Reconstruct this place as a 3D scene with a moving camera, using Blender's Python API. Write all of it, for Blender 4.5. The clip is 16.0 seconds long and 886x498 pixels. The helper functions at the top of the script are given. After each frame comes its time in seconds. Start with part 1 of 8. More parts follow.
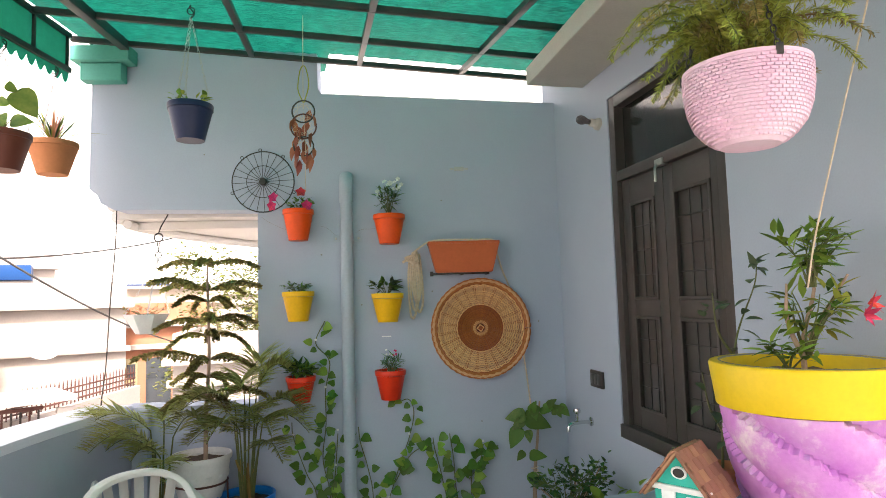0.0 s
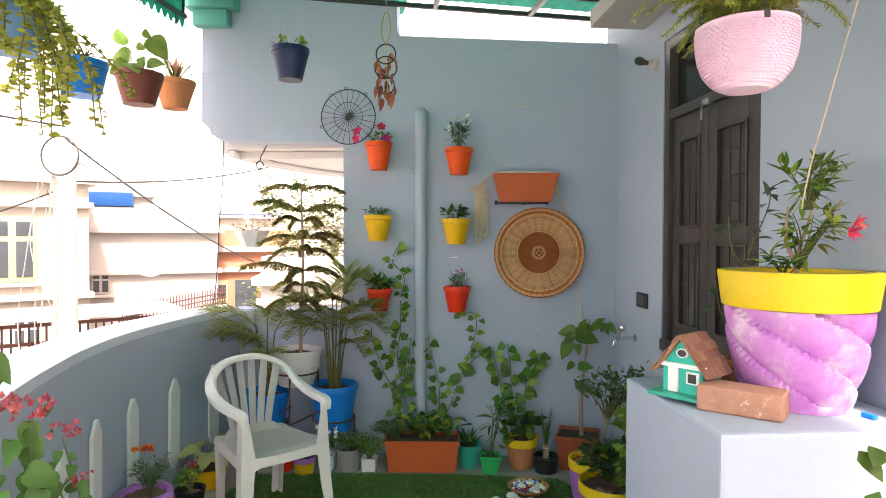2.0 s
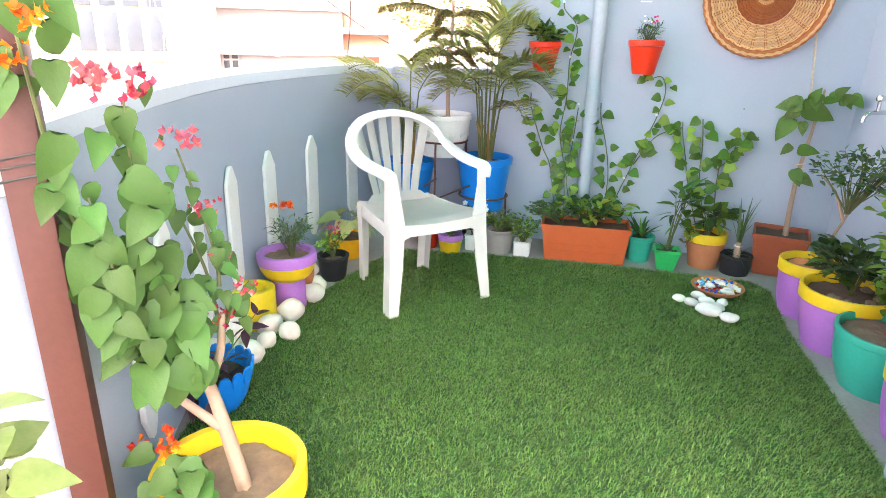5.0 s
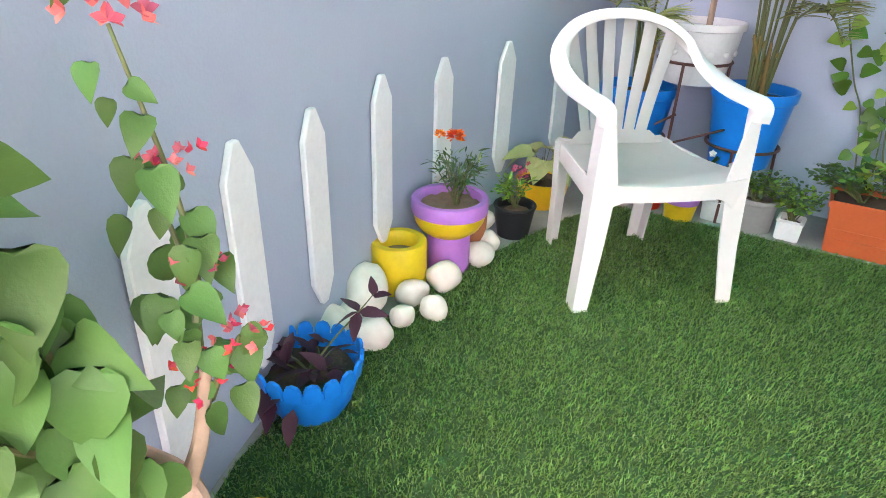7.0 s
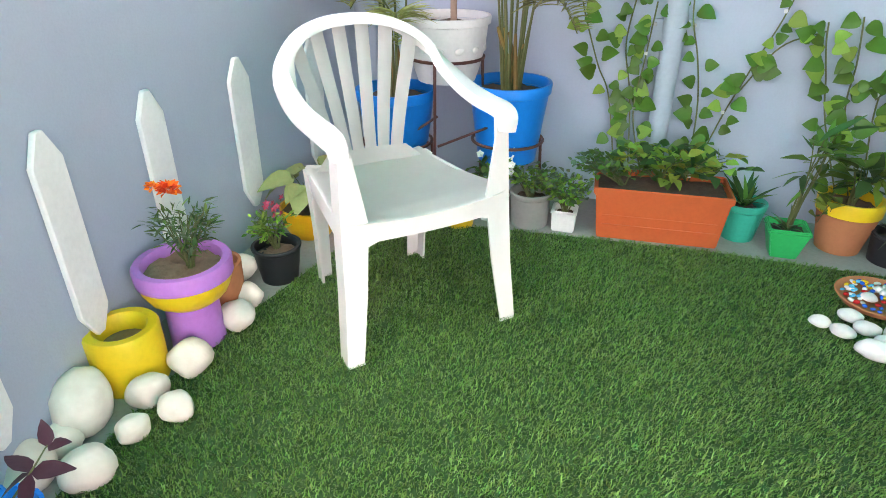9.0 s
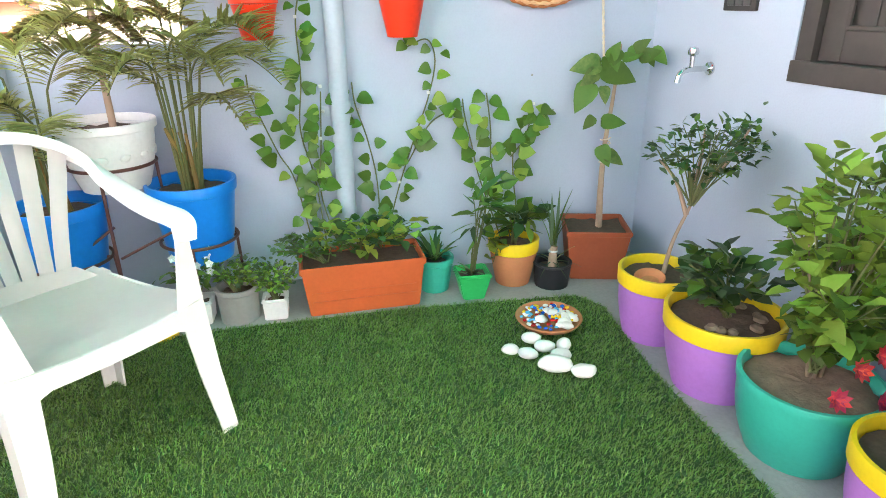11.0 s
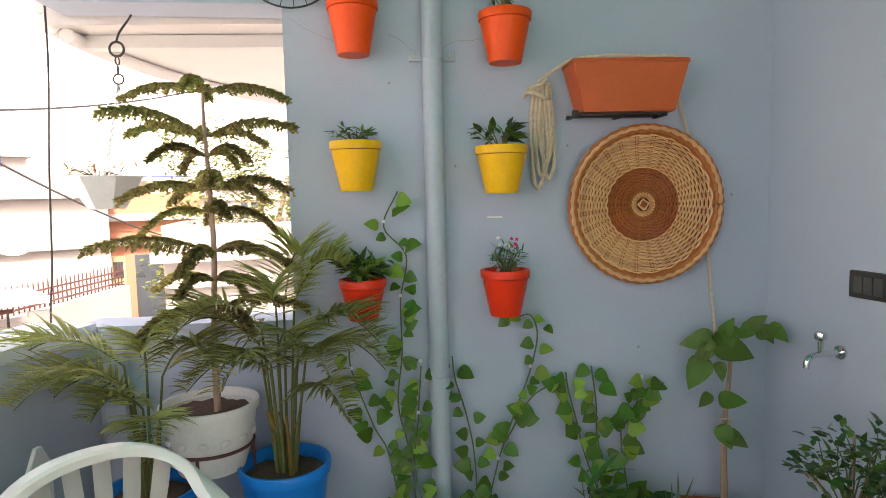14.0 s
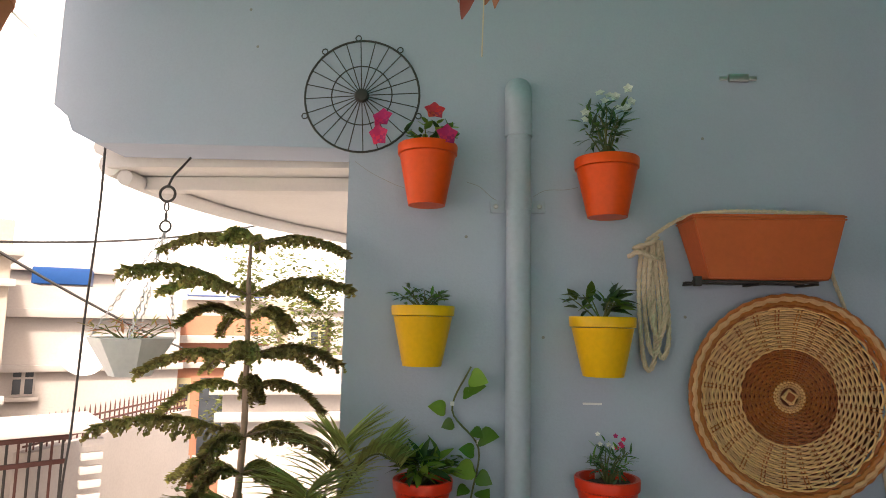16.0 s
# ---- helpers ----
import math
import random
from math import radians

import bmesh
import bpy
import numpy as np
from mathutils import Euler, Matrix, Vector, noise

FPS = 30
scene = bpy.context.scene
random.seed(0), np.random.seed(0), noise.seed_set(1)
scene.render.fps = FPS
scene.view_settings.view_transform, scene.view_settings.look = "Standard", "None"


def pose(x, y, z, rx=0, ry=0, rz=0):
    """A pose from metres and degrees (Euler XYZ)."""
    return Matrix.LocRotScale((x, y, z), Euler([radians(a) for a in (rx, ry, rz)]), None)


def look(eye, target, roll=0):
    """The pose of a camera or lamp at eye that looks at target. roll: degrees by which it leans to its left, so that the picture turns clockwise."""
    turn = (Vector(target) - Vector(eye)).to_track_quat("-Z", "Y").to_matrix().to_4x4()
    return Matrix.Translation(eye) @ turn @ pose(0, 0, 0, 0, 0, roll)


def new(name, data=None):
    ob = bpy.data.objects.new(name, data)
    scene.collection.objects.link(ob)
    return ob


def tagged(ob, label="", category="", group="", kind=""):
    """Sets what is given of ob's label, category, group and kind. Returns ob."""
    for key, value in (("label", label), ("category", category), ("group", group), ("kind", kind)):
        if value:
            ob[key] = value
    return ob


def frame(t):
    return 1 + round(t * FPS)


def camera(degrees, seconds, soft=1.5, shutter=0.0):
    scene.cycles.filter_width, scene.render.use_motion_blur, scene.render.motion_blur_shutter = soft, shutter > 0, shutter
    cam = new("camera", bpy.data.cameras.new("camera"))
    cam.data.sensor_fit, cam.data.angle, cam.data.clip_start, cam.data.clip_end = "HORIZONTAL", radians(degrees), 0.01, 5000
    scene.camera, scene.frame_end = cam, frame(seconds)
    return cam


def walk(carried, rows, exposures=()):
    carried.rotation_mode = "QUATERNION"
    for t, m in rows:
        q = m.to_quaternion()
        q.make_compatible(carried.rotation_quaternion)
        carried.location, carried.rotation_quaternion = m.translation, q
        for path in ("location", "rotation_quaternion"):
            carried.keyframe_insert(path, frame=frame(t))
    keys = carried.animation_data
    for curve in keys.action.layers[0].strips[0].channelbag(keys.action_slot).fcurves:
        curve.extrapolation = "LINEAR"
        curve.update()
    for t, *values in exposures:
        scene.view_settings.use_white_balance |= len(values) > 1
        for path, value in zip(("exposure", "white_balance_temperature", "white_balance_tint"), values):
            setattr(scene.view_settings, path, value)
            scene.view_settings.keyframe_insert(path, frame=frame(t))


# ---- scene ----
cam = camera(71.8, 16.0, soft=0.9)
PATH = [
    (0, (-0.09, 0.308, 1.582), (0.023, 2.298, 1.739), -1.6),
    (0.5, (-0.088, 0.18, 1.579), (-0.079, 2.171, 1.768), -0.1),
    (1, (0.004, 0.062, 1.563), (-0.158, 2.047, 1.743), 1.3),
    (1.5, (0.01, -0.038, 1.536), (-0.179, 1.952, 1.61), 1.7),
    (2, (-0.075, -0.118, 1.493), (-0.188, 1.878, 1.454), 0.2),
    (2.5, (-0.152, -0.177, 1.466), (-0.242, 1.816, 1.33), -1.1),
    (3, (-0.236, -0.208, 1.418), (-0.422, 1.771, 1.199), -0.7),
    (3.5, (-0.266, -0.162, 1.346), (-0.439, 1.794, 0.967), -0.0),
    (4, (-0.299, -0.009, 1.28), (-0.45, 1.93, 0.814), -0.6),
    (4.5, (-0.332, 0.243, 1.241), (-0.554, 2.16, 0.715), 1.0),
    (5, (-0.409, 0.45, 1.163), (-0.862, 2.284, 0.505), 1.3),
    (5.2, (-0.458, 0.526, 1.153), (-1.0, 2.341, 0.514), 1.6),
    (7.3, (-0.663, 1.26, 1.007), (-1.674, 2.699, 0.054), 1.4),
    (7.5, (-0.677, 1.301, 1.003), (-1.645, 2.756, 0.031), 1.4),
    (8, (-0.673, 1.396, 1.013), (-1.618, 2.866, 0.04), 1.1),
    (8.5, (-0.62, 1.497, 1.03), (-1.485, 3.016, 0.057), 0.4),
    (9, (-0.588, 1.56, 1.062), (-1.099, 3.244, 0.112), -0.2),
    (9.5, (-0.572, 1.597, 1.09), (-0.643, 3.377, 0.181), 0.6),
    (10, (-0.542, 1.601, 1.11), (-0.309, 3.384, 0.235), 0.4),
    (10.2, (-0.527, 1.606, 1.11), (-0.166, 3.378, 0.256), 0.4),
    (12.3, (-0.491, 1.353, 1.205), (-0.305, 3.277, 0.691), -0.6),
    (12.5, (-0.515, 1.322, 1.225), (-0.343, 3.26, 0.764), -0.0),
    (13, (-0.53, 1.386, 1.337), (-0.36, 3.353, 1.018), 0.0),
    (13.5, (-0.541, 1.551, 1.387), (-0.399, 3.538, 1.206), 0.5),
    (14, (-0.585, 1.743, 1.433), (-0.455, 3.731, 1.266), -1.3),
    (14.5, (-0.543, 1.982, 1.47), (-0.459, 3.979, 1.396), 0.4),
    (15, (-0.526, 2.122, 1.538), (-0.467, 4.12, 1.582), 1.7),
    (15.5, (-0.563, 2.164, 1.581), (-0.538, 4.155, 1.762), 0.7),
    (16, (-0.602, 2.151, 1.593), (-0.696, 4.135, 1.829), 1.0),
]
walk(cam, [(t, look(eye, target, roll)) for t, eye, target, roll in PATH], exposures=((0.0, 1.5, 6800, 16), (2.0, 1.65, 6800, 17), (3.5, 2.15, 6600, 19), (5.0, 3.02, 6450, 22), (7.5, 2.92, 6350, 27), (9.0, 3.0, 6450, 22), (10.0, 3.2, 6450, 16), (12.5, 3.25, 6850, 22), (13.5, 2.15, 6850, 19), (14.5, 1.5, 7000, 17), (15.5, 1.15, 7100, 16), (16.0, 1.05, 7100, 16)))

# ---- light ----
world = bpy.data.worlds.new("sky")
scene.world = world
world.use_nodes = True
wn = world.node_tree.nodes
sky = wn.new("ShaderNodeTexSky")
sky.sky_type = "NISHITA"
sky.sun_disc = False
sky.sun_elevation = radians(57)
sky.sun_rotation = radians(160)
sky.air_density, sky.dust_density, sky.ozone_density = 1.0, 10.0, 0.6
wn["Background"].inputs["Strength"].default_value = 0.15
world.node_tree.links.new(sky.outputs["Color"], wn["Background"].inputs["Color"])

sun_data = bpy.data.lights.new("sun", "SUN")
sun_data.energy, sun_data.angle, sun_data.color = 3.0, radians(4), (1.0, 0.95, 0.88)
sun = new("sun", sun_data)
sun.matrix_world = look((2.9, -8.0, 13.0), (0, 0, 0))

# ---- materials ----
def material(name, colour, rough=0.6, metal=0.0, second=None, scale=6.0, amount=0.5, bump=0.0, bump_scale=60.0,
             spots=None, spot_scale=18.0, spot_at=0.68, vary=0.0, through_light=0.0, coat=0.0, grain=0.06, spot_soft=0.05):
    """Base colour with slow mottling, fine grain, spots of wear, relief, and a change from object to object."""
    m = bpy.data.materials.new(name)
    m.use_nodes = True
    nt = m.node_tree
    n, l = nt.nodes, nt.links
    bsdf = n["Principled BSDF"]
    co = n.new("ShaderNodeTexCoord")
    def noise_node(sc, detail=4.0, ro=0.6):
        x = n.new("ShaderNodeTexNoise")
        x.inputs["Scale"].default_value = sc
        x.inputs["Detail"].default_value = detail
        x.inputs["Roughness"].default_value = ro
        l.new(co.outputs["Object"], x.inputs["Vector"])
        return x
    def mix(a, b, fac, mode="MIX"):
        x = n.new("ShaderNodeMix")
        x.data_type, x.blend_type = "RGBA", mode
        for sock, v in ((x.inputs[0], fac), (x.inputs[6], a), (x.inputs[7], b)):
            if hasattr(v, "is_output"):
                l.new(v, sock)
            elif sock == x.inputs[0]:
                sock.default_value = v
            else:
                sock.default_value = (*v[:3], 1)
        return x.outputs[2]
    def ramp(v, lo, hi, top=1.0):
        x = n.new("ShaderNodeMapRange")
        x.inputs[1].default_value, x.inputs[2].default_value, x.inputs[4].default_value = lo, hi, top
        l.new(v, x.inputs[0])
        return x.outputs[0]
    col = colour
    big = noise_node(scale)
    if second is None:
        second = tuple(c * 0.8 for c in colour)
    col = mix(col, second, ramp(big.outputs["Fac"], 0.35, 0.7, amount))
    if spots is not None:
        sp = noise_node(spot_scale, 6.0, 0.7)
        col = mix(col, spots, ramp(sp.outputs["Fac"], spot_at, spot_at + spot_soft))
    fine = noise_node(bump_scale, 3.0)
    if grain:
        col = mix(col, tuple(c * 0.55 for c in colour), ramp(fine.outputs["Fac"], 0.4, 0.75, grain * 3))
    if vary:
        info = n.new("ShaderNodeObjectInfo")
        hsv = n.new("ShaderNodeHueSaturation")
        for sock, lo, hi in (("Value", 1 - vary, 1 + vary), ("Hue", 0.5 - vary * 0.06, 0.5 + vary * 0.05)):
            x = n.new("ShaderNodeMapRange")
            x.inputs[3].default_value, x.inputs[4].default_value = lo, hi
            l.new(info.outputs["Random"], x.inputs[0])
            l.new(x.outputs[0], hsv.inputs[sock])
        l.new(col, hsv.inputs["Color"])
        col = hsv.outputs["Color"]
    l.new(col, bsdf.inputs["Base Color"])
    bsdf.inputs["Roughness"].default_value = rough
    bsdf.inputs["Metallic"].default_value = metal
    bsdf.inputs["Coat Weight"].default_value = coat
    bsdf.inputs["Coat Roughness"].default_value = 0.25
    if bump:
        b = n.new("ShaderNodeBump")
        b.inputs["Strength"].default_value = min(1.0, bump)
        b.inputs["Distance"].default_value = 0.004
        l.new(fine.outputs["Fac"], b.inputs["Height"])
        l.new(b.outputs["Normal"], bsdf.inputs["Normal"])
    if through_light:
        tr = n.new("ShaderNodeBsdfTranslucent")
        l.new(col, tr.inputs["Color"])
        ms = n.new("ShaderNodeMixShader")
        ms.inputs[0].default_value = through_light
        l.new(bsdf.outputs[0], ms.inputs[1])
        l.new(tr.outputs[0], ms.inputs[2])
        l.new(ms.outputs[0], n["Material Output"].inputs["Surface"])
    return m


def leaf_material(name, colour, second, vary=0.25, shine=0.45, light=0.3):
    """A leaf: colour changes from leaf to leaf, and some light comes through."""
    m = material(name, colour, rough=shine, second=second, scale=14, amount=0.6, bump=0.25, bump_scale=90, vary=vary,
                 through_light=light, grain=0.03)
    nt = m.node_tree
    n, l = nt.nodes, nt.links
    n["Principled BSDF"].inputs["Specular IOR Level"].default_value = 0.3
    geo = n.new("ShaderNodeNewGeometry")
    hsv = n.new("ShaderNodeHueSaturation")
    for sock, lo, hi in (("Value", 0.65, 1.4), ("Hue", 0.48, 0.515)):
        x = n.new("ShaderNodeMapRange")
        x.inputs[3].default_value, x.inputs[4].default_value = lo, hi
        l.new(geo.outputs["Random Per Island"], x.inputs[0])
        l.new(x.outputs[0], hsv.inputs[sock])
    src = n["Principled BSDF"].inputs["Base Color"].links[0].from_socket
    l.new(src, hsv.inputs["Color"])
    l.new(hsv.outputs["Color"], n["Principled BSDF"].inputs["Base Color"])
    for x in n:
        if x.type == "BSDF_TRANSLUCENT":
            l.new(hsv.outputs["Color"], x.inputs["Color"])
    return m


WALL = material("painted_plaster", (0.42, 0.475, 0.575), 0.75, second=(0.385, 0.44, 0.54), scale=1.6, amount=0.7, bump=0.18, bump_scale=140, spots=(0.52, 0.57, 0.64), spot_scale=9, spot_at=0.73, grain=0.03)
WALL.node_tree.nodes["Principled BSDF"].inputs["Specular IOR Level"].default_value = 0.2
CAP = material("parapet_cap", (0.62, 0.68, 0.76), 0.7, second=(0.55, 0.6, 0.68), scale=3, bump=0.2, bump_scale=120, grain=0.04)
CEMENT = material("cement", (0.34, 0.33, 0.31), 0.85, second=(0.25, 0.245, 0.235), scale=5, bump=0.4, bump_scale=70, grain=0.1)
SOFFIT = material("soffit_plaster", (0.52, 0.5, 0.46), 0.8, second=(0.44, 0.42, 0.39), scale=4, bump=0.3, bump_scale=90, grain=0.06)
WHITEPLASTER = material("white_plaster", (0.72, 0.69, 0.66), 0.8, second=(0.62, 0.58, 0.55), scale=2, bump=0.15, grain=0.04)
GREENPAINT = material("green_painted_moulding", (0.10, 0.42, 0.34), 0.6, second=(0.08, 0.34, 0.28), scale=6, bump=0.1)
DOORWOOD = material("dark_brown_paint", (0.055, 0.045, 0.042), 0.42, second=(0.075, 0.062, 0.056), scale=8, bump=0.15, bump_scale=50, grain=0.08)
DARKMETAL = material("dark_metal", (0.03, 0.028, 0.027), 0.5, second=(0.06, 0.045, 0.038), scale=9, bump=0.1)
RUSTPAINT = material("red_oxide_paint", (0.11, 0.033, 0.024), 0.5, second=(0.08, 0.027, 0.02), scale=9, bump=0.2, grain=0.1)
WHITEPLASTIC = material("white_plastic", (0.72, 0.70, 0.665), 0.42, second=(0.60, 0.58, 0.53), scale=5, bump=0.08, grain=0.02, spots=(0.5, 0.48, 0.42), spot_scale=30, spot_at=0.7)
PIPE = material("painted_pipe", (0.40, 0.46, 0.54), 0.55, second=(0.37, 0.43, 0.5), scale=4, bump=0.05)
SOIL = material("soil", (0.12, 0.075, 0.05), 0.95, second=(0.06, 0.04, 0.028), scale=30, bump=1.0, bump_scale=80, grain=0.2)
DRYSOIL = material("dry_soil", (0.25, 0.165, 0.11), 0.95, second=(0.13, 0.085, 0.055), scale=24, bump=1.0, bump_scale=60, grain=0.15)


def paint(name, colour, rough=0.5, worn=None, at=0.72):
    m = material(name, colour, rough, second=tuple(c * 0.86 for c in colour), scale=9, amount=0.6, bump=0.12, bump_scale=70,
                 spots=worn, spot_scale=16, spot_at=at, grain=0.05)
    m.node_tree.nodes["Principled BSDF"].inputs["Specular IOR Level"].default_value = 0.28
    return m


YELLOW = paint("yellow_paint", (0.80, 0.55, 0.015), 0.42)
YELLOWPLASTIC = paint("yellow_plastic", (0.88, 0.48, 0.008), 0.35)
ORANGE = paint("orange_plastic", (0.86, 0.085, 0.005), 0.4)
RED = paint("red_plastic", (0.78, 0.04, 0.01), 0.36)
TERRACOTTA = paint("terracotta_plastic", (0.56, 0.115, 0.032), 0.5)
CLAY = paint("clay", (0.5, 0.2, 0.09), 0.85)
PURPLE = paint("lilac_paint", (0.47, 0.19, 0.58), 0.5)
LILACWORN = material("worn_lilac_paint", (0.52, 0.17, 0.56), 0.65, second=(0.64, 0.36, 0.64), scale=6, amount=0.9, bump=0.35, bump_scale=70, spots=(0.74, 0.66, 0.68), spot_scale=5.5, spot_at=0.52, spot_soft=0.16, grain=0.06)
TEAL = paint("teal_plastic", (0.03, 0.40, 0.29), 0.4)
GREENPLASTIC = paint("green_plastic", (0.02, 0.45, 0.12), 0.35)
DARKTEAL = paint("dark_teal_plastic", (0.02, 0.22, 0.15), 0.4)
BLUE = paint("blue_plastic", (0.004, 0.22, 0.72), 0.32)
NAVY = paint("navy_plastic", (0.018, 0.03, 0.085), 0.4)
BROWNPOT = paint("brown_plastic", (0.16, 0.045, 0.03), 0.45)
BLACKPOT = paint("black_plastic", (0.022, 0.022, 0.025), 0.5)
GREYPOT = paint("grey_plastic", (0.30, 0.285, 0.27), 0.5)
WHITEPOT = paint("white_paint", (0.76, 0.76, 0.74), 0.5)
WHITEPAINT = paint("white_gloss_paint", (0.86, 0.86, 0.85), 0.45, worn=(0.6, 0.57, 0.53), at=0.77)
PINK = material("pink_plastic", (0.80, 0.50, 0.66), 0.4, second=(0.82, 0.68, 0.77), scale=4, amount=0.8, bump=0.05)
CHROME = material("chrome", (0.75, 0.75, 0.75), 0.12, 1.0, bump=0.0, grain=0.0)
STEEL = material("steel", (0.5, 0.5, 0.48), 0.35, 1.0, bump=0.1)
STONE = material("white_stone", (0.82, 0.75, 0.66), 0.75, second=(0.66, 0.54, 0.43), scale=14, bump=0.6, bump_scale=25, vary=0.12)
PEBBLE = material("white_pebble", (0.74, 0.73, 0.69), 0.5, second=(0.62, 0.6, 0.55), scale=20, bump=0.1, vary=0.1)
BRICK = material("brick", (0.48, 0.25, 0.17), 0.9, second=(0.38, 0.17, 0.11), scale=16, bump=1.0, bump_scale=60, spots=(0.6, 0.45, 0.36), spot_scale=22, spot_at=0.6)
WICKER = material("wicker", (0.80, 0.49, 0.24), 0.5, second=(0.66, 0.33, 0.13), scale=30, bump=0.3, bump_scale=120, vary=0.15)
WICKERDARK = material("brown_wicker", (0.44, 0.125, 0.03), 0.5, second=(0.30, 0.08, 0.02), scale=30, bump=0.3, bump_scale=120, vary=0.15)
ROPE = material("jute_rope", (0.70, 0.57, 0.42), 0.9, second=(0.44, 0.34, 0.23), scale=60, bump=0.8, bump_scale=200)
BARK = material("bark", (0.22, 0.16, 0.11), 0.9, second=(0.13, 0.09, 0.06), scale=25, bump=0.9, bump_scale=50)
BARKPALE = material("pale_bark", (0.40, 0.28, 0.2), 0.85, second=(0.28, 0.18, 0.12), scale=30, bump=0.8, bump_scale=50)
STEM = material("green_stem", (0.10, 0.13, 0.035), 0.6, second=(0.16, 0.11, 0.05), scale=20)
L_GREEN = leaf_material("leaf_green", (0.075, 0.165, 0.024), (0.12, 0.23, 0.034))
L_BRIGHT = leaf_material("leaf_bright_green", (0.20, 0.34, 0.045), (0.29, 0.43, 0.07))
L_DARK = leaf_material("leaf_dark_green", (0.035, 0.095, 0.026), (0.06, 0.13, 0.035))
L_YELLOW = leaf_material("leaf_yellow_green", (0.40, 0.42, 0.07), (0.27, 0.34, 0.05), light=0.55)
L_GREY = leaf_material("leaf_grey_green", (0.11, 0.17, 0.09), (0.07, 0.12, 0.06))
L_PALM = leaf_material("palm_leaf", (0.30, 0.33, 0.10), (0.40, 0.38, 0.14), light=0.45)
L_PINE = leaf_material("conifer_leaf", (0.23, 0.24, 0.07), (0.42, 0.27, 0.11), vary=0.3, light=0.5)
L_PURPLE = leaf_material("leaf_purple", (0.085, 0.03, 0.045), (0.14, 0.06, 0.08))
L_CREAM = leaf_material("leaf_cream", (0.38, 0.40, 0.17), (0.16, 0.26, 0.07))
F_RED = leaf_material("flower_red", (0.62, 0.03, 0.045), (0.75, 0.1, 0.09))
F_PINK = leaf_material("flower_pink", (0.72, 0.04, 0.14), (0.6, 0.02, 0.08))
F_ORANGE = leaf_material("flower_orange", (0.85, 0.25, 0.015), (0.9, 0.4, 0.03))
F_MARI = leaf_material("flower_marigold", (0.8, 0.12, 0.01), (0.9, 0.25, 0.02))
F_WHITE = leaf_material("flower_white", (0.8, 0.8, 0.76), (0.7, 0.72, 0.62))
F_MAROON = leaf_material("flower_maroon", (0.28, 0.03, 0.06), (0.4, 0.05, 0.1))
FEATHER = leaf_material("feather_brown", (0.35, 0.11, 0.05), (0.55, 0.3, 0.2))


# ---- mesh tools ----
def smooth_bm(bm, angle=40):
    for f in bm.faces:
        f.smooth = True
    for e in bm.edges:
        if len(e.link_faces) == 2 and e.calc_face_angle(0) > radians(angle):
            e.smooth = False


def to_mesh(name, bm, mat, smooth=True, angle=40):
    bmesh.ops.recalc_face_normals(bm, faces=bm.faces)
    if smooth:
        smooth_bm(bm, angle)
    me = bpy.data.meshes.new(name)
    bm.to_mesh(me)
    bm.free()
    for x in (mat if isinstance(mat, (list, tuple)) else (mat,)):
        me.materials.append(x)
    return me


def part(name, bm, mat, parent=None, label="", smooth=True, m=None):
    """Links a bmesh (or a mesh) as one mesh object under a thing or a part."""
    me = bm if isinstance(bm, bpy.types.Mesh) else to_mesh(name, bm, mat, smooth)
    ob = new(name, me)
    ob.parent = parent
    if m is not None:
        ob.matrix_basis = m
    if label:
        ob["label"] = label
    return ob


def thing(name, at, label, category, group="", kind=""):
    """An Empty at a thing's base, at a place or pose."""
    ob = new(name)
    ob.empty_display_size = 0.05
    ob.matrix_basis = at if isinstance(at, Matrix) else Matrix.Translation(at)
    return tagged(ob, label, category, group, kind)


def box(lo, hi, bevel=0.0, bm=None, m=None, seg=2):
    out = bm or bmesh.new()
    r = bmesh.ops.create_cube(out, size=1.0)
    c = [(a + b) / 2 for a, b in zip(lo, hi)]
    for v in r["verts"]:
        v.co = Vector([v.co[i] * (hi[i] - lo[i]) + c[i] for i in range(3)])
    geom = r["verts"]
    if bevel:
        edges = list({e for v in geom for e in v.link_edges})
        res = bmesh.ops.bevel(out, geom=edges, offset=bevel, segments=seg, affect="EDGES", profile=0.6)
        geom = list({v for f in res["faces"] for v in f.verts} | {v for v in geom if v.is_valid})
    if m is not None:
        bmesh.ops.transform(out, matrix=m, verts=[v for v in geom if v.is_valid])
    return out


def prism(points, z0, z1, bm=None, m=None, bevel=0.0):
    """An upright prism on a plan polygon (points counter-clockwise)."""
    out = bm or bmesh.new()
    a = [out.verts.new((x, y, z0)) for x, y in points]
    b = [out.verts.new((x, y, z1)) for x, y in points]
    k = len(points)
    out.faces.new(a[::-1])
    out.faces.new(b)
    for i in range(k):
        out.faces.new((a[i], a[(i + 1) % k], b[(i + 1) % k], b[i]))
    if bevel:
        bmesh.ops.bevel(out, geom=list(out.edges), offset=bevel, segments=2, affect="EDGES", profile=0.6)
    if m is not None:
        bmesh.ops.transform(out, matrix=m, verts=a + b)
    return out


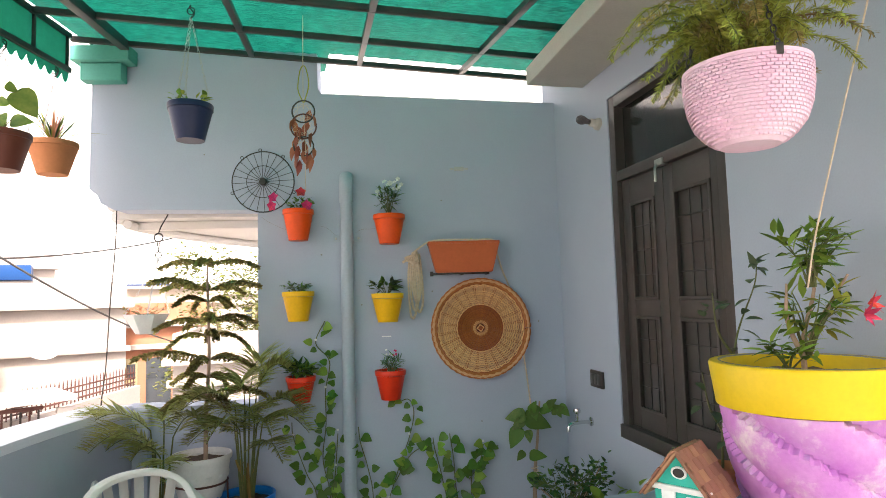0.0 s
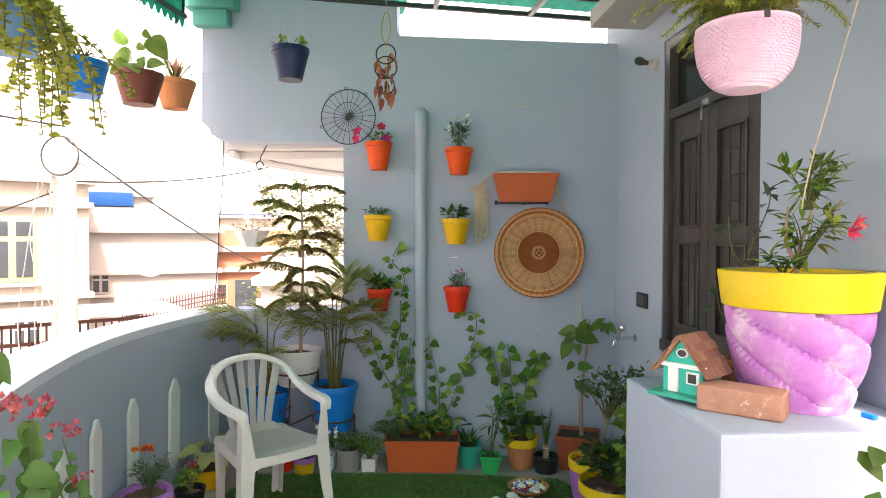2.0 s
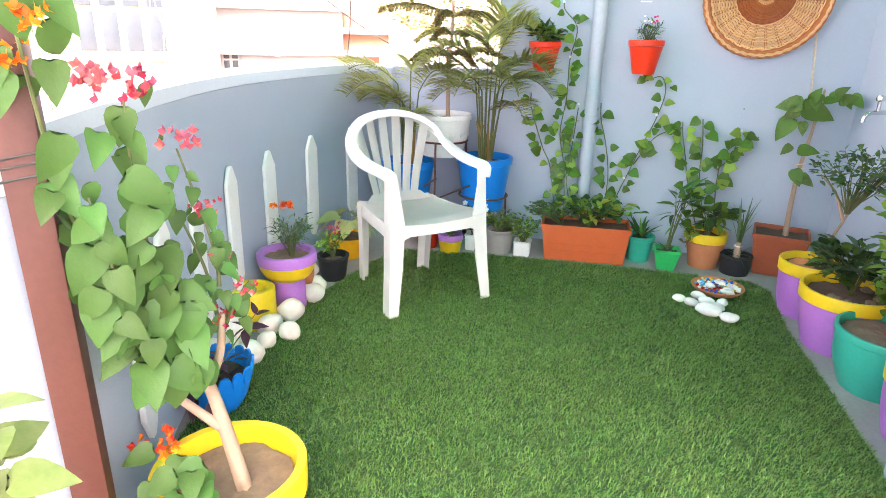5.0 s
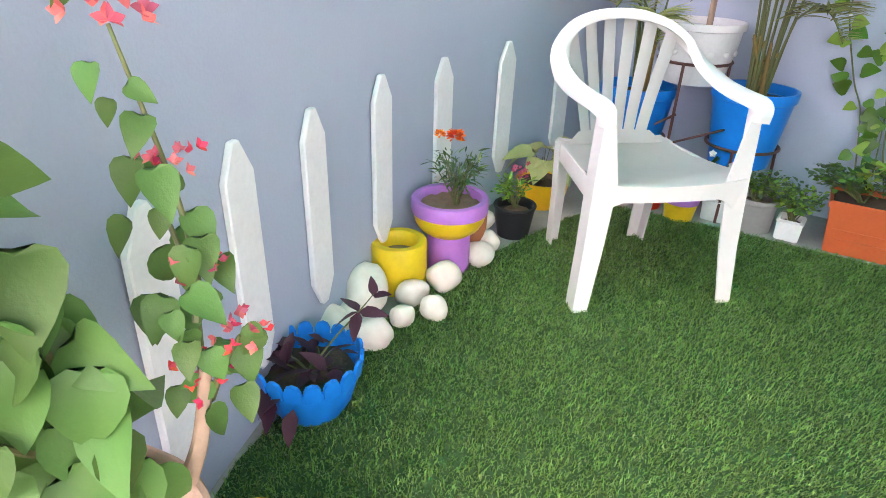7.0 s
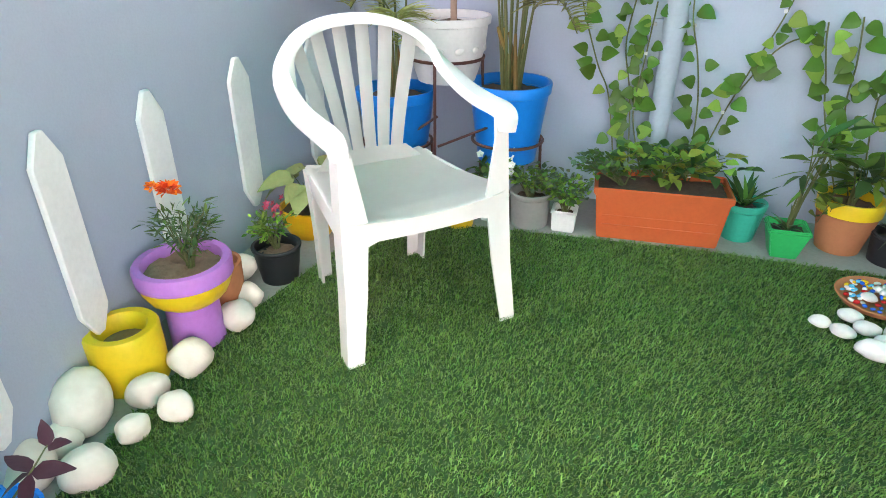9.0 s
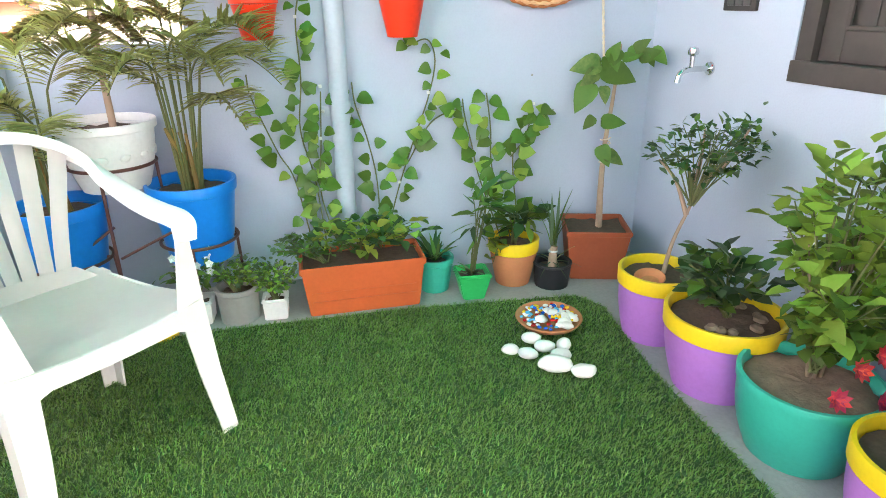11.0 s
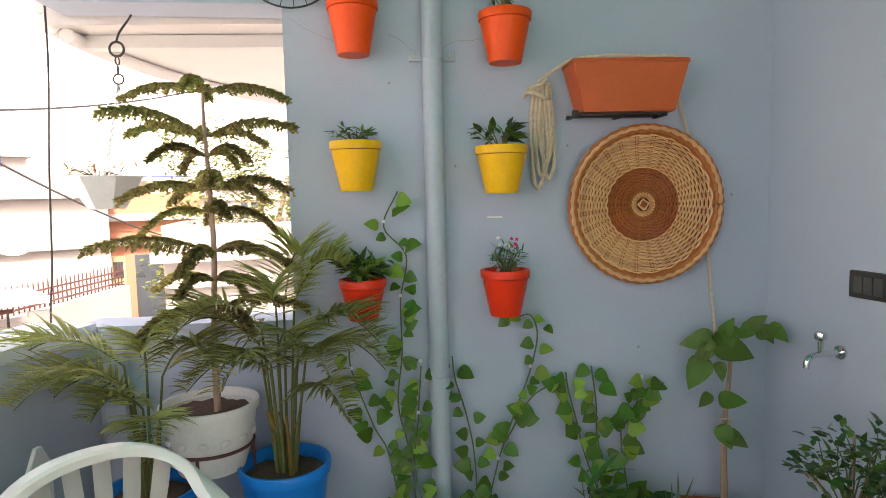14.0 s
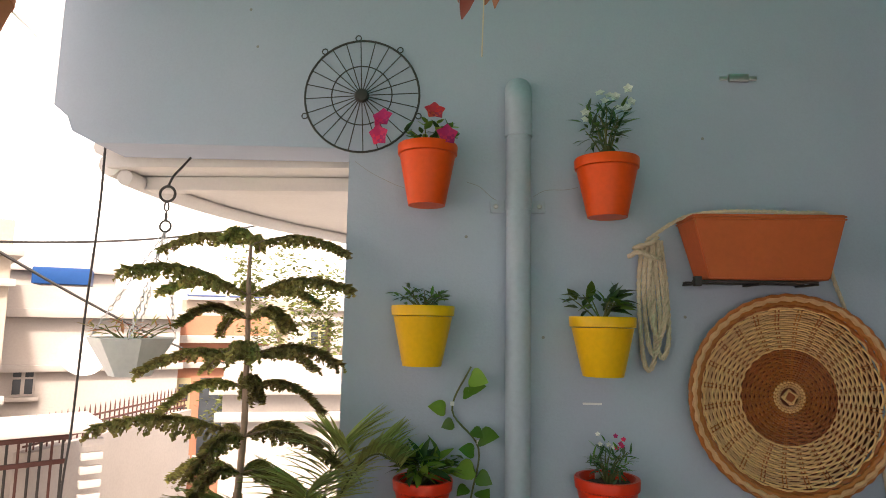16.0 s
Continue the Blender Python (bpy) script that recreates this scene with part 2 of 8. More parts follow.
def lathe(profile, seg=40, bm=None, wave=None, m=None):
    """Turns (r, z) points round z. wave(angle, i) scales the radius."""
    out = bm or bmesh.new()
    rings = []
    for i, (r, z) in enumerate(profile):
        if r < 1e-5:
            rings.append([out.verts.new((0, 0, z))])
        else:
            ring = []
            for k in range(seg):
                a = 2 * math.pi * k / seg
                f = wave(a, i) if wave else 1.0
                ring.append(out.verts.new((r * f * math.cos(a), r * f * math.sin(a), z)))
            rings.append(ring)
    for p, q in zip(rings, rings[1:]):
        if len(p) == len(q) == 1:
            continue
        for k in range(seg):
            j = (k + 1) % seg
            if len(p) == 1:
                out.faces.new((p[0], q[j], q[k]))
            elif len(q) == 1:
                out.faces.new((p[k], p[j], q[0]))
            else:
                out.faces.new((p[k], p[j], q[j], q[k]))
    if m is not None:
        bmesh.ops.transform(out, matrix=m, verts=[v for r in rings for v in r])
    return out


def tube(points, radius, sides=8, bm=None, closed=False):
    """A tube along points; radius is a number or one per point."""
    out = bm or bmesh.new()
    pts = [Vector(p) for p in points]
    k = len(pts)
    rad = radius if isinstance(radius, (list, tuple)) else [radius] * k
    rings, ref = [], None
    for i, p in enumerate(pts):
        if closed:
            d = (pts[(i + 1) % k] - pts[i - 1]).normalized()
        else:
            d = (pts[min(i + 1, k - 1)] - pts[max(i - 1, 0)]).normalized()
        if ref is None:
            ref = d.orthogonal().normalized()
        ref = (ref - d * ref.dot(d))
        ref = ref.normalized() if ref.length > 1e-6 else d.orthogonal().normalized()
        side = d.cross(ref)
        rings.append([out.verts.new(p + (ref * math.cos(2 * math.pi * j / sides) + side * math.sin(2 * math.pi * j / sides)) * rad[i]) for j in range(sides)])
    for i in range(k if closed else k - 1):
        p, q = rings[i], rings[(i + 1) % k]
        for j in range(sides):
            out.faces.new((p[j], p[(j + 1) % sides], q[(j + 1) % sides], q[j]))
    if not closed:
        out.faces.new(rings[0][::-1])
        out.faces.new(rings[-1])
    return out


def bend(points, steps=6):
    """A smooth line through points (Catmull-Rom)."""
    p = [Vector(x) for x in points]
    p = [p[0] * 2 - p[1]] + p + [p[-1] * 2 - p[-2]]
    out = []
    for i in range(1, len(p) - 2):
        for s in range(steps):
            t = s / steps
            a, b, c, d = p[i - 1:i + 3]
            out.append(0.5 * ((2 * b) + (c - a) * t + (2 * a - 5 * b + 4 * c - d) * t * t + (3 * b - a - 3 * c + d) * t ** 3))
    out.append(p[-2])
    return out


def ring_line(centre, radius, normal="y", seg=32):
    out = []
    for k in range(seg):
        a = 2 * math.pi * k / seg
        c, s = radius * math.cos(a), radius * math.sin(a)
        v = {"y": (c, 0, s), "z": (c, s, 0), "x": (0, c, s)}[normal]
        out.append(Vector(centre) + Vector(v))
    return out


# ---- leaves ----
def leaf_faces(bm, m, length, width, fold=0.25, droop=0.2, tip=1.0, cuts=4, mat=0):
    """One leaf blade along +y from the pose m: a folded strip with a middle vein line."""
    rows = []
    for i in range(cuts + 1):
        t = i / cuts
        w = width * 0.5 * (math.sin(math.pi * min(1, t ** 0.75 * 0.94 + 0.06)) ** (0.8 * tip)) if 0 < i < cuts else width * 0.04
        y = length * t
        z = -droop * length * t * t
        rows.append([bm.verts.new(m @ Vector((s * w, y, z + abs(s) * fold * w))) for s in (-1, 0, 1)])
    for p, q in zip(rows, rows[1:]):
        for k in (0, 1):
            f = bm.faces.new((p[k], p[k + 1], q[k + 1], q[k]))
            f.material_index = mat
            f.smooth = True


def leaf_mesh(name, mat, length, width, fold=0.25, droop=0.2, cuts=4, heart=False):
    bm = bmesh.new()
    if heart:
        outline = [(0.0, 0.0), (0.22, -0.08), (0.42, 0.02), (0.5, 0.22), (0.44, 0.45), (0.28, 0.7), (0.1, 0.9), (0.0, 1.0)]
        mid = [bm.verts.new((0, y * length, -droop * length * max(0, y) ** 2)) for _, y in outline]
        for s in (-1, 1):
            side = [mid[0]] + [bm.verts.new((s * x * width, y * length, -droop * length * max(0, y) ** 2 + x * fold * width)) for x, y in outline[1:-1]] + [mid[-1]]
            for k in range(len(outline) - 1):
                face = [mid[k], mid[k + 1], side[k + 1], side[k]]
                face = list(dict.fromkeys(face))
                if len(face) > 2:
                    bm.faces.new(face if s < 0 else face[::-1])
        for f in bm.faces:
            f.smooth = True
    else:
        leaf_faces(bm, Matrix(), length, width, fold, droop, cuts=cuts)
    me = bpy.data.meshes.new(name)
    bm.to_mesh(me)
    bm.free()
    me.materials.append(mat)
    return me


def aim(at, way, spin=0.0, scale=1.0):
    """A pose at a place whose +y points along way."""
    q = Vector(way).normalized().to_track_quat("Y", "Z")
    return Matrix.Translation(at) @ q.to_matrix().to_4x4() @ Matrix.Rotation(spin, 4, "Y") @ Matrix.Scale(scale, 4)


def face_leaf(at, way, normal, scale=1.0):
    """A pose whose +y points along way and whose +z faces as near to normal as it can."""
    y = Vector(way).normalized()
    z = Vector(normal)
    z = z - y * z.dot(y)
    z = z.normalized() if z.length > 1e-4 else y.orthogonal().normalized()
    x = y.cross(z)
    return Matrix.Translation(at) @ Matrix((x, y, z)).transposed().to_4x4() @ Matrix.Scale(scale, 4)


def rnd(a, b):
    return random.uniform(a, b)


def some_way(up=0.3):
    a = rnd(0, 2 * math.pi)
    return Vector((math.cos(a), math.sin(a), rnd(up - 0.5, up + 0.5))).normalized()


def bushy(parent, centre, size, count, leaf, width, mats, stems=8, stem_mat=None, droop=0.2, up=0.4, base=None, name="foliage", stem_r=0.0025):
    """A bush: stems fanning from its foot, each set with leaves, in an uneven round shape."""
    c, s = Vector(centre), Vector(size)
    foot = Vector(base) if base is not None else c - Vector((0, 0, s.z))
    bs, bl = bmesh.new(), bmesh.new()
    ways = []
    for k in range(stems):
        d = some_way(0.45)
        end = c + Vector((d.x * s.x, d.y * s.y, (d.z - 0.1) * s.z)) * rnd(0.6, 1.0)
        mid = foot.lerp(end, 0.5) + Vector((rnd(-1, 1) * s.x * 0.12, rnd(-1, 1) * s.y * 0.12, s.z * 0.2))
        line = bend([foot + Vector((rnd(-1, 1), rnd(-1, 1), 0)) * 0.01, mid, end], 5)
        tube(line, [stem_r * (1.2 - 0.8 * i / len(line)) for i in range(len(line))], 5, bs)
        ways.append(line)
    for k in range(count):
        line = ways[k % stems]
        i = min(len(line) - 1, int(len(line) * (rnd(0.25, 1.0) ** 0.7)))
        p = line[i] + Vector((rnd(-1, 1) * s.x, rnd(-1, 1) * s.y, rnd(-1, 1) * s.z)) * 0.22
        w = ((p - c).normalized() * 0.7 + some_way(up)).normalized()
        leaf_faces(bl, aim(p, w, rnd(-0.6, 0.6), rnd(0.7, 1.25)), leaf, width, rnd(0.1, 0.4), rnd(0.0, droop * 2), mat=random.randrange(len(mats)), cuts=3)
    part("stem", bs, stem_mat or STEM, parent)["kind"] = "stuff"
    me = bpy.data.meshes.new(name)
    bl.to_mesh(me)
    bl.free()
    for x in mats:
        me.materials.append(x)
    ob = part(name, me, None, parent)
    ob["kind"] = "stuff"
    return ob


def soil_disc(parent, r, z, mat=None, lumps=0.011, name="soil"):
    bm = bmesh.new()
    prof = [(0, z + 0.004), (r * 0.25, z), (r * 0.5, z + 0.003), (r * 0.75, z), (r * 0.9, z), (r, z - 0.004)]
    lathe(prof, 36, bm)
    for v in bm.verts:
        v.co.z += (noise.noise(v.co * 38) + 0.6 * noise.noise(v.co * 90)) * lumps
    return part(name, bm, mat or SOIL, parent)


# ---- structure ----
TURN_R = math.atan2(0.135, 1.0)          # the house side is turned a little against the back wall
CORNER = Vector((0.852, 4.06, 0.0))
HOUSE = Matrix.Translation(CORNER) @ Matrix.Rotation(TURN_R, 4, "Z")   # local: -x into the terrace, -y towards the entry


def structure(name, bm, mat, label, category, smooth=False, m=None):
    ob = part(name, bm, mat, None, "", smooth, m)
    return tagged(ob, label, category, kind="structure")


# floor slab
structure("floor", prism([(-2.1, 4.25), (-2.1, -0.6), (2.2, -0.6), (2.2, 4.25)], -0.25, 0.0), CEMENT, "bare grey cement terrace floor round the artificial grass", "floor")

# unseen entry floor, added wide and pale to bounce sunlight onto the parapet
PALEFLOOR = material("pale_cement", (0.52, 0.50, 0.46), 0.85, second=(0.44, 0.42, 0.39), scale=3, bump=0.3, bump_scale=60, grain=0.06)
structure("floor_entry", prism([(-2.1, -0.6), (-2.1, -6.2), (6.0, -6.2), (6.0, 1.2), (2.2, 1.2), (2.2, -0.6)], -0.25, 0.0), PALEFLOOR, "unseen pale cement floor added on the entry side to bounce light", "floor")

# back wall: lower part beside the opening, taller part with the beam over it
bm = bmesh.new()
def wall_poly(pts, y0, y1, bm):
    a = [bm.verts.new((x, y0, z)) for x, z in pts]
    b = [bm.verts.new((x, y1, z)) for x, z in pts]
    k = len(pts)
    bm.faces.new(a)
    bm.faces.new(b[::-1])
    for i in range(k):
        bm.faces.new((a[i], b[i], b[(i + 1) % k], a[(i + 1) % k]))
wall_poly([(-1.0, -0.2), (1.15, -0.2), (1.15, 2.775), (-0.61, 2.865), (-0.63, 2.90), (-0.635, 3.13), (-1.99, 3.19), (-2.0, 2.29), (-1.95, 2.25), (-1.93, 2.2), (-1.85, 2.16), (-1.0, 2.145)], 4.06, 4.24, bm)
structure("wall_back", bm, WALL, "grey-blue painted plaster back wall with a raised beam", "wall")
bm = prism([(-1.80, 4.06), (-1.0, 4.06), (-1.0, 4.24), (-1.80, 4.24)], -0.2, 0.985)
structure("wall_back_low", bm, WALL, "low grey-blue parapet under the corner opening", "wall")
bm = box((-1.70, 4.02, 0.0), (-1.62, 4.058, 0.98), 0.006)
structure("trim_pilaster", bm, WALL, "narrow plaster pilaster in the parapet corner", "trim")
# green moulding at the beam's upper corner
bm = box((-2.06, 3.93, 3.04), (-1.72, 4.055, 3.13), 0.006)
box((-2.02, 3.97, 2.93), (-1.78, 4.055, 3.037), 0.006, bm)
structure("trim_beam", bm, GREENPAINT, "stepped green moulding at the beam's upper corner", "trim")

# curved parapet
INNER = [(-1.325, 1.25), (-1.384, 1.368), (-1.47, 1.55), (-1.546, 1.731), (-1.63, 1.95), (-1.70, 2.164), (-1.76, 2.36), (-1.80, 2.546), (-1.835, 2.755), (-1.85, 3.0), (-1.845, 3.25), (-1.82, 3.55), (-1.78, 3.8), (-1.73, 4.058)]
ENTRY = [(-1.55, -6.0), (-1.47, 0.2), (-1.41, 0.85), (-1.327, 1.246)]


def offset_line(line, d):
    out = []
    for i, p in enumerate(line):
        a, b = Vector(line[max(0, i - 1)]), Vector(line[min(len(line) - 1, i + 1)])
        t = (b - a).normalized()
        out.append(tuple(Vector(p) + Vector((-t.y, t.x)) * d))
    return out


def strip_wall(line, d0, d1, z0, z1):
    return prism(offset_line(line, d0) + offset_line(line, d1)[::-1], z0, z1)


PARLINE = [tuple(p[:2]) for p in bend([(x, y, 0) for x, y in INNER], 4)]
structure("wall_parapet", strip_wall(PARLINE, 0.0, 0.22, -0.3, 0.955), WALL, "curved grey-blue plaster terrace parapet", "wall")
structure("trim_parapet_cap", strip_wall(PARLINE, -0.004, 0.26, 0.957, 1.0), CAP, "pale blue-white smooth parapet coping", "trim")
structure("wall_entry_parapet", strip_wall(ENTRY, 0.0, 0.22, -0.3, 0.90), WALL, "pale painted parapet along the entry side", "wall")
structure("trim_entry_cap", strip_wall(ENTRY, -0.004, 0.30, 0.902, 0.95), CAP, "pale blue-white coping along the entry side", "trim")
structure("wall_entry", prism([(-1.9, -6.2), (6.0, -6.2), (6.0, -6.0), (-1.9, -6.0)], -0.2, 1.0), WALL, "low grey-blue parapet closing the entry side", "wall")

# house wall with the door opening: four pieces butted round it
D0, D1, DZ0, DZ1 = 0.72, 1.63, 0.90, 2.575
bm = bmesh.new()
box((0.0, -D0, -0.2), (0.22, 0.2, 3.7), 0, bm)
box((0.0, -D1, -0.2), (0.22, -D0, DZ0), 0, bm)
box((0.0, -D1, DZ1), (0.22, -D0, 3.7), 0, bm)
box((0.0, -2.75, -0.2), (0.22, -D1, 3.7), 0, bm)
bmesh.ops.remove_doubles(bm, verts=bm.verts, dist=0.0005)
structure("wall_house", bm, WALL, "grey-blue painted plaster house wall beside the door", "wall", m=HOUSE)
# dark room behind the door, closed
bm = bmesh.new()
box((1.2, -2.65, -0.2), (1.3, 0.2, 3.7), 0, bm)
box((0.222, 0.2, -0.2), (1.3, 0.3, 3.7), 0, bm)
box((0.222, -2.75, -0.2), (1.3, -2.65, 3.7), 0, bm)
box((0.222, -2.65, 0.8), (1.2, 0.2, 0.88), 0, bm)
box((0.0, -2.75, 3.702), (1.3, 0.3, 3.8), 0, bm)
structure("wall_room", bm, WALL, "plain inner wall behind the door", "wall", m=HOUSE)

# concrete canopy slab over the door
bm = box((-0.335, -2.9, 2.73), (-0.004, -0.45, 2.83), 0.008)
structure("ceiling_slab", bm, SOFFIT, "rough concrete door canopy slab with a pale underside", "ceiling", m=HOUSE)

# plastered block beside the entry
bm = box((-0.630, -2.49, 0.0), (-0.003, -1.83, 0.98), 0.012)
BLOCKPAINT = material("pale_block_paint", (0.38, 0.43, 0.54), 0.7, second=(0.33, 0.38, 0.49), scale=2.5, bump=0.2, bump_scale=120, spots=(0.4, 0.41, 0.42), spot_scale=7, spot_at=0.74, grain=0.04)
structure("wall_block", bm, BLOCKPAINT, "pale blue-white plastered masonry block", "wall", m=HOUSE)

# neighbour's round balcony soffit beyond the opening
bm = bmesh.new()
EDGE = [(-1.93, 4.30), (-1.92, 4.6), (-1.85, 5.0), (-1.72, 5.4), (-1.5, 5.85), (-1.25, 6.2), (-0.9, 6.45)]
EDGE = [tuple(p[:2]) for p in bend([(x, y, 0) for x, y in EDGE], 4)]
prism([(-0.9, 4.26)] + EDGE[::-1] + [(-1.93, 4.26)], 2.13, 2.24, bm)
structure("ceiling_soffit", bm, WHITEPLASTER, "cream rounded balcony soffit beyond the opening", "ceiling")
bm = bmesh.new()
for dz, dd, r in ((2.10, 0.05, 0.03), (2.15, -0.01, 0.045), (2.215, -0.05, 0.03)):
    tube([(x, y, dz) for x, y in offset_line(EDGE, -dd)], r, 10, bm)
structure("trim_soffit", bm, WHITEPLASTER, "rounded white plaster cornice round the balcony soffit", "trim", True)
bm = box((-1.86, 4.40, 2.075), (-1.0, 4.47, 2.128), 0.004)
structure("trim_band", bm, WHITEPLASTER, "white plaster band under the beam", "trim")


# ---- canopy of green sheets ----
def canopy_point(u, v, drop=0.0):
    """u metres along the far edge from the house corner, v metres towards the entry."""
    p = HOUSE @ Vector((u, -v + 0.17, 0))
    p.z = 3.05 - 0.062 * p.x + 0.135 * (p.y - 4.06) - drop
    return p


def sheet_material():
    m = bpy.data.materials.new("green_fibre_sheet")
    m.use_nodes = True
    n, l = m.node_tree.nodes, m.node_tree.links
    co = n.new("ShaderNodeTexCoord")
    mp = n.new("ShaderNodeMapping")
    mp.inputs["Scale"].default_value = (7, 60, 7)
    ns = n.new("ShaderNodeTexNoise")
    ns.inputs["Scale"].default_value, ns.inputs["Detail"].default_value = 2.2, 6
    l.new(co.outputs["Object"], mp.inputs["Vector"])
    l.new(mp.outputs["Vector"], ns.inputs["Vector"])
    mx = n.new("ShaderNodeMix")
    mx.data_type = "RGBA"
    mx.inputs[6].default_value, mx.inputs[7].default_value = (0.0, 0.032, 0.026, 1), (0.005, 0.235, 0.17, 1)
    rp = n.new("ShaderNodeMapRange")
    rp.inputs[1].default_value, rp.inputs[2].default_value = 0.43, 0.62
    l.new(ns.outputs["Fac"], rp.inputs[0])
    l.new(rp.outputs[0], mx.inputs[0])
    tr = n.new("ShaderNodeBsdfTranslucent")
    l.new(mx.outputs[2], tr.inputs["Color"])
    b = n["Principled BSDF"]
    b.inputs["Base Color"].default_value = (0.002, 0.075, 0.052, 1)
    b.inputs["Roughness"].default_value = 0.6
    b.inputs["Specular IOR Level"].default_value = 0.15
    bp = n.new("ShaderNodeBump")
    bp.inputs["Strength"].default_value, bp.inputs["Distance"].default_value = 0.6, 0.01
    l.new(ns.outputs["Fac"], bp.inputs["Height"])
    l.new(bp.outputs["Normal"], b.inputs["Normal"])
    ms = n.new("ShaderNodeMixShader")
    ms.inputs[0].default_value = 0.34
    l.new(b.outputs[0], ms.inputs[1])
    l.new(tr.outputs[0], ms.inputs[2])
    rf = n.new("ShaderNodeBsdfRefraction")
    rf.inputs["Color"].default_value = (0.01, 0.6, 0.42, 1)
    rf.inputs["Roughness"].default_value, rf.inputs["IOR"].default_value = 0.8, 1.02
    mr = n.new("ShaderNodeMixShader")
    mr.inputs[0].default_value = 0.04
    l.new(ms.outputs[0], mr.inputs[1])
    l.new(rf.outputs[0], mr.inputs[2])
    l.new(mr.outputs[0], n["Material Output"].inputs["Surface"])
    return m


SHEET = sheet_material()
NET = material("green_shade_net", (0.015, 0.36, 0.24), 0.7, second=(0.01, 0.28, 0.19), scale=20, bump=0.4, bump_scale=160, through_light=0.45)
# the sheet's entry end is unseen; V1 is set by the shade it gives
U0, U1, V1 = -2.86, 0.02, 4.4
bm = bmesh.new()
cols, nv = 116, 50
grid = []
for j in range(nv + 1):
    row = []
    for i in range(cols + 1):
        u = U0 + (U1 - U0) * i / cols
        # first row pushed back over the beam, out of view, to block sun there
        v = V1 * j / nv if j or u > -1.42 else -0.5
        row.append(bm.verts.new(canopy_point(u, v) + Vector((0, 0, 0.003 * math.sin(u * 2 * math.pi / 0.075) + 0.03))))
    grid.append(row)
for j in range(nv):
    for i in range(cols):
        bm.faces.new((grid[j][i], grid[j][i + 1], grid[j + 1][i + 1], grid[j + 1][i]))
structure("ceiling_canopy", bm, SHEET, "translucent green corrugated canopy sheet", "canopy", True)


def bar(a, b, w, h, mat, name, parent, label=""):
    """A box-section bar from a to b, its top on the line."""
    a, b = Vector(a), Vector(b)
    d = b - a
    m = Matrix.Translation(a) @ d.to_track_quat("Y", "Z").to_matrix().to_4x4()
    return part(name, box((-w / 2, 0, -h), (w / 2, d.length, 0), 0.003), mat, parent, label, m=m)


canopy_frame = thing("steel_pergola", (0, 0, 0), "dark painted steel frame carrying the green canopy", "pergola")
for k, u in enumerate((-2.575, -1.86, -1.21, -0.56, -0.02)):
    bar(canopy_point(u, 0), canopy_point(u, V1), 0.05 if k == 0 else 0.032, 0.055 if k == 0 else 0.032, DARKMETAL, "rafter", canopy_frame)
for v in (0.0, 0.52, 1.05, 1.57, 2.1, 2.65, 3.3, 3.85, 4.35):
    bar(canopy_point(U0, v, 0.002), canopy_point(U1, v, 0.002), 0.028, 0.03, DARKMETAL, "purlin", canopy_frame)

# scalloped valance along the open side
valance = thing("canopy_valance", (0, 0, 0), "green netted canopy valance with a scalloped lower edge", "valance")
def val_point(v, down):
    return canopy_point(U0 + 0.01, v + 0.05, down)
bm = bmesh.new()
steps = 280
prev = None
for i in range(steps + 1):
    v = 4.5 * i / steps
    sc = 0.055 * abs(math.sin(math.pi * v / 0.10)) ** 0.6
    col = [bm.verts.new(val_point(v, d)) for d in (0.0, 0.10, 0.19)] + [bm.verts.new(val_point(v, 0.24 + sc))]
    if prev:
        for a in range(3):
            bm.faces.new((prev[a], prev[a + 1], col[a + 1], col[a]))
    prev = col
bmesh.ops.solidify(bm, geom=list(bm.faces), thickness=0.002)
part("net", bm, NET, valance, "scalloped green net")
bar(val_point(0, 0.0), val_point(4.5, 0.0), 0.03, 0.03, DARKMETAL, "top_bar", valance)
bar(val_point(0, 0.20), val_point(4.5, 0.20), 0.03, 0.03, DARKMETAL, "bottom_bar", valance)
for v in (0.05, 0.45, 0.9, 1.4, 1.9, 2.4, 2.9, 3.4, 3.9, 4.45):
    bar(val_point(v, 0.028), val_point(v + 0.001, 0.20), 0.025, 0.02, DARKMETAL, "upright", valance)

# red oxide post at the parapet's bend
post = thing("canopy_post", pose(-1.30, 1.235, 0, 0, 0, 35), "red-brown painted steel post wrapped with thin wire", "post")
part("shaft", box((-0.031, -0.031, 0.0), (0.031, 0.031, 2.66), 0.005), RUSTPAINT, post)
for z in (0.93, 0.95, 0.965, 1.18, 1.42, 1.7):
    part("wire_wrap", tube([(0.033 * sx, 0.033 * sy, z + dz) for sx, sy, dz in ((-1, -1, 0), (1, -1, 0.012), (1, 1, 0.004), (-1, 1, -0.008))], 0.0022, 6, closed=True), DARKMETAL, post)


# ---- door ----
def glass_material():
    m = bpy.data.materials.new("window_glass")
    m.use_nodes = True
    b = m.node_tree.nodes["Principled BSDF"]
    b.inputs["Base Color"].default_value = (0.10, 0.09, 0.085, 1)
    b.inputs["Roughness"].default_value = 0.12
    b.inputs["Transmission Weight"].default_value = 0.75
    b.inputs["IOR"].default_value = 1.45
    return m


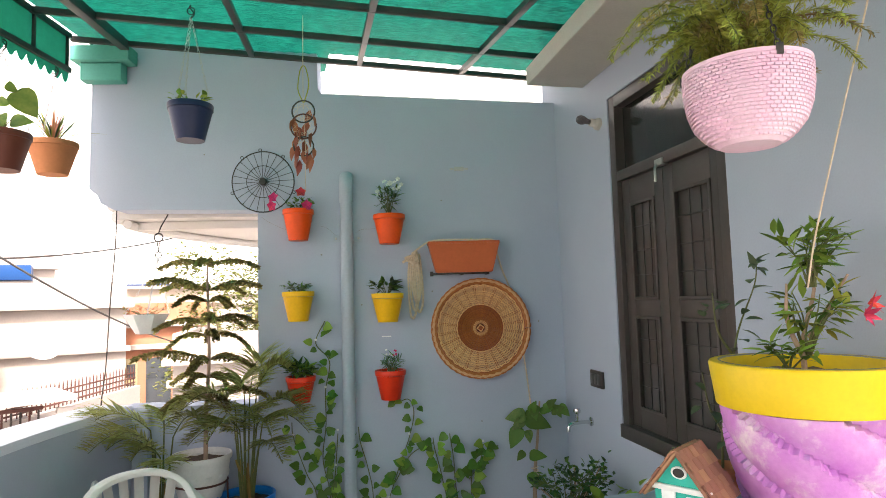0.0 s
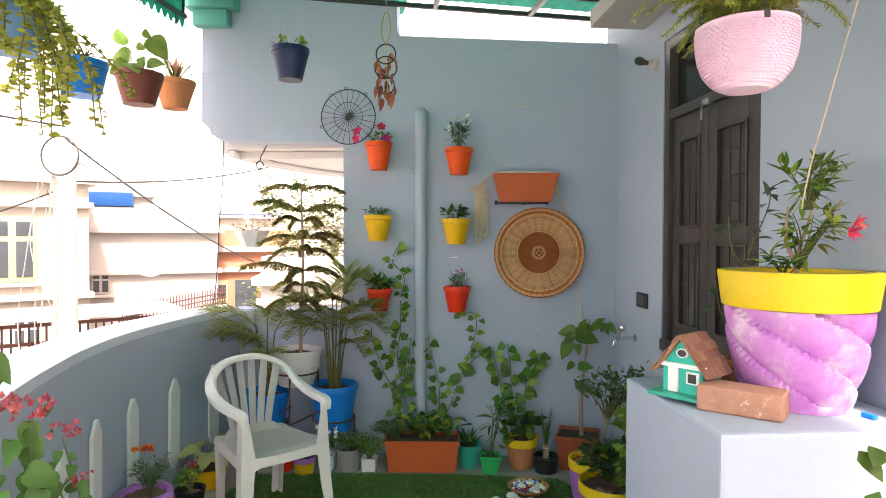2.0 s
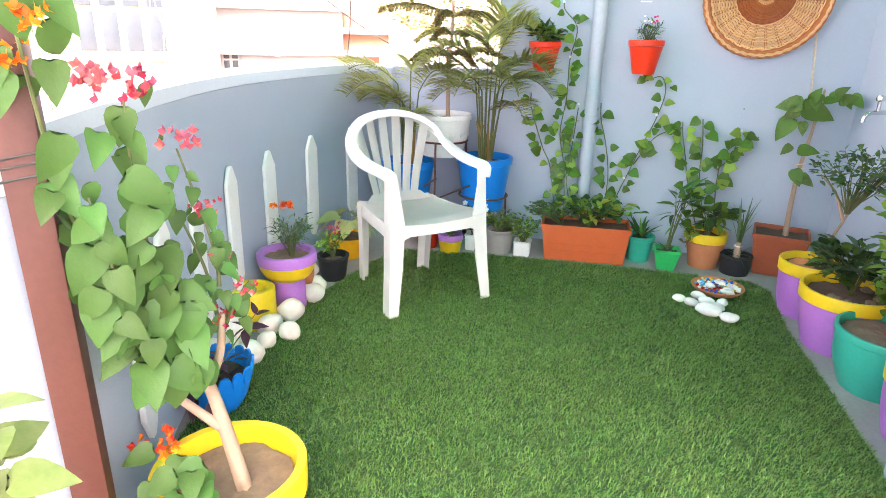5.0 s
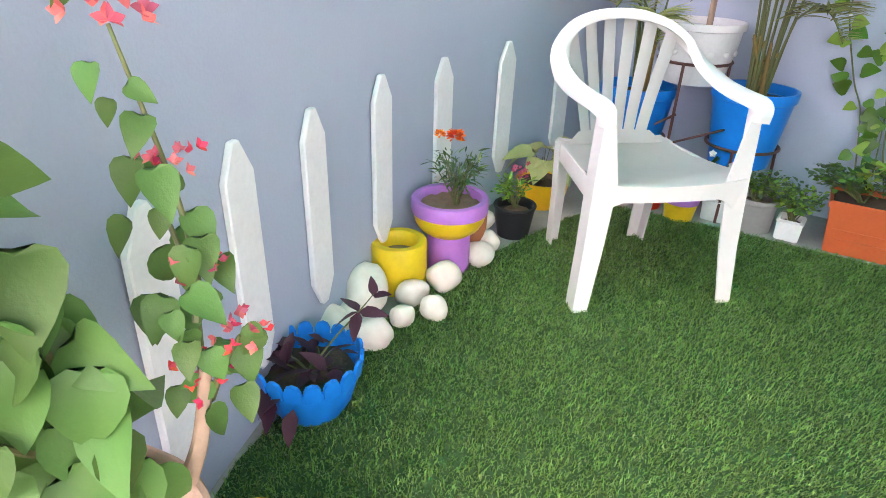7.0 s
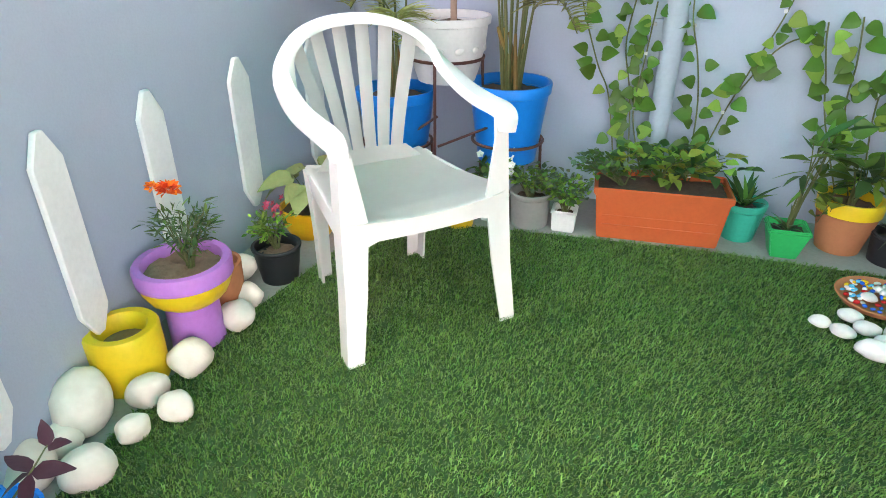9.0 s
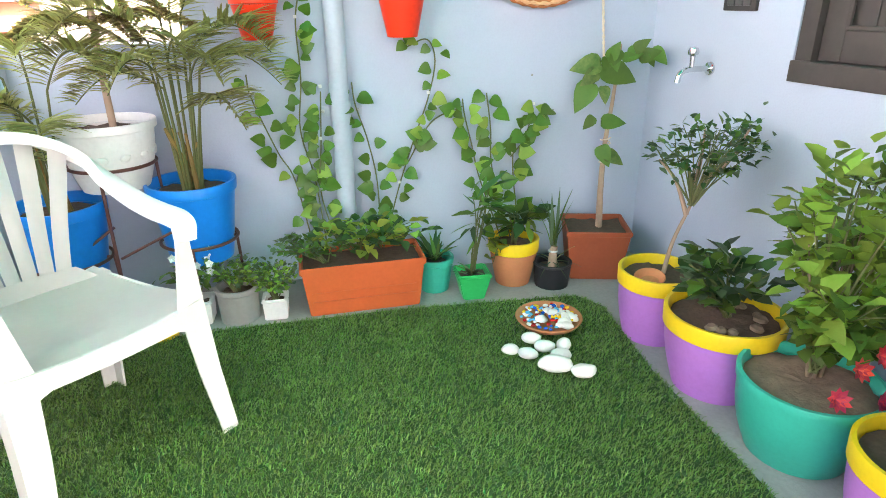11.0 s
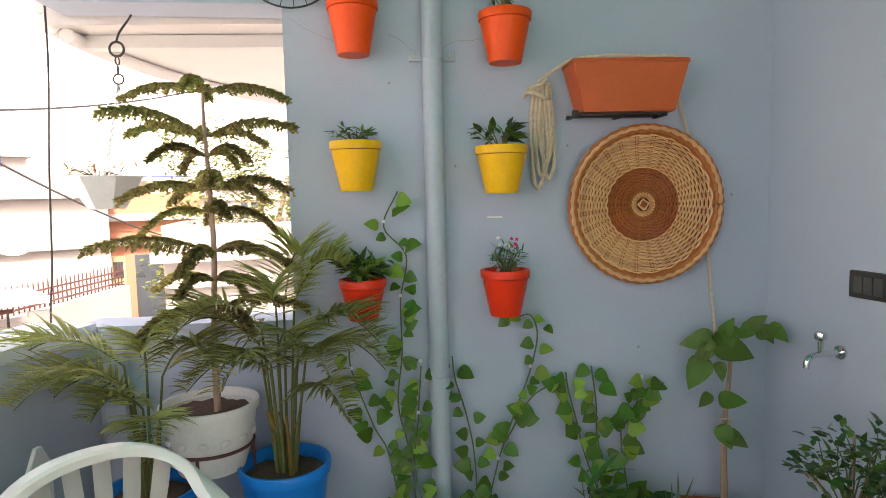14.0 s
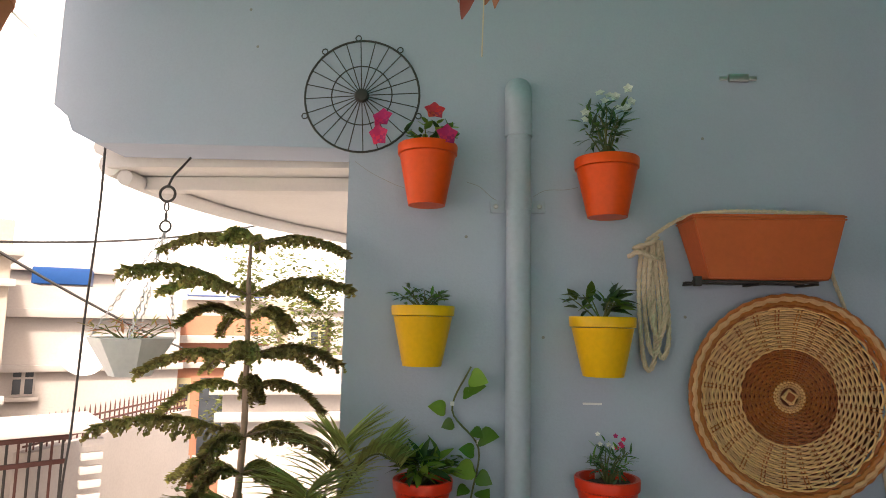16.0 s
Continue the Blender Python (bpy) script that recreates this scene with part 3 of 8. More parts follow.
GLASS = glass_material()
PANEGLASS = material("dark_panel_glass", (0.075, 0.065, 0.06), 0.25, second=(0.06, 0.052, 0.05), scale=6, bump=0.0, grain=0.02)
door = tagged(thing("door_1", HOUSE, "closed dark brown panelled double door with a barred transom", "door"), kind="structure")
bm = bmesh.new()
for lo, hi in (((0.006, -D0 - 0.06, DZ0), (0.10, -D0, DZ1)), ((0.006, -D1, DZ0), (0.10, -D1 + 0.06, DZ1)), ((0.006, -D1 + 0.06, DZ1 - 0.06), (0.10, -D0 - 0.06, DZ1)), ((0.006, -D1 + 0.06, 2.135), (0.10, -D0 - 0.06, 2.185)), ((-0.012, -D1, DZ0 - 0.03), (0.10, -D0, DZ0 + 0.035))):
    box(lo, hi, 0.004, bm)
part("door_frame", bm, DOORWOOD, door)


def door_leaf(s0, s1, z0, z1, glazed=True):
    """A leaf between s0 and s1 with two recessed panels, each behind bars."""
    bm = bmesh.new()
    w = s1 - s0
    st = 0.075
    mids = (1.468, 1.545)
    for lo, hi in (((0.03, -s0 - st, z0), (0.07, -s0, z1)), ((0.03, -s1, z0), (0.07, -s1 + st, z1)),
                   ((0.03, -s1 + st, z0), (0.07, -s0 - st, z0 + 0.09)), ((0.03, -s1 + st, mids[0]), (0.07, -s0 - st, mids[1])), ((0.03, -s1 + st, z1 - 0.12), (0.07, -s0 - st, z1))):
        box(lo, hi, 0.004, bm)
    leaf = part("door_leaf", bm, DOORWOOD, door)
    for a, b in ((z0 + 0.09, mids[0]), (mids[1], z1 - 0.12)):
        part("pane", box((0.05, -s1 + st, a), (0.054, -s0 - st, b)), PANEGLASS, leaf, "dark reflecting panel")
        bm = bmesh.new()
        for f in (0.35, 0.65):
            y = -s1 + st + (w - 2 * st) * f
            tube([(0.046, y, a), (0.046, y, b)], 0.0025, 6, bm)
        for f in (0.25, 0.5, 0.75):
            tube([(0.044, -s1 + st, a + (b - a) * f), (0.044, -s0 - st, a + (b - a) * f)], 0.002, 6, bm)
        part("bars", bm, DARKMETAL, leaf, "thin dark window bars")
        bm = bmesh.new()
        for lo, hi in (((0.024, -s1 + st, a), (0.034, -s1 + st + 0.014, b)), ((0.024, -s0 - st - 0.014, a), (0.034, -s0 - st, b)), ((0.024, -s1 + st, a), (0.034, -s0 - st, a + 0.014)), ((0.024, -s1 + st, b - 0.014), (0.034, -s0 - st, b))):
            box(lo, hi, 0.003, bm)
        part("moulding", bm, DOORWOOD, leaf)
    return leaf


mid = 1.155
door_leaf(D0 + 0.062, mid, DZ0 + 0.037, 2.133)
leaf = door_leaf(mid + 0.003, D1 - 0.062, DZ0 + 0.037, 2.133)
for z in (1.1, 1.86):
    part("hinge", box((0.016, -D1 + 0.05, z), (0.032, -D1 + 0.075, z + 0.11), 0.003), DARKMETAL, door)
bm = bmesh.new()
box((-0.004, -1.21, 2.13), (0.03, -1.15, 2.16), 0.004, bm)
tube([(0.0, -1.17, 2.14), (-0.012, -1.17, 2.12), (-0.012, -1.17, 2.06)], 0.006, 8, bm)
part("latch", bm, STEEL, door, "green-specked steel latch")
part("transom_pane", box((0.055, -D1 + 0.06, 2.187), (0.06, -D0 - 0.06, DZ1 - 0.062)), GLASS, door, "dark transom glass").visible_shadow = False
bm = bmesh.new()
for k in range(7):
    y = -D1 + 0.1 + k * 0.115
    tube([(0.085, y, 2.187), (0.085, y, 2.51)], 0.006, 6, bm)
part("transom_bars", bm, GREYPOT, door, "pale transom bars")

# ---- fittings on the house wall ----
SWITCHGREY = paint("slate_plastic", (0.085, 0.083, 0.08), 0.35)
sw = thing("switch_plate", HOUSE @ pose(0, -0.47, 1.12), "dark modular electrical switch plate on the wall", "switch")
part("plate", box((-0.016, -0.075, -0.045), (0.0, 0.075, 0.045), 0.006), DARKMETAL, sw)
for k in range(3):
    part("switch_key", box((-0.022, -0.055 + k * 0.037, -0.028), (-0.014, -0.022 + k * 0.037, 0.028), 0.003), SWITCHGREY, sw)

tap = thing("water_tap", HOUSE @ pose(0, -0.36, 0.875), "chrome bib tap on the house wall", "tap")
part("flange", lathe([(0, 0), (0.024, 0), (0.024, 0.008), (0.012, 0.012), (0, 0.012)], 20), CHROME, tap, m=pose(0, 0, 0, 0, -90, 0))
part("spout", tube(bend([(0, 0, 0), (-0.07, 0, 0), (-0.115, 0, -0.004), (-0.135, 0, -0.02), (-0.14, 0, -0.045)], 5), 0.0105, 12), CHROME, tap)
part("knob", lathe([(0, 0.075), (0.016, 0.072), (0.02, 0.06), (0.018, 0.048), (0.009, 0.044), (0.008, 0), (0, 0)], 16), CHROME, tap, m=pose(-0.085, 0, 0.004))

bulb = thing("wall_bulb_holder", HOUSE @ pose(0, -0.63, 2.47), "unlit bulb in a cream wall batten holder", "lamp holder")
part("base", lathe([(0, 0), (0.032, 0), (0.032, 0.02), (0.022, 0.03), (0.02, 0.055), (0, 0.055)], 20), SOFFIT, bulb, m=pose(0, 0, 0, 0, -78, 0))
part("bulb", lathe([(0, 0.05), (0.013, 0.05), (0.015, 0.075), (0.024, 0.095), (0.024, 0.115), (0.014, 0.13), (0, 0.134)], 18), GLASS, bulb, "clear glass bulb", m=pose(0, 0, 0, 0, -78, 0))

# ---- rain pipe ----
pipe = thing("rain_pipe", (-0.46, 4.017, 0.0), "painted grey-blue rain pipe with wall clamps", "pipe")
part("shaft", tube([(0, 0, 0.0), (0, 0, 2.2)], 0.038, 20), PIPE, pipe)
part("upper_sleeve", tube(bend([(0, 0, 2.17), (0, 0, 2.27), (0, 0.012, 2.31), (0, 0.036, 2.335)], 4), 0.0425, 20), PIPE, pipe)
part("joint", tube([(0, 0, 0.70), (0, 0, 0.76)], 0.0415, 20), PIPE, pipe)
for z in (1.955, 0.72):
    c = part("clamp", tube([(0, 0, z - 0.018), (0, 0, z + 0.018)], 0.0405, 20), PIPE, pipe)
    part("clamp_ear", box((-0.085, 0.03, z - 0.02), (0.085, 0.041, z + 0.02), 0.003), PIPE, pipe)
    for x in (-0.068, 0.068):
        part("screw", lathe([(0, 0.008), (0.006, 0.006), (0.008, 0), (0, 0)], 10), STEEL, pipe, m=pose(x, 0.03, z, 90, 0, 0))

nail = thing("wall_clip", (0.235, 4.056, 2.375), "small metal clip screwed to the wall", "clip")
part("plate", box((-0.03, -0.012, -0.012), (0.03, 0.002, 0.012), 0.003), STEEL, nail)
for x in (-0.045, 0.045):
    part("screw", box((x - 0.012, -0.005, -0.006), (x + 0.012, 0.002, 0.006), 0.002), STEEL, nail)
tagged(part("paint_mark", box((-0.262, 4.055, 1.352), (-0.205, 4.0598, 1.358)), WHITEPAINT), "short white scratch mark on the wall", "mark")

def wall_crack(points):
    ob = part("wall_crack", tube(bend([(x, 4.0592, z) for x, z in points], 5), 0.0011, 4), CEMENT)
    tagged(ob, "hairline crack in the painted plaster", "crack", "cracks in the back wall")
wall_crack([(-0.98, 2.10), (-0.93, 2.065), (-0.86, 2.03), (-0.82, 2.015)])
wall_crack([(-0.62, 2.035), (-0.58, 2.02), (-0.54, 1.985), (-0.51, 1.97)])
wall_crack([(-0.41, 1.99), (-0.37, 2.01), (-0.31, 2.012), (-0.27, 2.02)])
for x, z in ((-0.62, 1.86), (-0.47 + 0.09, 1.55), (0.05, 1.62), (0.33, 0.83), (0.70, 1.42), (-1.35, 2.62), (-1.32, 2.49), (0.12, 2.18)):
    ob = part("nail_hole", lathe([(0, 0.0012), (0.004, 0.001), (0.005, 0), (0, 0)], 8), GREYPOT, None, m=pose(x, 4.0598, z, 90, 0, 0))
    tagged(ob, "small plugged nail hole in the plaster", "nail hole", "nail holes in the back wall")

# ---- white pickets along the curved parapet ----
def picket_mesh():
    w, t = 0.051, 0.016
    bm = bmesh.new()
    out = [(-w, 0.075), (0.0 - 0.012, 0.0), (0.012, 0.0), (w, 0.06), (w, 0.455), (0.012, 0.525), (-0.012, 0.525), (-w, 0.455)]
    a = [bm.verts.new((x, -t, z)) for x, z in out]
    b = [bm.verts.new((x, 0.0, z)) for x, z in out]
    bm.faces.new(a)
    bm.faces.new(b[::-1])
    for i in range(len(out)):
        bm.faces.new((a[i], b[i], b[(i + 1) % len(out)], a[(i + 1) % len(out)]))
    bmesh.ops.bevel(bm, geom=list(bm.edges), offset=0.003, segments=1, affect="EDGES")
    return to_mesh("picket", bm, WHITEPAINT, False)


PICKET = picket_mesh()
def on_wall(y):
    for a, b in zip(PARLINE, PARLINE[1:]):
        if a[1] <= y <= b[1]:
            f = (y - a[1]) / (b[1] - a[1])
            t = Vector((b[0] - a[0], b[1] - a[1]))
            return a[0] + (b[0] - a[0]) * f, math.degrees(math.atan2(t.y, t.x))
for k, y in enumerate((1.60, 1.868, 2.155, 2.515, 2.905, 3.315, 3.74)):
    x, ang = on_wall(y)
    ob = part("picket", PICKET, None, None, m=pose(x + 0.003, y, 0.135 + 0.01 * (k % 2), rnd(-1, 1), 0, ang) @ pose(0, 0, 0, 0, rnd(-1.2, 1.2), 0))
    tagged(ob, "white-painted pointed wooden picket on the parapet", "picket", "pickets along the parapet")

# ---- plastic armchair ----
chair = thing("armchair", pose(-1.034, 2.916, 0.004, 0, 0, 44.5), "worn white moulded plastic garden armchair on the grass", "chair")
bm = bmesh.new()
nx, ny = 12, 10
rows = []
for j in range(ny + 1):
    y = 0.0 + 0.46 * j / ny
    half = 0.235 - 0.045 * (j / ny)
    row = []
    for i in range(nx + 1):
        f = 2 * i / nx - 1
        z = 0.405 - 0.02 * (j / ny) + 0.02 * f * f - 0.016 * math.sin(math.pi * j / ny)
        if j == 0:
            z -= 0.012 + 0.012 * (1 - f * f)
        row.append(bm.verts.new((half * f, y - (0.015 * (1 - f * f) if j == 0 else 0), z)))
    rows.append(row)
for j in range(ny):
    for i in range(nx):
        bm.faces.new((rows[j][i], rows[j][i + 1], rows[j + 1][i + 1], rows[j + 1][i]))
bmesh.ops.solidify(bm, geom=list(bm.faces), thickness=0.006)
part("seat", bm, WHITEPLASTIC, chair)
bm = bmesh.new()      # apron under the seat's front edge, arched between the legs
prev = None
for i in range(17):
    f = 2 * i / 16 - 1
    top = 0.398 + 0.01 * f * f
    low = 0.352 - 0.085 * max(0.0, (abs(f) - 0.62) / 0.38) ** 1.8
    col = [bm.verts.new((0.238 * f, -0.018 * (1 - f * f) + yy, z)) for yy, z in ((0, top), (0, low), (0.01, low), (0.01, top))]
    if prev:
        for a in range(4):
            bm.faces.new((prev[a], prev[(a + 1) % 4], col[(a + 1) % 4], col[a]))
    prev = col
part("front_apron", bm, WHITEPLASTIC, chair)
for s in (-1, 1):
    part("side_apron", box((s * 0.232 - 0.006, 0.02, 0.34), (s * 0.232 + 0.006, 0.44, 0.40), 0.004, m=Matrix.Rotation(s * 0.10, 4, "Z")), WHITEPLASTIC, chair)


def channel(pts, widths, depth, mat, name, inward):
    """An L-section leg along points: two thin webs meeting at the outer corner."""
    bm = bmesh.new()
    rings = []
    for p, w in zip(pts, widths):
        p = Vector(p)
        sx, sy = inward
        t = 0.007
        prof = [(0, 0), (sx * w, 0), (sx * w, sy * t), (sx * t, sy * t), (sx * t, sy * depth), (0, sy * depth)]
        rings.append([bm.verts.new(p + Vector((x, y, 0))) for x, y in prof])
    for a, b in zip(rings, rings[1:]):
        for i in range(6):
            bm.faces.new((a[i], a[(i + 1) % 6], b[(i + 1) % 6], b[i]))
    bm.faces.new(rings[0])
    bm.faces.new(rings[-1])
    part(name, bm, mat, chair)


for s in (-1, 1):
    channel([(s * 0.262, -0.03, 0.0), (s * 0.262, -0.028, 0.01), (s * 0.248, -0.012, 0.2), (s * 0.240, 0.0, 0.40), (s * 0.232, 0.006, 0.60)], [0.05, 0.047, 0.06, 0.072, 0.03], 0.06, WHITEPLASTIC, "front_leg", (-s, 1))
    channel([(s * 0.185, 0.475, 0.0), (s * 0.19, 0.46, 0.2), (s * 0.205, 0.44, 0.40)], [0.045, 0.05, 0.055], 0.05, WHITEPLASTIC, "rear_leg", (-s, -1))
# arms and back arch: one flowing flat band
def band(line, ups, w, t, name):
    bm = bmesh.new()
    rings = []
    k = len(line)
    for i, p in enumerate(line):
        d = (Vector(line[min(i + 1, k - 1)]) - Vector(line[max(i - 1, 0)])).normalized()
        up = Vector(ups[i])
        up = (up - d * up.dot(d)).normalized()
        side = d.cross(up)
        ww = w[i] / 2
        prof = [(-ww, 0), (-ww * 0.8, t * 0.7), (0, t), (ww * 0.8, t * 0.7), (ww, 0), (ww * 0.98, -0.02), (ww * 0.86, -0.02), (ww * 0.75, -0.002), (-ww * 0.75, -0.002), (-ww * 0.86, -0.02), (-ww * 0.98, -0.02)]
        rings.append([bm.verts.new(Vector(p) + side * x + up * z) for x, z in prof])
    for a, b in zip(rings, rings[1:]):
        n = len(a)
        for i in range(n):
            bm.faces.new((a[i], a[(i + 1) % n], b[(i + 1) % n], b[i]))
    bm.faces.new(rings[0])
    bm.faces.new(rings[-1])
    return part(name, bm, WHITEPLASTIC, chair)


half = [(0.226, -0.004, 0.575), (0.231, 0.002, 0.612), (0.236, 0.045, 0.626), (0.240, 0.14, 0.628), (0.246, 0.25, 0.638), (0.246, 0.36, 0.668), (0.226, 0.44, 0.72), (0.166, 0.49, 0.772), (0.09, 0.51, 0.80), (0.0, 0.516, 0.808)]
hup = [(0, -1, 0.1), (0, -0.7, 0.7), (0, 0, 1), (0, 0, 1), (0.1, 0, 1), (0.3, 0.1, 1), (0.6, 0.2, 0.8), (0.5, 0.1, 0.8), (0.2, 0.1, 1), (0, 0.1, 1)]
hw_ = [0.045, 0.052, 0.06, 0.06, 0.058, 0.058, 0.062, 0.066, 0.068, 0.068]
line = half + [(-x, y, z) for x, y, z in half[-2::-1]]
ups = hup + [(-x, y, z) for x, y, z in hup[-2::-1]]
wid = hw_ + hw_[-2::-1]
fine = bend(line, 4)
fup = bend(ups, 4)
fw = [p[0] for p in bend([(w, 0, 0) for w in wid], 4)]
band(fine, fup, fw, 0.012, "arm_and_back_rim")
# back: lower panel, outer stiles and slats
def back_at(f, z):
    """A point of the back's shell; f from -1 to 1 across."""
    k = (z - 0.39) / 0.41
    return Vector((f * (0.19 + 0.06 * k - 0.05 * max(0, k - 0.7)), 0.445 + 0.07 * k - 0.055 * f * f, z))
def back_strip(f0, f1, z0, z1, g0=None, g1=None, name="back_slat", bow=0.0):
    g0 = f0 if g0 is None else g0
    g1 = f1 if g1 is None else g1
    bm = bmesh.new()
    prev = None
    for i in range(9):
        k = i / 8
        z = z0 + (z1 - z0) * k
        a, b = f0 + (g0 - f0) * k + bow * k * k * 0.6, f1 + (g1 - f1) * k + bow * k * k * 0.6
        col = [bm.verts.new(back_at(a + (b - a) * q, z) + Vector((0, -0.004 * math.sin(math.pi * q), 0))) for q in (0, 0.33, 0.66, 1)]
        if prev:
            for c in range(3):
                bm.faces.new((prev[c], prev[c + 1], col[c + 1], col[c]))
        prev = col
    bmesh.ops.solidify(bm, geom=list(bm.faces), thickness=0.006)
    part(name, bm, WHITEPLASTIC, chair)
back_strip(-0.98, 0.98, 0.385, 0.432, -0.66, 0.66, name="back_panel")
n_sl = 6
for k in range(n_sl):
    u = 2 * k / (n_sl - 1) - 1
    c, g = 0.52 * u, 0.70 * u
    top = 0.79 - 0.05 * abs(g) ** 2
    back_strip(c - 0.094, c + 0.094, 0.430, top, g - 0.088, g + 0.088, bow=0.10 * u)


# ---- pots ----
def round_pot(parent, rt, rb, h, mat, rim=0.025, rim_mat=None, lip=0.006, soil=None, wave=None, wall=0.008, fill=0.03, seg=40, name="pot_body", belly=0.0):
    """A tapered pot with a rim collar, hollow, with soil in it."""
    body = []
    for k in range(7):
        f = k / 6
        body.append((rb + (rt - lip - rb) * f + belly * math.sin(math.pi * f), (h - rim) * f))
    prof = [(0, 0.0)] + body + [(rt - lip - wall, h - rim), (rt - lip - wall, h - rim - 0.02), (0, h - rim - 0.02)]
    part(name, lathe(prof, seg, wave=wave), mat, parent)
    z = h - rim
    rp = [(rt - lip, z + 0.0015), (rt, z + 0.003), (rt + 0.002, h - 0.004), (rt, h), (rt - wall - 0.002, h), (rt - wall - 0.004, h - 0.004), (rt - wall - 0.006, z + 0.0015)]
    bm = bmesh.new()
    lathe(rp + [rp[0]], seg, bm)
    bmesh.ops.remove_doubles(bm, verts=bm.verts, dist=0.0001)
    part("rim", bm, rim_mat or mat, parent)
    if soil is not None:
        soil_disc(parent, rt - wall - 0.009 if rim > fill else rt - lip - wall - 0.003, h - fill, soil)


def square_pot(parent, wt, wb, dt, db, h, mat, rim=0.02, soil=None, lip=0.006):
    """A tapered trough with a folded rim."""
    bm = bmesh.new()
    def ring(w, d, z):
        return [bm.verts.new((sx * w / 2, sy * d / 2, z)) for sx, sy in ((-1, -1), (1, -1), (1, 1), (-1, 1))]
    rs = [ring(wb, db, 0), ring(wt - 2 * lip, dt - 2 * lip, h - rim), ring(wt, dt, h - rim), ring(wt, dt, h), ring(wt - 0.02, dt - 0.02, h), ring(wt - 0.026, dt - 0.026, h - 0.05)]
    bm.faces.new(rs[0][::-1])
    for a, b in zip(rs, rs[1:]):
        for i in range(4):
            bm.faces.new((a[i], a[(i + 1) % 4], b[(i + 1) % 4], b[i]))
    bm.faces.new(rs[-1])
    bmesh.ops.bevel(bm, geom=list(bm.edges), offset=0.004, segments=2, affect="EDGES")
    part("pot_body", bm, mat, parent)
    if soil is not None:
        bm = bmesh.new()
        nx, ny = 12, 6
        g = [[bm.verts.new(((wt - 0.03) * (i / nx - 0.5), (dt - 0.03) * (j / ny - 0.5), h - 0.022 + noise.noise(Vector((i, j, wt * 9)) * 0.7) * 0.008)) for i in range(nx + 1)] for j in range(ny + 1)]
        for j in range(ny):
            for i in range(nx):
                bm.faces.new((g[j][i], g[j][i + 1], g[j + 1][i + 1], g[j + 1][i]))
        part("soil", bm, soil, parent)


def leaf_set(parent, mesh, poses, name="leaf"):
    """Leaves as objects of their own on one mesh."""
    for m in poses:
        part(name, mesh, None, parent, m=m)


def flower_bm(bm, m, petals, length, width, cup=0.4, mat=0):
    for k in range(petals):
        r = Matrix.Rotation(2 * math.pi * k / petals, 4, "Z") @ Matrix.Rotation(cup, 4, "X")
        leaf_faces(bm, m @ r, length, width, 0.2, 0.15, cuts=3, mat=mat)


def flowers(parent, spots, petals, length, width, mats, name="flower", cup=0.4, one=False):
    for p, w in spots:
        bm = bmesh.new()
        q = Vector(w).normalized().to_track_quat("Z", "Y").to_matrix().to_4x4()
        flower_bm(bm, Matrix.Translation(p) @ q, petals, length, width, cup)
        me = bpy.data.meshes.new(name)
        bm.to_mesh(me)
        bm.free()
        me.materials.append(random.choice(mats))
        part(name, me, None, parent)


def spiky(parent, base, count, length, width, mats, spread=0.9, name="foliage", droop=0.5, up=0.6):
    """Arching narrow blades from one point."""
    bm = bmesh.new()
    for k in range(count):
        a = rnd(0, 2 * math.pi)
        w = Vector((math.cos(a) * spread * rnd(0.3, 1), math.sin(a) * spread * rnd(0.3, 1), up * rnd(0.7, 1.4)))
        leaf_faces(bm, aim(Vector(base) + Vector((rnd(-1, 1), rnd(-1, 1), 0)) * 0.012, w, 0, rnd(0.6, 1.1)), length, width, 0.3, rnd(0.3, 1) * droop, cuts=5, mat=random.randrange(len(mats)))
    me = bpy.data.meshes.new(name)
    bm.to_mesh(me)
    bm.free()
    for x in mats:
        me.materials.append(x)
    part(name, me, None, parent)


def twig_tree(parent, base, lines, r, mat, name="trunk"):
    bm = bmesh.new()
    for pts in lines:
        ln = bend([Vector(base) + Vector(p) for p in pts], 5)
        tube(ln, [r * (1.1 - 0.75 * i / len(ln)) for i in range(len(ln))], 7, bm)
    part(name, bm, mat, parent)


L_VINE = leaf_material("vine_leaf", (0.065, 0.15, 0.018), (0.10, 0.22, 0.026), shine=0.28, light=0.22)
HEART = leaf_mesh("heart_leaf", L_VINE, 0.055, 0.06, 0.18, 0.25, heart=True)
HEARTB = leaf_mesh("heart_leaf_bright", L_BRIGHT, 0.055, 0.06, 0.18, 0.25, heart=True)

# ---- pots hung on the back wall ----
def wall_pot(x, z0, rt, h, mat, label, group):
    t = thing("wall_pot", (x, 4.056 - rt, z0), label, "plant pot", group)
    round_pot(t, rt, rt * 0.62, h, mat, rim=0.032, lip=0.005, soil=SOIL, fill=0.02)
    bm = box((-0.02, rt - 0.02, h - 0.03), (0.02, rt + 0.001, h - 0.005), 0.003)
    part("hook", bm, STEEL, t)
    return t


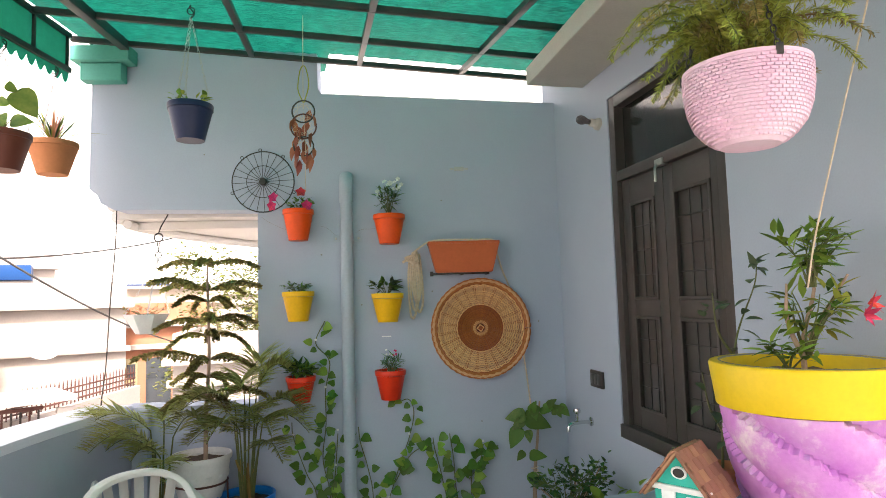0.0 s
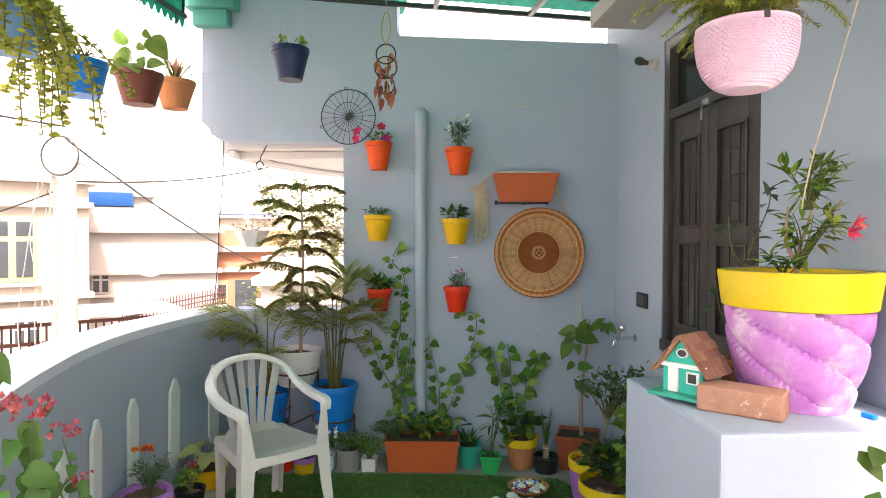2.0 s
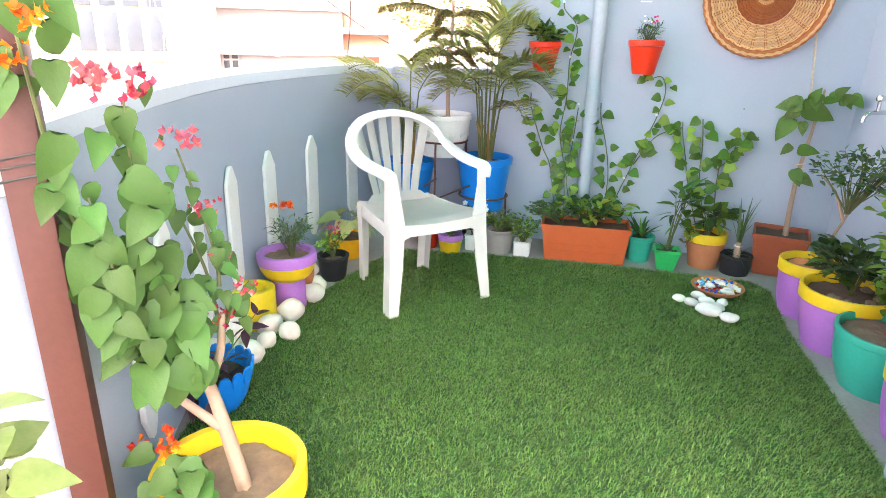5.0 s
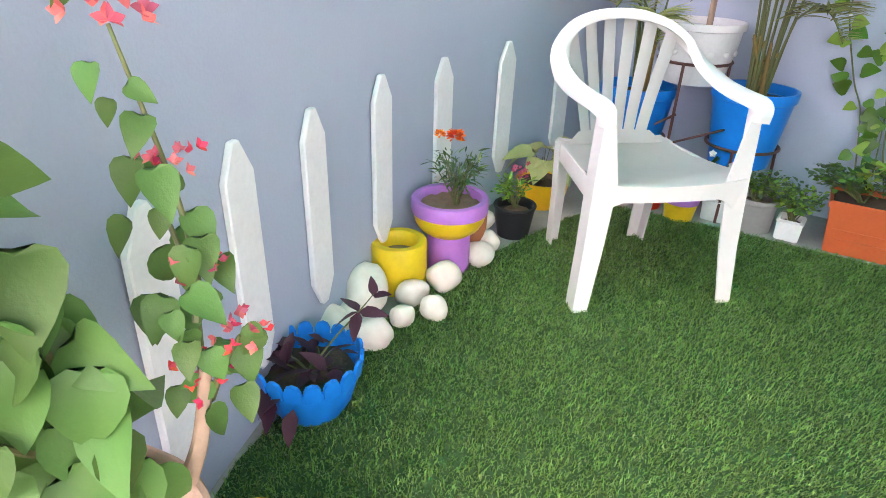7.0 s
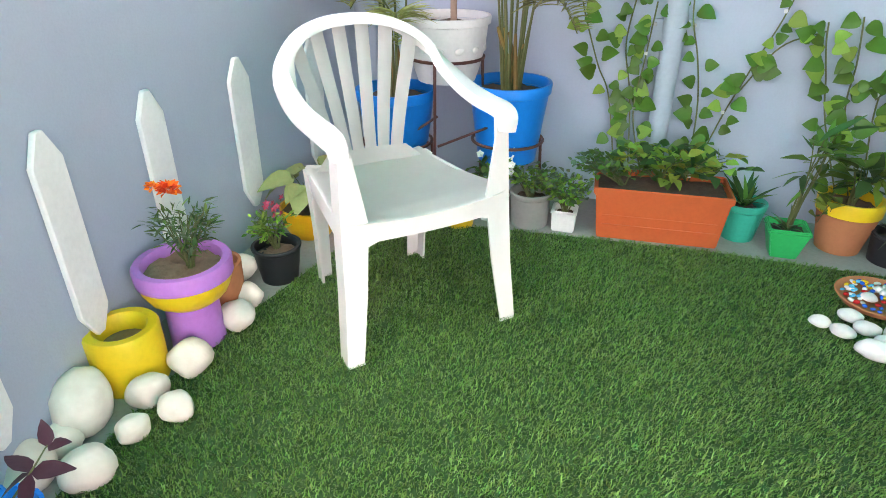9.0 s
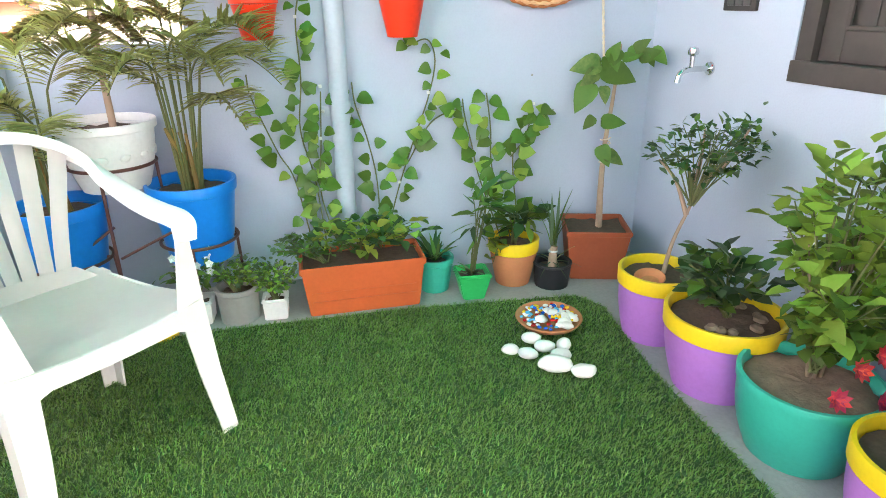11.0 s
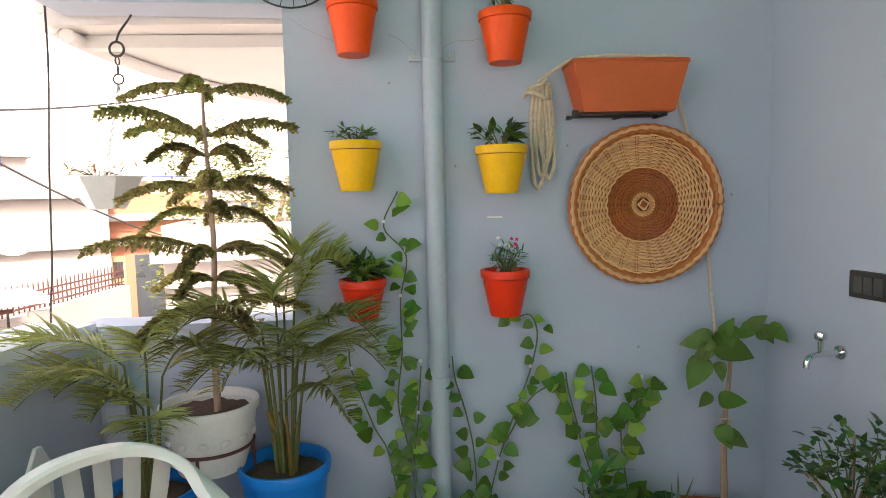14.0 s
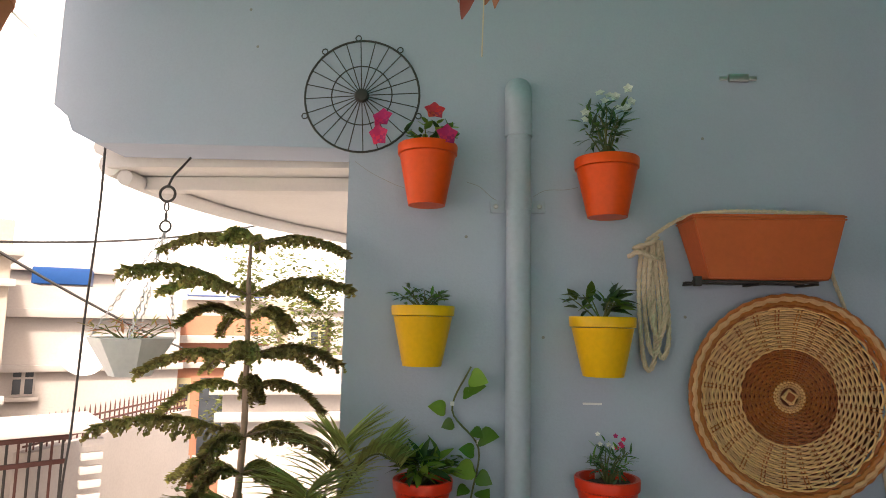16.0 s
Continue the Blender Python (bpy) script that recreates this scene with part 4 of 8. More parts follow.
p = wall_pot(-0.74, 1.94, 0.09, 0.185, ORANGE, "orange plastic wall pot with crimson petunias", "wall pots")
bushy(p, (0, 0, 0.21), (0.09, 0.07, 0.05), 70, 0.035, 0.018, [L_GREEN, L_BRIGHT, L_DARK], 10, base=(0, 0, 0.165))
flowers(p, [((-0.13, -0.06, 0.25), (-0.3, -1, 0.3)), ((0.02, -0.02, 0.285), (0.2, -1, 0.4)), ((0.06, -0.06, 0.2), (0.2, -1, 0.1)), ((-0.14, -0.05, 0.205), (-0.4, -1, -0.3))], 5, 0.034, 0.036, [F_PINK, F_RED], "petunia")
p = wall_pot(-0.2015, 1.908, 0.094, 0.176, ORANGE, "orange plastic wall pot with white dianthus", "wall pots")
bushy(p, (0, 0, 0.27), (0.075, 0.06, 0.11), 120, 0.045, 0.011, [L_GREY, L_DARK, L_GREEN], 14, base=(0, 0, 0.155))
flowers(p, [((rnd(-0.08, 0.08), rnd(-0.07, 0.03), rnd(0.29, 0.40)), (rnd(-0.4, 0.4), -1, rnd(0, 0.8))) for _ in range(12)], 5, 0.016, 0.015, [F_WHITE], "white_bloom")
p = wall_pot(-0.744, 1.464, 0.092, 0.175, YELLOWPLASTIC, "yellow plastic wall pot with grey-green herbs", "wall pots")
bushy(p, (0, -0.01, 0.20), (0.085, 0.07, 0.04), 90, 0.032, 0.01, [L_GREY, L_GREEN], 12, base=(0, 0, 0.155))
p = wall_pot(-0.22, 1.445, 0.094, 0.17, YELLOWPLASTIC, "yellow plastic wall pot with dark rounded leaves", "wall pots")
bushy(p, (-0.02, -0.01, 0.21), (0.09, 0.06, 0.055), 55, 0.05, 0.024, [L_DARK, L_GREY, L_GREEN], 9, base=(0, 0, 0.15))
p = wall_pot(-0.735, 0.996, 0.085, 0.15, RED, "red plastic wall pot with bushy green leaves", "wall pots")
bushy(p, (0.0, -0.01, 0.185), (0.10, 0.07, 0.055), 110, 0.065, 0.024, [L_BRIGHT, L_GREEN, L_DARK], 12, base=(0, 0, 0.13))
p = wall_pot(-0.212, 0.995, 0.09, 0.17, RED, "red plastic wall pot with a low twiggy herb", "wall pots")
bushy(p, (0.01, 0, 0.21), (0.06, 0.06, 0.07), 130, 0.035, 0.007, [L_GREY, L_DARK, L_GREEN], 16, base=(0, 0, 0.14))
flowers(p, [((rnd(-0.05, 0.06), rnd(-0.06, 0.02), rnd(0.25, 0.285)), (rnd(-0.4, 0.4), -1, 0.6)) for _ in range(9)], 5, 0.008, 0.007, [F_PINK, F_WHITE], "bud")

# wire wheel
wheel = thing("wire_wheel", (-0.962, 4.04, 2.312), "black wire wheel hung flat on the wall", "wall ornament")
part("outer_ring", tube(ring_line((0, 0, 0), 0.186, seg=48), 0.0035, 8, closed=True), DARKMETAL, wheel)
part("inner_ring", tube(ring_line((0, -0.004, 0), 0.098, seg=40), 0.002, 6, closed=True), DARKMETAL, wheel)
part("hub", lathe([(0, 0.012), (0.018, 0.01), (0.024, 0), (0.018, -0.01), (0, -0.012)], 18), DARKMETAL, wheel, m=pose(0, -0.004, 0, 90, 0, 0))
for k in range(24):
    a = 2 * math.pi * k / 24 + 0.05
    part("spoke", tube([(0.02 * math.cos(a), -0.004, 0.02 * math.sin(a)), (0.186 * math.cos(a), 0, 0.186 * math.sin(a))], 0.0017, 5), DARKMETAL, wheel)
for a in (52, 95, 130, 200, -20):
    r = radians(a)
    part("eyelet", tube(ring_line((0.196 * math.cos(r), 0, 0.196 * math.sin(r)), 0.009, seg=12), 0.002, 5, closed=True), DARKMETAL, wheel)

# trough hung on the wall, with its bracket and rope
tr = thing("wall_planter", (0.24, 3.975, 1.727), "terracotta-red plastic trough on a wall bracket", "planter")
square_pot(tr, 0.43, 0.335, 0.15, 0.115, 0.185, TERRACOTTA, rim=0.012, soil=SOIL, lip=0.003)
bm = bmesh.new()
box((-0.2, -0.03, -0.008), (0.15, -0.008, -0.001), 0.002, bm)
box((-0.2, 0.045, -0.008), (0.15, 0.07, -0.001), 0.002, bm)
for x in (-0.2, -0.02, 0.135):
    box((x, -0.03, -0.014), (x + 0.016, 0.075, -0.008), 0.002, bm)
box((-0.205, -0.05, -0.02), (-0.185, -0.03, 0.008), 0.002, bm)
part("bracket", bm, DARKMETAL, tr, "dark pierced steel bracket")
leaf_set(tr, HEARTB, [aim((0.03, -0.03, 0.18), (0.3, -0.5, 0.6), 0.4, 0.8), aim((0.02, -0.02, 0.17), (-0.6, -0.4, 0.3), 0.2, 0.45)])


def rope_bm(line, r, bm=None):
    """Three strands twisted round a line."""
    out = bm or bmesh.new()
    ln = bend(line, 8)
    d = 0.0
    for s in range(3):
        pts, d = [], 0.0
        for i, p in enumerate(ln):
            if i:
                d += (ln[i] - ln[i - 1]).length
            t = (ln[min(i + 1, len(ln) - 1)] - ln[max(i - 1, 0)]).normalized()
            o = t.orthogonal().normalized()
            a = d * 2 * math.pi / (r * 9) + s * 2.094
            pts.append(p + (o * math.cos(a) + t.cross(o) * math.sin(a)) * r * 0.5)
        tube(pts, r * 0.6, 6, out)
    return out


rope = thing("jute_rope", (0, 0, 0), "coiled cream jute rope draped round the trough and tray", "rope")
part("top_run", rope_bm([(-0.07, 4.02, 1.85), (0.0, 4.0, 1.90), (0.05, 3.95, 1.918), (0.15, 3.905, 1.92), (0.3, 3.905, 1.917), (0.42, 3.93, 1.912), (0.45, 4.0, 1.83)], 0.006), ROPE, rope)
part("side_run", rope_bm([(0.45, 4.0, 1.83), (0.48, 4.03, 1.74), (0.52, 4.045, 1.64), (0.57, 4.05, 1.45), (0.60, 4.05, 1.2), (0.625, 4.045, 0.95), (0.63, 4.03, 0.86)], 0.006), ROPE, rope)
for k in range(4):
    x = -0.082 + 0.0135 * k
    low = 1.46 + 0.035 * (k % 3) + 0.012 * k
    yy = 4.035 - 0.006 * (k % 3)
    part("coil_loop", rope_bm([(x, yy, 1.84), (x - 0.012, yy, 1.7), (x - 0.006, yy - 0.004, low + 0.05), (x + 0.012, yy - 0.008, low), (x + 0.032, yy - 0.004, low + 0.06), (x + 0.03, yy, 1.7), (x + 0.016, yy, 1.85)], 0.0075), ROPE, rope)
part("knot", rope_bm([(-0.125, 4.03, 1.80), (-0.10, 4.0, 1.81), (-0.05, 3.998, 1.79), (-0.03, 4.03, 1.80), (-0.07, 4.045, 1.815), (-0.11, 4.015, 1.825), (-0.06, 4.0, 1.84), (-0.04, 4.02, 1.86)], 0.0075), ROPE, rope)

# ---- wicker tray on the wall: woven rings over spokes ----
tray = thing("wicker_tray", pose(0.337, 4.05, 1.390, 90, 0, 0), "round woven wicker tray in honey and brown bands", "tray")
bm = lathe([(0, 0.0), (0.26, 0.0), (0.27, 0.006), (0.26, 0.008), (0, 0.004)], 48)
part("backing", bm, BROWNPOT, tray)
SPOKES = 48
def weave_ring(r, z, phase, rad):
    pts = []
    n = SPOKES * 4
    for k in range(n):
        a = 2 * math.pi * k / n
        pts.append((r * math.cos(a), r * math.sin(a), z + 0.0052 * math.cos(a * SPOKES / 2 + phase) + 0.0012 * noise.noise(Vector((a * 5, r * 60, 0)))))
    return tube(pts, rad, 5, closed=True)
r, k = 0.03, 0
while r < 0.262:
    dark = 0.045 < r < 0.138
    part("weave_ring", weave_ring(r, 0.012 + 0.03 * max(0, (r - 0.2) / 0.07) ** 2, math.pi * (k % 2), 0.0032), WICKERDARK if dark or r < 0.03 else WICKER, tray)
    r += 0.0066
    k += 1
for k in range(SPOKES // 2):
    a = 2 * math.pi * (k + 0.5) / (SPOKES / 2)
    for da in (-0.022, 0.022):
        c, s = math.cos(a + da), math.sin(a + da)
        part("spoke", tube([(0.028 * c, 0.028 * s, 0.0125), (0.14 * c, 0.14 * s, 0.0135), (0.21 * c, 0.21 * s, 0.014), (0.255 * c, 0.255 * s, 0.034)], 0.0021, 5), WICKERDARK, tray)
for j, (rr, zz, rad, mt) in enumerate(((0.268, 0.034, 0.009, WICKERDARK), (0.277, 0.045, 0.010, WICKERDARK), (0.287, 0.05, 0.010, WICKER), (0.296, 0.046, 0.009, WICKERDARK), (0.289, 0.034, 0.012, WICKERDARK))):
    pts = []
    for k in range(176):
        a = 2 * math.pi * k / 176
        w = 0.0016 * math.sin(a * 44 + j * 2.1)
        pts.append(((rr + w) * math.cos(a), (rr + w) * math.sin(a), zz + 0.003 * math.cos(a * 44 + j * 2.1)))
    part("rim_braid", tube(pts, rad * 0.8, 6, closed=True), mt, tray)
bm = bmesh.new()
for k in range(5):
    tube([(0.02 * math.cos(a), 0.02 * math.sin(a), 0.014 + 0.002 * k) for a in [2 * math.pi * q / 4 + k * 0.08 for q in range(4)]], 0.005 - 0.0005 * k, 5, bm, closed=True)
box((-0.012, -0.012, 0.01), (0.012, 0.012, 0.017), 0.002, bm)
part("centre_knot", bm, WICKER, tray, "pale woven square at the centre")
part("centre_patch", box((-0.014, -0.014, 0.016), (0.014, 0.014, 0.0195), 0.001, m=Matrix.Rotation(0.5, 4, "Z")), WICKERDARK, tray)

# ---- row along the back wall ----
p = thing("grey_pot", (-0.898, 3.758, 0), "grey plastic pot with a small-leaved jade bush", "plant pot")
round_pot(p, 0.08, 0.072, 0.135, GREYPOT, rim=0.02, soil=SOIL, lip=0.003)
bushy(p, (-0.0, 0, 0.19), (0.11, 0.08, 0.075), 260, 0.024, 0.017, [L_GREEN, L_GREY, L_BRIGHT], 22, base=(0, 0, 0.11))
p = thing("white_square_pot", (-0.761, 3.745, 0), "small white square pot with a jade bush", "plant pot")
square_pot(p, 0.092, 0.085, 0.092, 0.085, 0.085, WHITEPOT, rim=0.006, soil=SOIL, lip=0.001)
bushy(p, (0.0, 0, 0.17), (0.11, 0.08, 0.085), 280, 0.024, 0.017, [L_GREEN, L_GREY, L_BRIGHT], 24, base=(0, 0, 0.07))
p = thing("white_square_pot", (-1.04, 3.76, 0), "small white square pot behind the chair", "plant pot")
square_pot(p, 0.10, 0.09, 0.10, 0.09, 0.095, WHITEPOT, rim=0.006, soil=SOIL, lip=0.001)
bushy(p, (0.0, 0, 0.2), (0.09, 0.07, 0.10), 90, 0.04, 0.022, [L_GREEN, L_DARK], 12, base=(0, 0, 0.07))
flowers(p, [((rnd(-0.08, 0.08), rnd(-0.08, 0), rnd(0.22, 0.3)), (rnd(-0.5, 0.5), -1, 0.5)) for _ in range(6)], 5, 0.016, 0.016, [F_WHITE], "white_bloom")
p = thing("yellow_pot", (-1.16, 3.66, 0), "small yellow pot with a lilac band", "plant pot")
round_pot(p, 0.07, 0.055, 0.11, YELLOW, rim=0.035, rim_mat=PURPLE, soil=SOIL, lip=0.003)
bushy(p, (0, 0, 0.15), (0.06, 0.06, 0.05), 60, 0.03, 0.016, [L_GREEN, L_DARK], 9, base=(0, 0, 0.08))
p = thing("red_pot", (-1.31, 3.72, 0), "small red pot behind the chair", "plant pot")
round_pot(p, 0.075, 0.055, 0.12, RED, rim=0.025, soil=SOIL, lip=0.003)
bushy(p, (0, 0, 0.17), (0.07, 0.06, 0.06), 60, 0.035, 0.018, [L_GREEN, L_DARK], 9, base=(0, 0, 0.09))

trough = thing("trough_planter", pose(-0.425, 3.805, 0, 0, 0, 3), "terracotta-orange plastic trough planter full of pothos", "planter")
square_pot(trough, 0.48, 0.425, 0.22, 0.19, 0.205, TERRACOTTA, rim=0.028, soil=SOIL, lip=0.008)
for k in range(3):
    part("moulded_line", box((-0.2, -0.107 + 0.004 * k, 0.06 + 0.035 * k), (0.2, -0.101 + 0.004 * k, 0.064 + 0.035 * k), 0.001), TERRACOTTA, trough)
bushy(trough, (0.02, 0.0, 0.28), (0.24, 0.11, 0.09), 190, 0.05, 0.04, [L_GREEN, L_BRIGHT, L_DARK, L_YELLOW], 26, base=(0, 0, 0.19))
bushy(trough, (-0.20, -0.05, 0.26), (0.13, 0.09, 0.08), 220, 0.026, 0.02, [L_GREEN, L_GREY], 14, base=(-0.14, -0.02, 0.19))

p = thing("teal_pot", (-0.125, 3.86, 0), "dark teal ribbed plastic pot with a small plant", "plant pot")
round_pot(p, 0.08, 0.058, 0.145, TEAL, rim=0.025, soil=SOIL, lip=0.003, wave=lambda a, i: 1 + 0.012 * math.cos(a * 24), seg=72)
spiky(p, (0, 0, 0.125), 26, 0.13, 0.018, [L_DARK, L_GREEN], 0.8)
p = thing("green_square_pot", (0.012, 3.755, 0), "bright green square plastic pot with a seedling", "plant pot")
square_pot(p, 0.135, 0.085, 0.12, 0.08, 0.115, GREENPLASTIC, rim=0.012, soil=SOIL, lip=0.002)
spiky(p, (0, 0, 0.09), 12, 0.10, 0.016, [L_GREEN, L_GREY], 0.7)
bushy(p, (0.0, 0.05, 0.36), (0.12, 0.06, 0.16), 40, 0.10, 0.022, [L_DARK, L_GREEN], 7, base=(0, 0, 0.09), stem_r=0.003)
p = thing("clay_pot", (0.215, 3.865, 0), "terracotta clay pot with a yellow painted rim", "plant pot")
round_pot(p, 0.105, 0.072, 0.20, CLAY, rim=0.055, rim_mat=YELLOW, soil=SOIL, lip=0.005)
bushy(p, (0.0, -0.02, 0.30), (0.11, 0.09, 0.09), 45, 0.085, 0.05, [L_GREEN, L_BRIGHT, L_DARK], 10, base=(0, 0, 0.17))
bushy(p, (-0.09, -0.06, 0.12), (0.05, 0.03, 0.10), 14, 0.055, 0.05, [L_GREEN, L_BRIGHT], 3, base=(-0.06, -0.05, 0.2))
p = thing("black_pot", (0.367, 3.80, 0), "black nursery pot with a tied leek-like plant", "plant pot")
round_pot(p, 0.08, 0.07, 0.105, BLACKPOT, rim=0.012, soil=SOIL, lip=0.002)
part("stem_bundle", tube([(0, 0, 0.08), (0, 0, 0.13), (0.004, 0, 0.17)], [0.02, 0.017, 0.014], 10), BARKPALE, p)
part("tie", tube(ring_line((0, 0, 0.15), 0.017, "z", 14), 0.004, 6, closed=True), WHITEPOT, p)
spiky(p, (0, 0, 0.16), 16, 0.24, 0.014, [L_GREY, L_GREEN], 0.25, up=1.0, droop=0.25)
spiky(p, (0, 0, 0.10), 10, 0.14, 0.008, [L_CREAM, L_GREY], 1.0, up=0.3, droop=0.9)

p = thing("brown_square_pot", pose(0.585, 3.89, 0, 0, 0, -14), "brown-red square planter with a climbing pothos on a stake", "planter")
square_pot(p, 0.27, 0.21, 0.25, 0.19, 0.225, paint("brick_red_plastic", (0.36, 0.09, 0.04), 0.5), rim=0.02, soil=SOIL, lip=0.006)
twig_tree(p, (0.02, 0.02, 0.19), [[(0, 0, 0), (-0.005, 0.01, 0.18), (0.0, 0.03, 0.36), (0.02, 0.05, 0.54), (0.04, 0.085, 0.76)]], 0.014, BARKPALE, "moss_stake")
part("twine", tube([(0.02 + 0.02 * math.cos(k * 0.8), 0.04 + 0.02 * math.sin(k * 0.8), 0.47 + 0.003 * k) for k in range(40)], 0.003, 5), ROPE, p)
BIGLEAF = leaf_mesh("pothos_leaf", leaf_material("pothos_variegated", (0.06, 0.15, 0.028), (0.34, 0.38, 0.11)), 0.13, 0.10, 0.2, 0.3, heart=True)
MIDLEAF = leaf_mesh("pothos_leaf_dark", L_GREEN, 0.11, 0.085, 0.2, 0.3, heart=True)
for mesh, q, w, k in ((BIGLEAF, (0.0, 0.05, 0.93), (-0.9, -0.2, -0.12), 1.1), (MIDLEAF, (0.02, 0.05, 0.91), (0.95, -0.2, -0.28), 1.6), (MIDLEAF, (-0.03, 0.04, 0.85), (-0.45, -0.3, -0.75), 1.4), (BIGLEAF, (0.02, 0.03, 0.84), (0.15, -0.4, -0.6), 0.65),
                      (MIDLEAF, (0.03, 0.03, 0.70), (0.9, -0.2, 0.1), 1.05), (BIGLEAF, (0.05, 0.03, 0.57), (0.8, -0.3, -0.3), 0.85), (MIDLEAF, (-0.01, 0.03, 0.72), (-0.5, -0.3, -0.6), 0.7), (MIDLEAF, (0.03, 0.02, 0.60), (0.35, -0.4, -0.8), 1.0), (BIGLEAF, (-0.01, 0.04, 0.90), (-0.6, -0.4, -0.5), 0.8), (MIDLEAF, (0.04, 0.05, 0.95), (0.3, -0.3, 0.6), 0.8)):
    leaf_set(p, mesh, [face_leaf((q[0] - 0.03, q[1], q[2] - 0.05), w, (rnd(-0.3, 0.4), -1, rnd(0.3, 0.7)), k * 0.8)])
leaf_set(p, MIDLEAF, [face_leaf((0.0 + 0.022 * k, 0.06, 0.90 + 0.014 * (k % 3)), (rnd(-0.7, 0.9), rnd(-0.4, 0), rnd(-0.6, 0.5)), (rnd(-0.4, 0.4), -1, 0.5), rnd(0.5, 0.75)) for k in range(9)])

# ---- vines on the back wall ----
def vine(lines, spacing, scale, label):
    spacing *= 0.5
    t = thing("wall_vine", (0, 0, 0), label, "climbing plant", "vines on the back wall")
    for pts in lines:
        ln = bend(pts, 7)
        part("vine_stem", tube(ln, 0.0028, 6), STEM, t)
        d = 0.0
        for i in range(1, len(ln)):
            d += (ln[i] - ln[i - 1]).length
            if d > spacing:
                d = 0.0
                side = random.choice((-1, 1))
                w = Vector((side * rnd(0.4, 1.0), rnd(-0.55, -0.15), rnd(-0.7, 0.55)))
                st = ln[i] + Vector((side * rnd(0.01, 0.03), -0.018, rnd(-0.01, 0.02)))
                part("leaf", random.choice((HEART, HEART, HEART, HEARTB)), None, t, m=face_leaf(st, w, (rnd(-0.5, 0.5), -1, rnd(0.0, 0.9)), scale * rnd(0.6, 1.1)))
    for k in range(4):
        ln = random.choice(lines)
        q = Vector(random.choice(ln)) + Vector((0, -0.004, 0.02))
        part("clip", box((-0.006, -0.004, -0.006), (0.006, 0.004, 0.006), 0.002), WHITEPOT, t, m=Matrix.Translation(q))
    return t


Y = 4.03
vine([[(-0.60, 3.86, 0.2), (-0.66, Y, 0.45), (-0.715, Y, 0.57), (-0.79, Y, 0.78), (-0.80, Y, 0.87)],
      [(-0.55, 3.86, 0.2), (-0.58, Y, 0.45), (-0.62, Y, 0.65), (-0.60, Y, 0.85), (-0.60, Y, 1.05), (-0.575, Y, 1.22), (-0.655, Y, 1.33), (-0.60, Y, 1.46)]], 0.05, 1.05, "green pothos vine with heart-shaped leaves pinned to the wall")
vine([[(-0.50, 3.84, 0.2), (-0.56, 3.99, 0.4), (-0.545, Y - 0.01, 0.6), (-0.53, Y - 0.01, 0.8)]], 0.05, 1.0, "green pothos vine beside the rain pipe")
vine([[(-0.34, 3.86, 0.2), (-0.33, Y, 0.42), (-0.36, Y, 0.6), (-0.40, Y, 0.74), (-0.41, Y, 0.83)],
      [(-0.33, 3.86, 0.2), (-0.24, Y, 0.4), (-0.17, Y, 0.6), (-0.11, Y, 0.76), (-0.08, Y, 0.90), (-0.11, Y, 0.98), (-0.19, Y, 0.955)],
      [(-0.2, Y, 0.5), (-0.1, Y, 0.66), (0.03, Y, 0.72)]], 0.052, 1.05, "pothos vine climbing from the trough beside the pipe")
vine([[(0.16, 3.87, 0.2), (0.10, Y - 0.02, 0.42), (0.07, Y, 0.56), (0.04, Y, 0.68), (0.03, Y, 0.75)],
      [(0.2, 3.87, 0.2), (0.16, Y, 0.45), (0.15, Y, 0.62), (0.13, Y, 0.77)],
      [(0.24, 3.87, 0.2), (0.25, Y, 0.46), (0.27, Y, 0.6), (0.36, Y, 0.67), (0.42, Y, 0.69)],
      [(0.24, Y, 0.5), (0.3, Y, 0.58), (0.33, Y, 0.70)]], 0.045, 1.1, "pothos vines climbing above the clay pot")

# ---- pots along the house wall ----
def two_tone(name, at, rt, rb, h, body, rim, label, rimh=0.055):
    p = thing(name, at, label, "plant pot", "painted pots along the house wall")
    round_pot(p, rt, rb, h, body, rim=rimh, rim_mat=rim, lip=0.006, soil=SOIL, fill=0.03, belly=0.006, wave=lambda a, i: 1 + 0.006 * math.sin(6 * a + i * 0.9), seg=60)
    return p


p = two_tone("painted_pot", (0.577, 3.335, 0), 0.135, 0.10, 0.255, PURPLE, YELLOW, "lilac pot with a yellow rim and a small lime tree")
part("clay_saucer", lathe([(0, 0), (0.035, 0), (0.052, 0.025), (0.048, 0.027), (0.032, 0.006), (0, 0.006)], 24), CLAY, p, "small clay saucer of dry leaves", m=pose(-0.06, -0.05, 0.228, 10, -8, 0))
twig_tree(p, (0.03, 0.02, 0.22), [[(0, 0, 0), (0.02, 0.0, 0.12), (0.06, -0.01, 0.25), (0.08, -0.03, 0.36)], [(0.05, -0.01, 0.22), (0.0, 0, 0.34), (-0.08, -0.02, 0.42)], [(0.07, -0.02, 0.3), (0.15, -0.05, 0.42), (0.2, -0.06, 0.52)], [(0.06, -0.01, 0.26), (0.1, 0.03, 0.4), (0.1, 0.03, 0.5)]], 0.008, BARKPALE)
bushy(p, (0.11, -0.02, 0.69), (0.21, 0.13, 0.15), 360, 0.034, 0.021, [L_GREEN, L_DARK, L_GREY], 30, base=(0.08, -0.01, 0.48))
p = two_tone("painted_pot", (0.617, 3.015, 0), 0.172, 0.125, 0.255, PURPLE, YELLOW, "lilac pot with a yellow rim and a leafy rose bush")
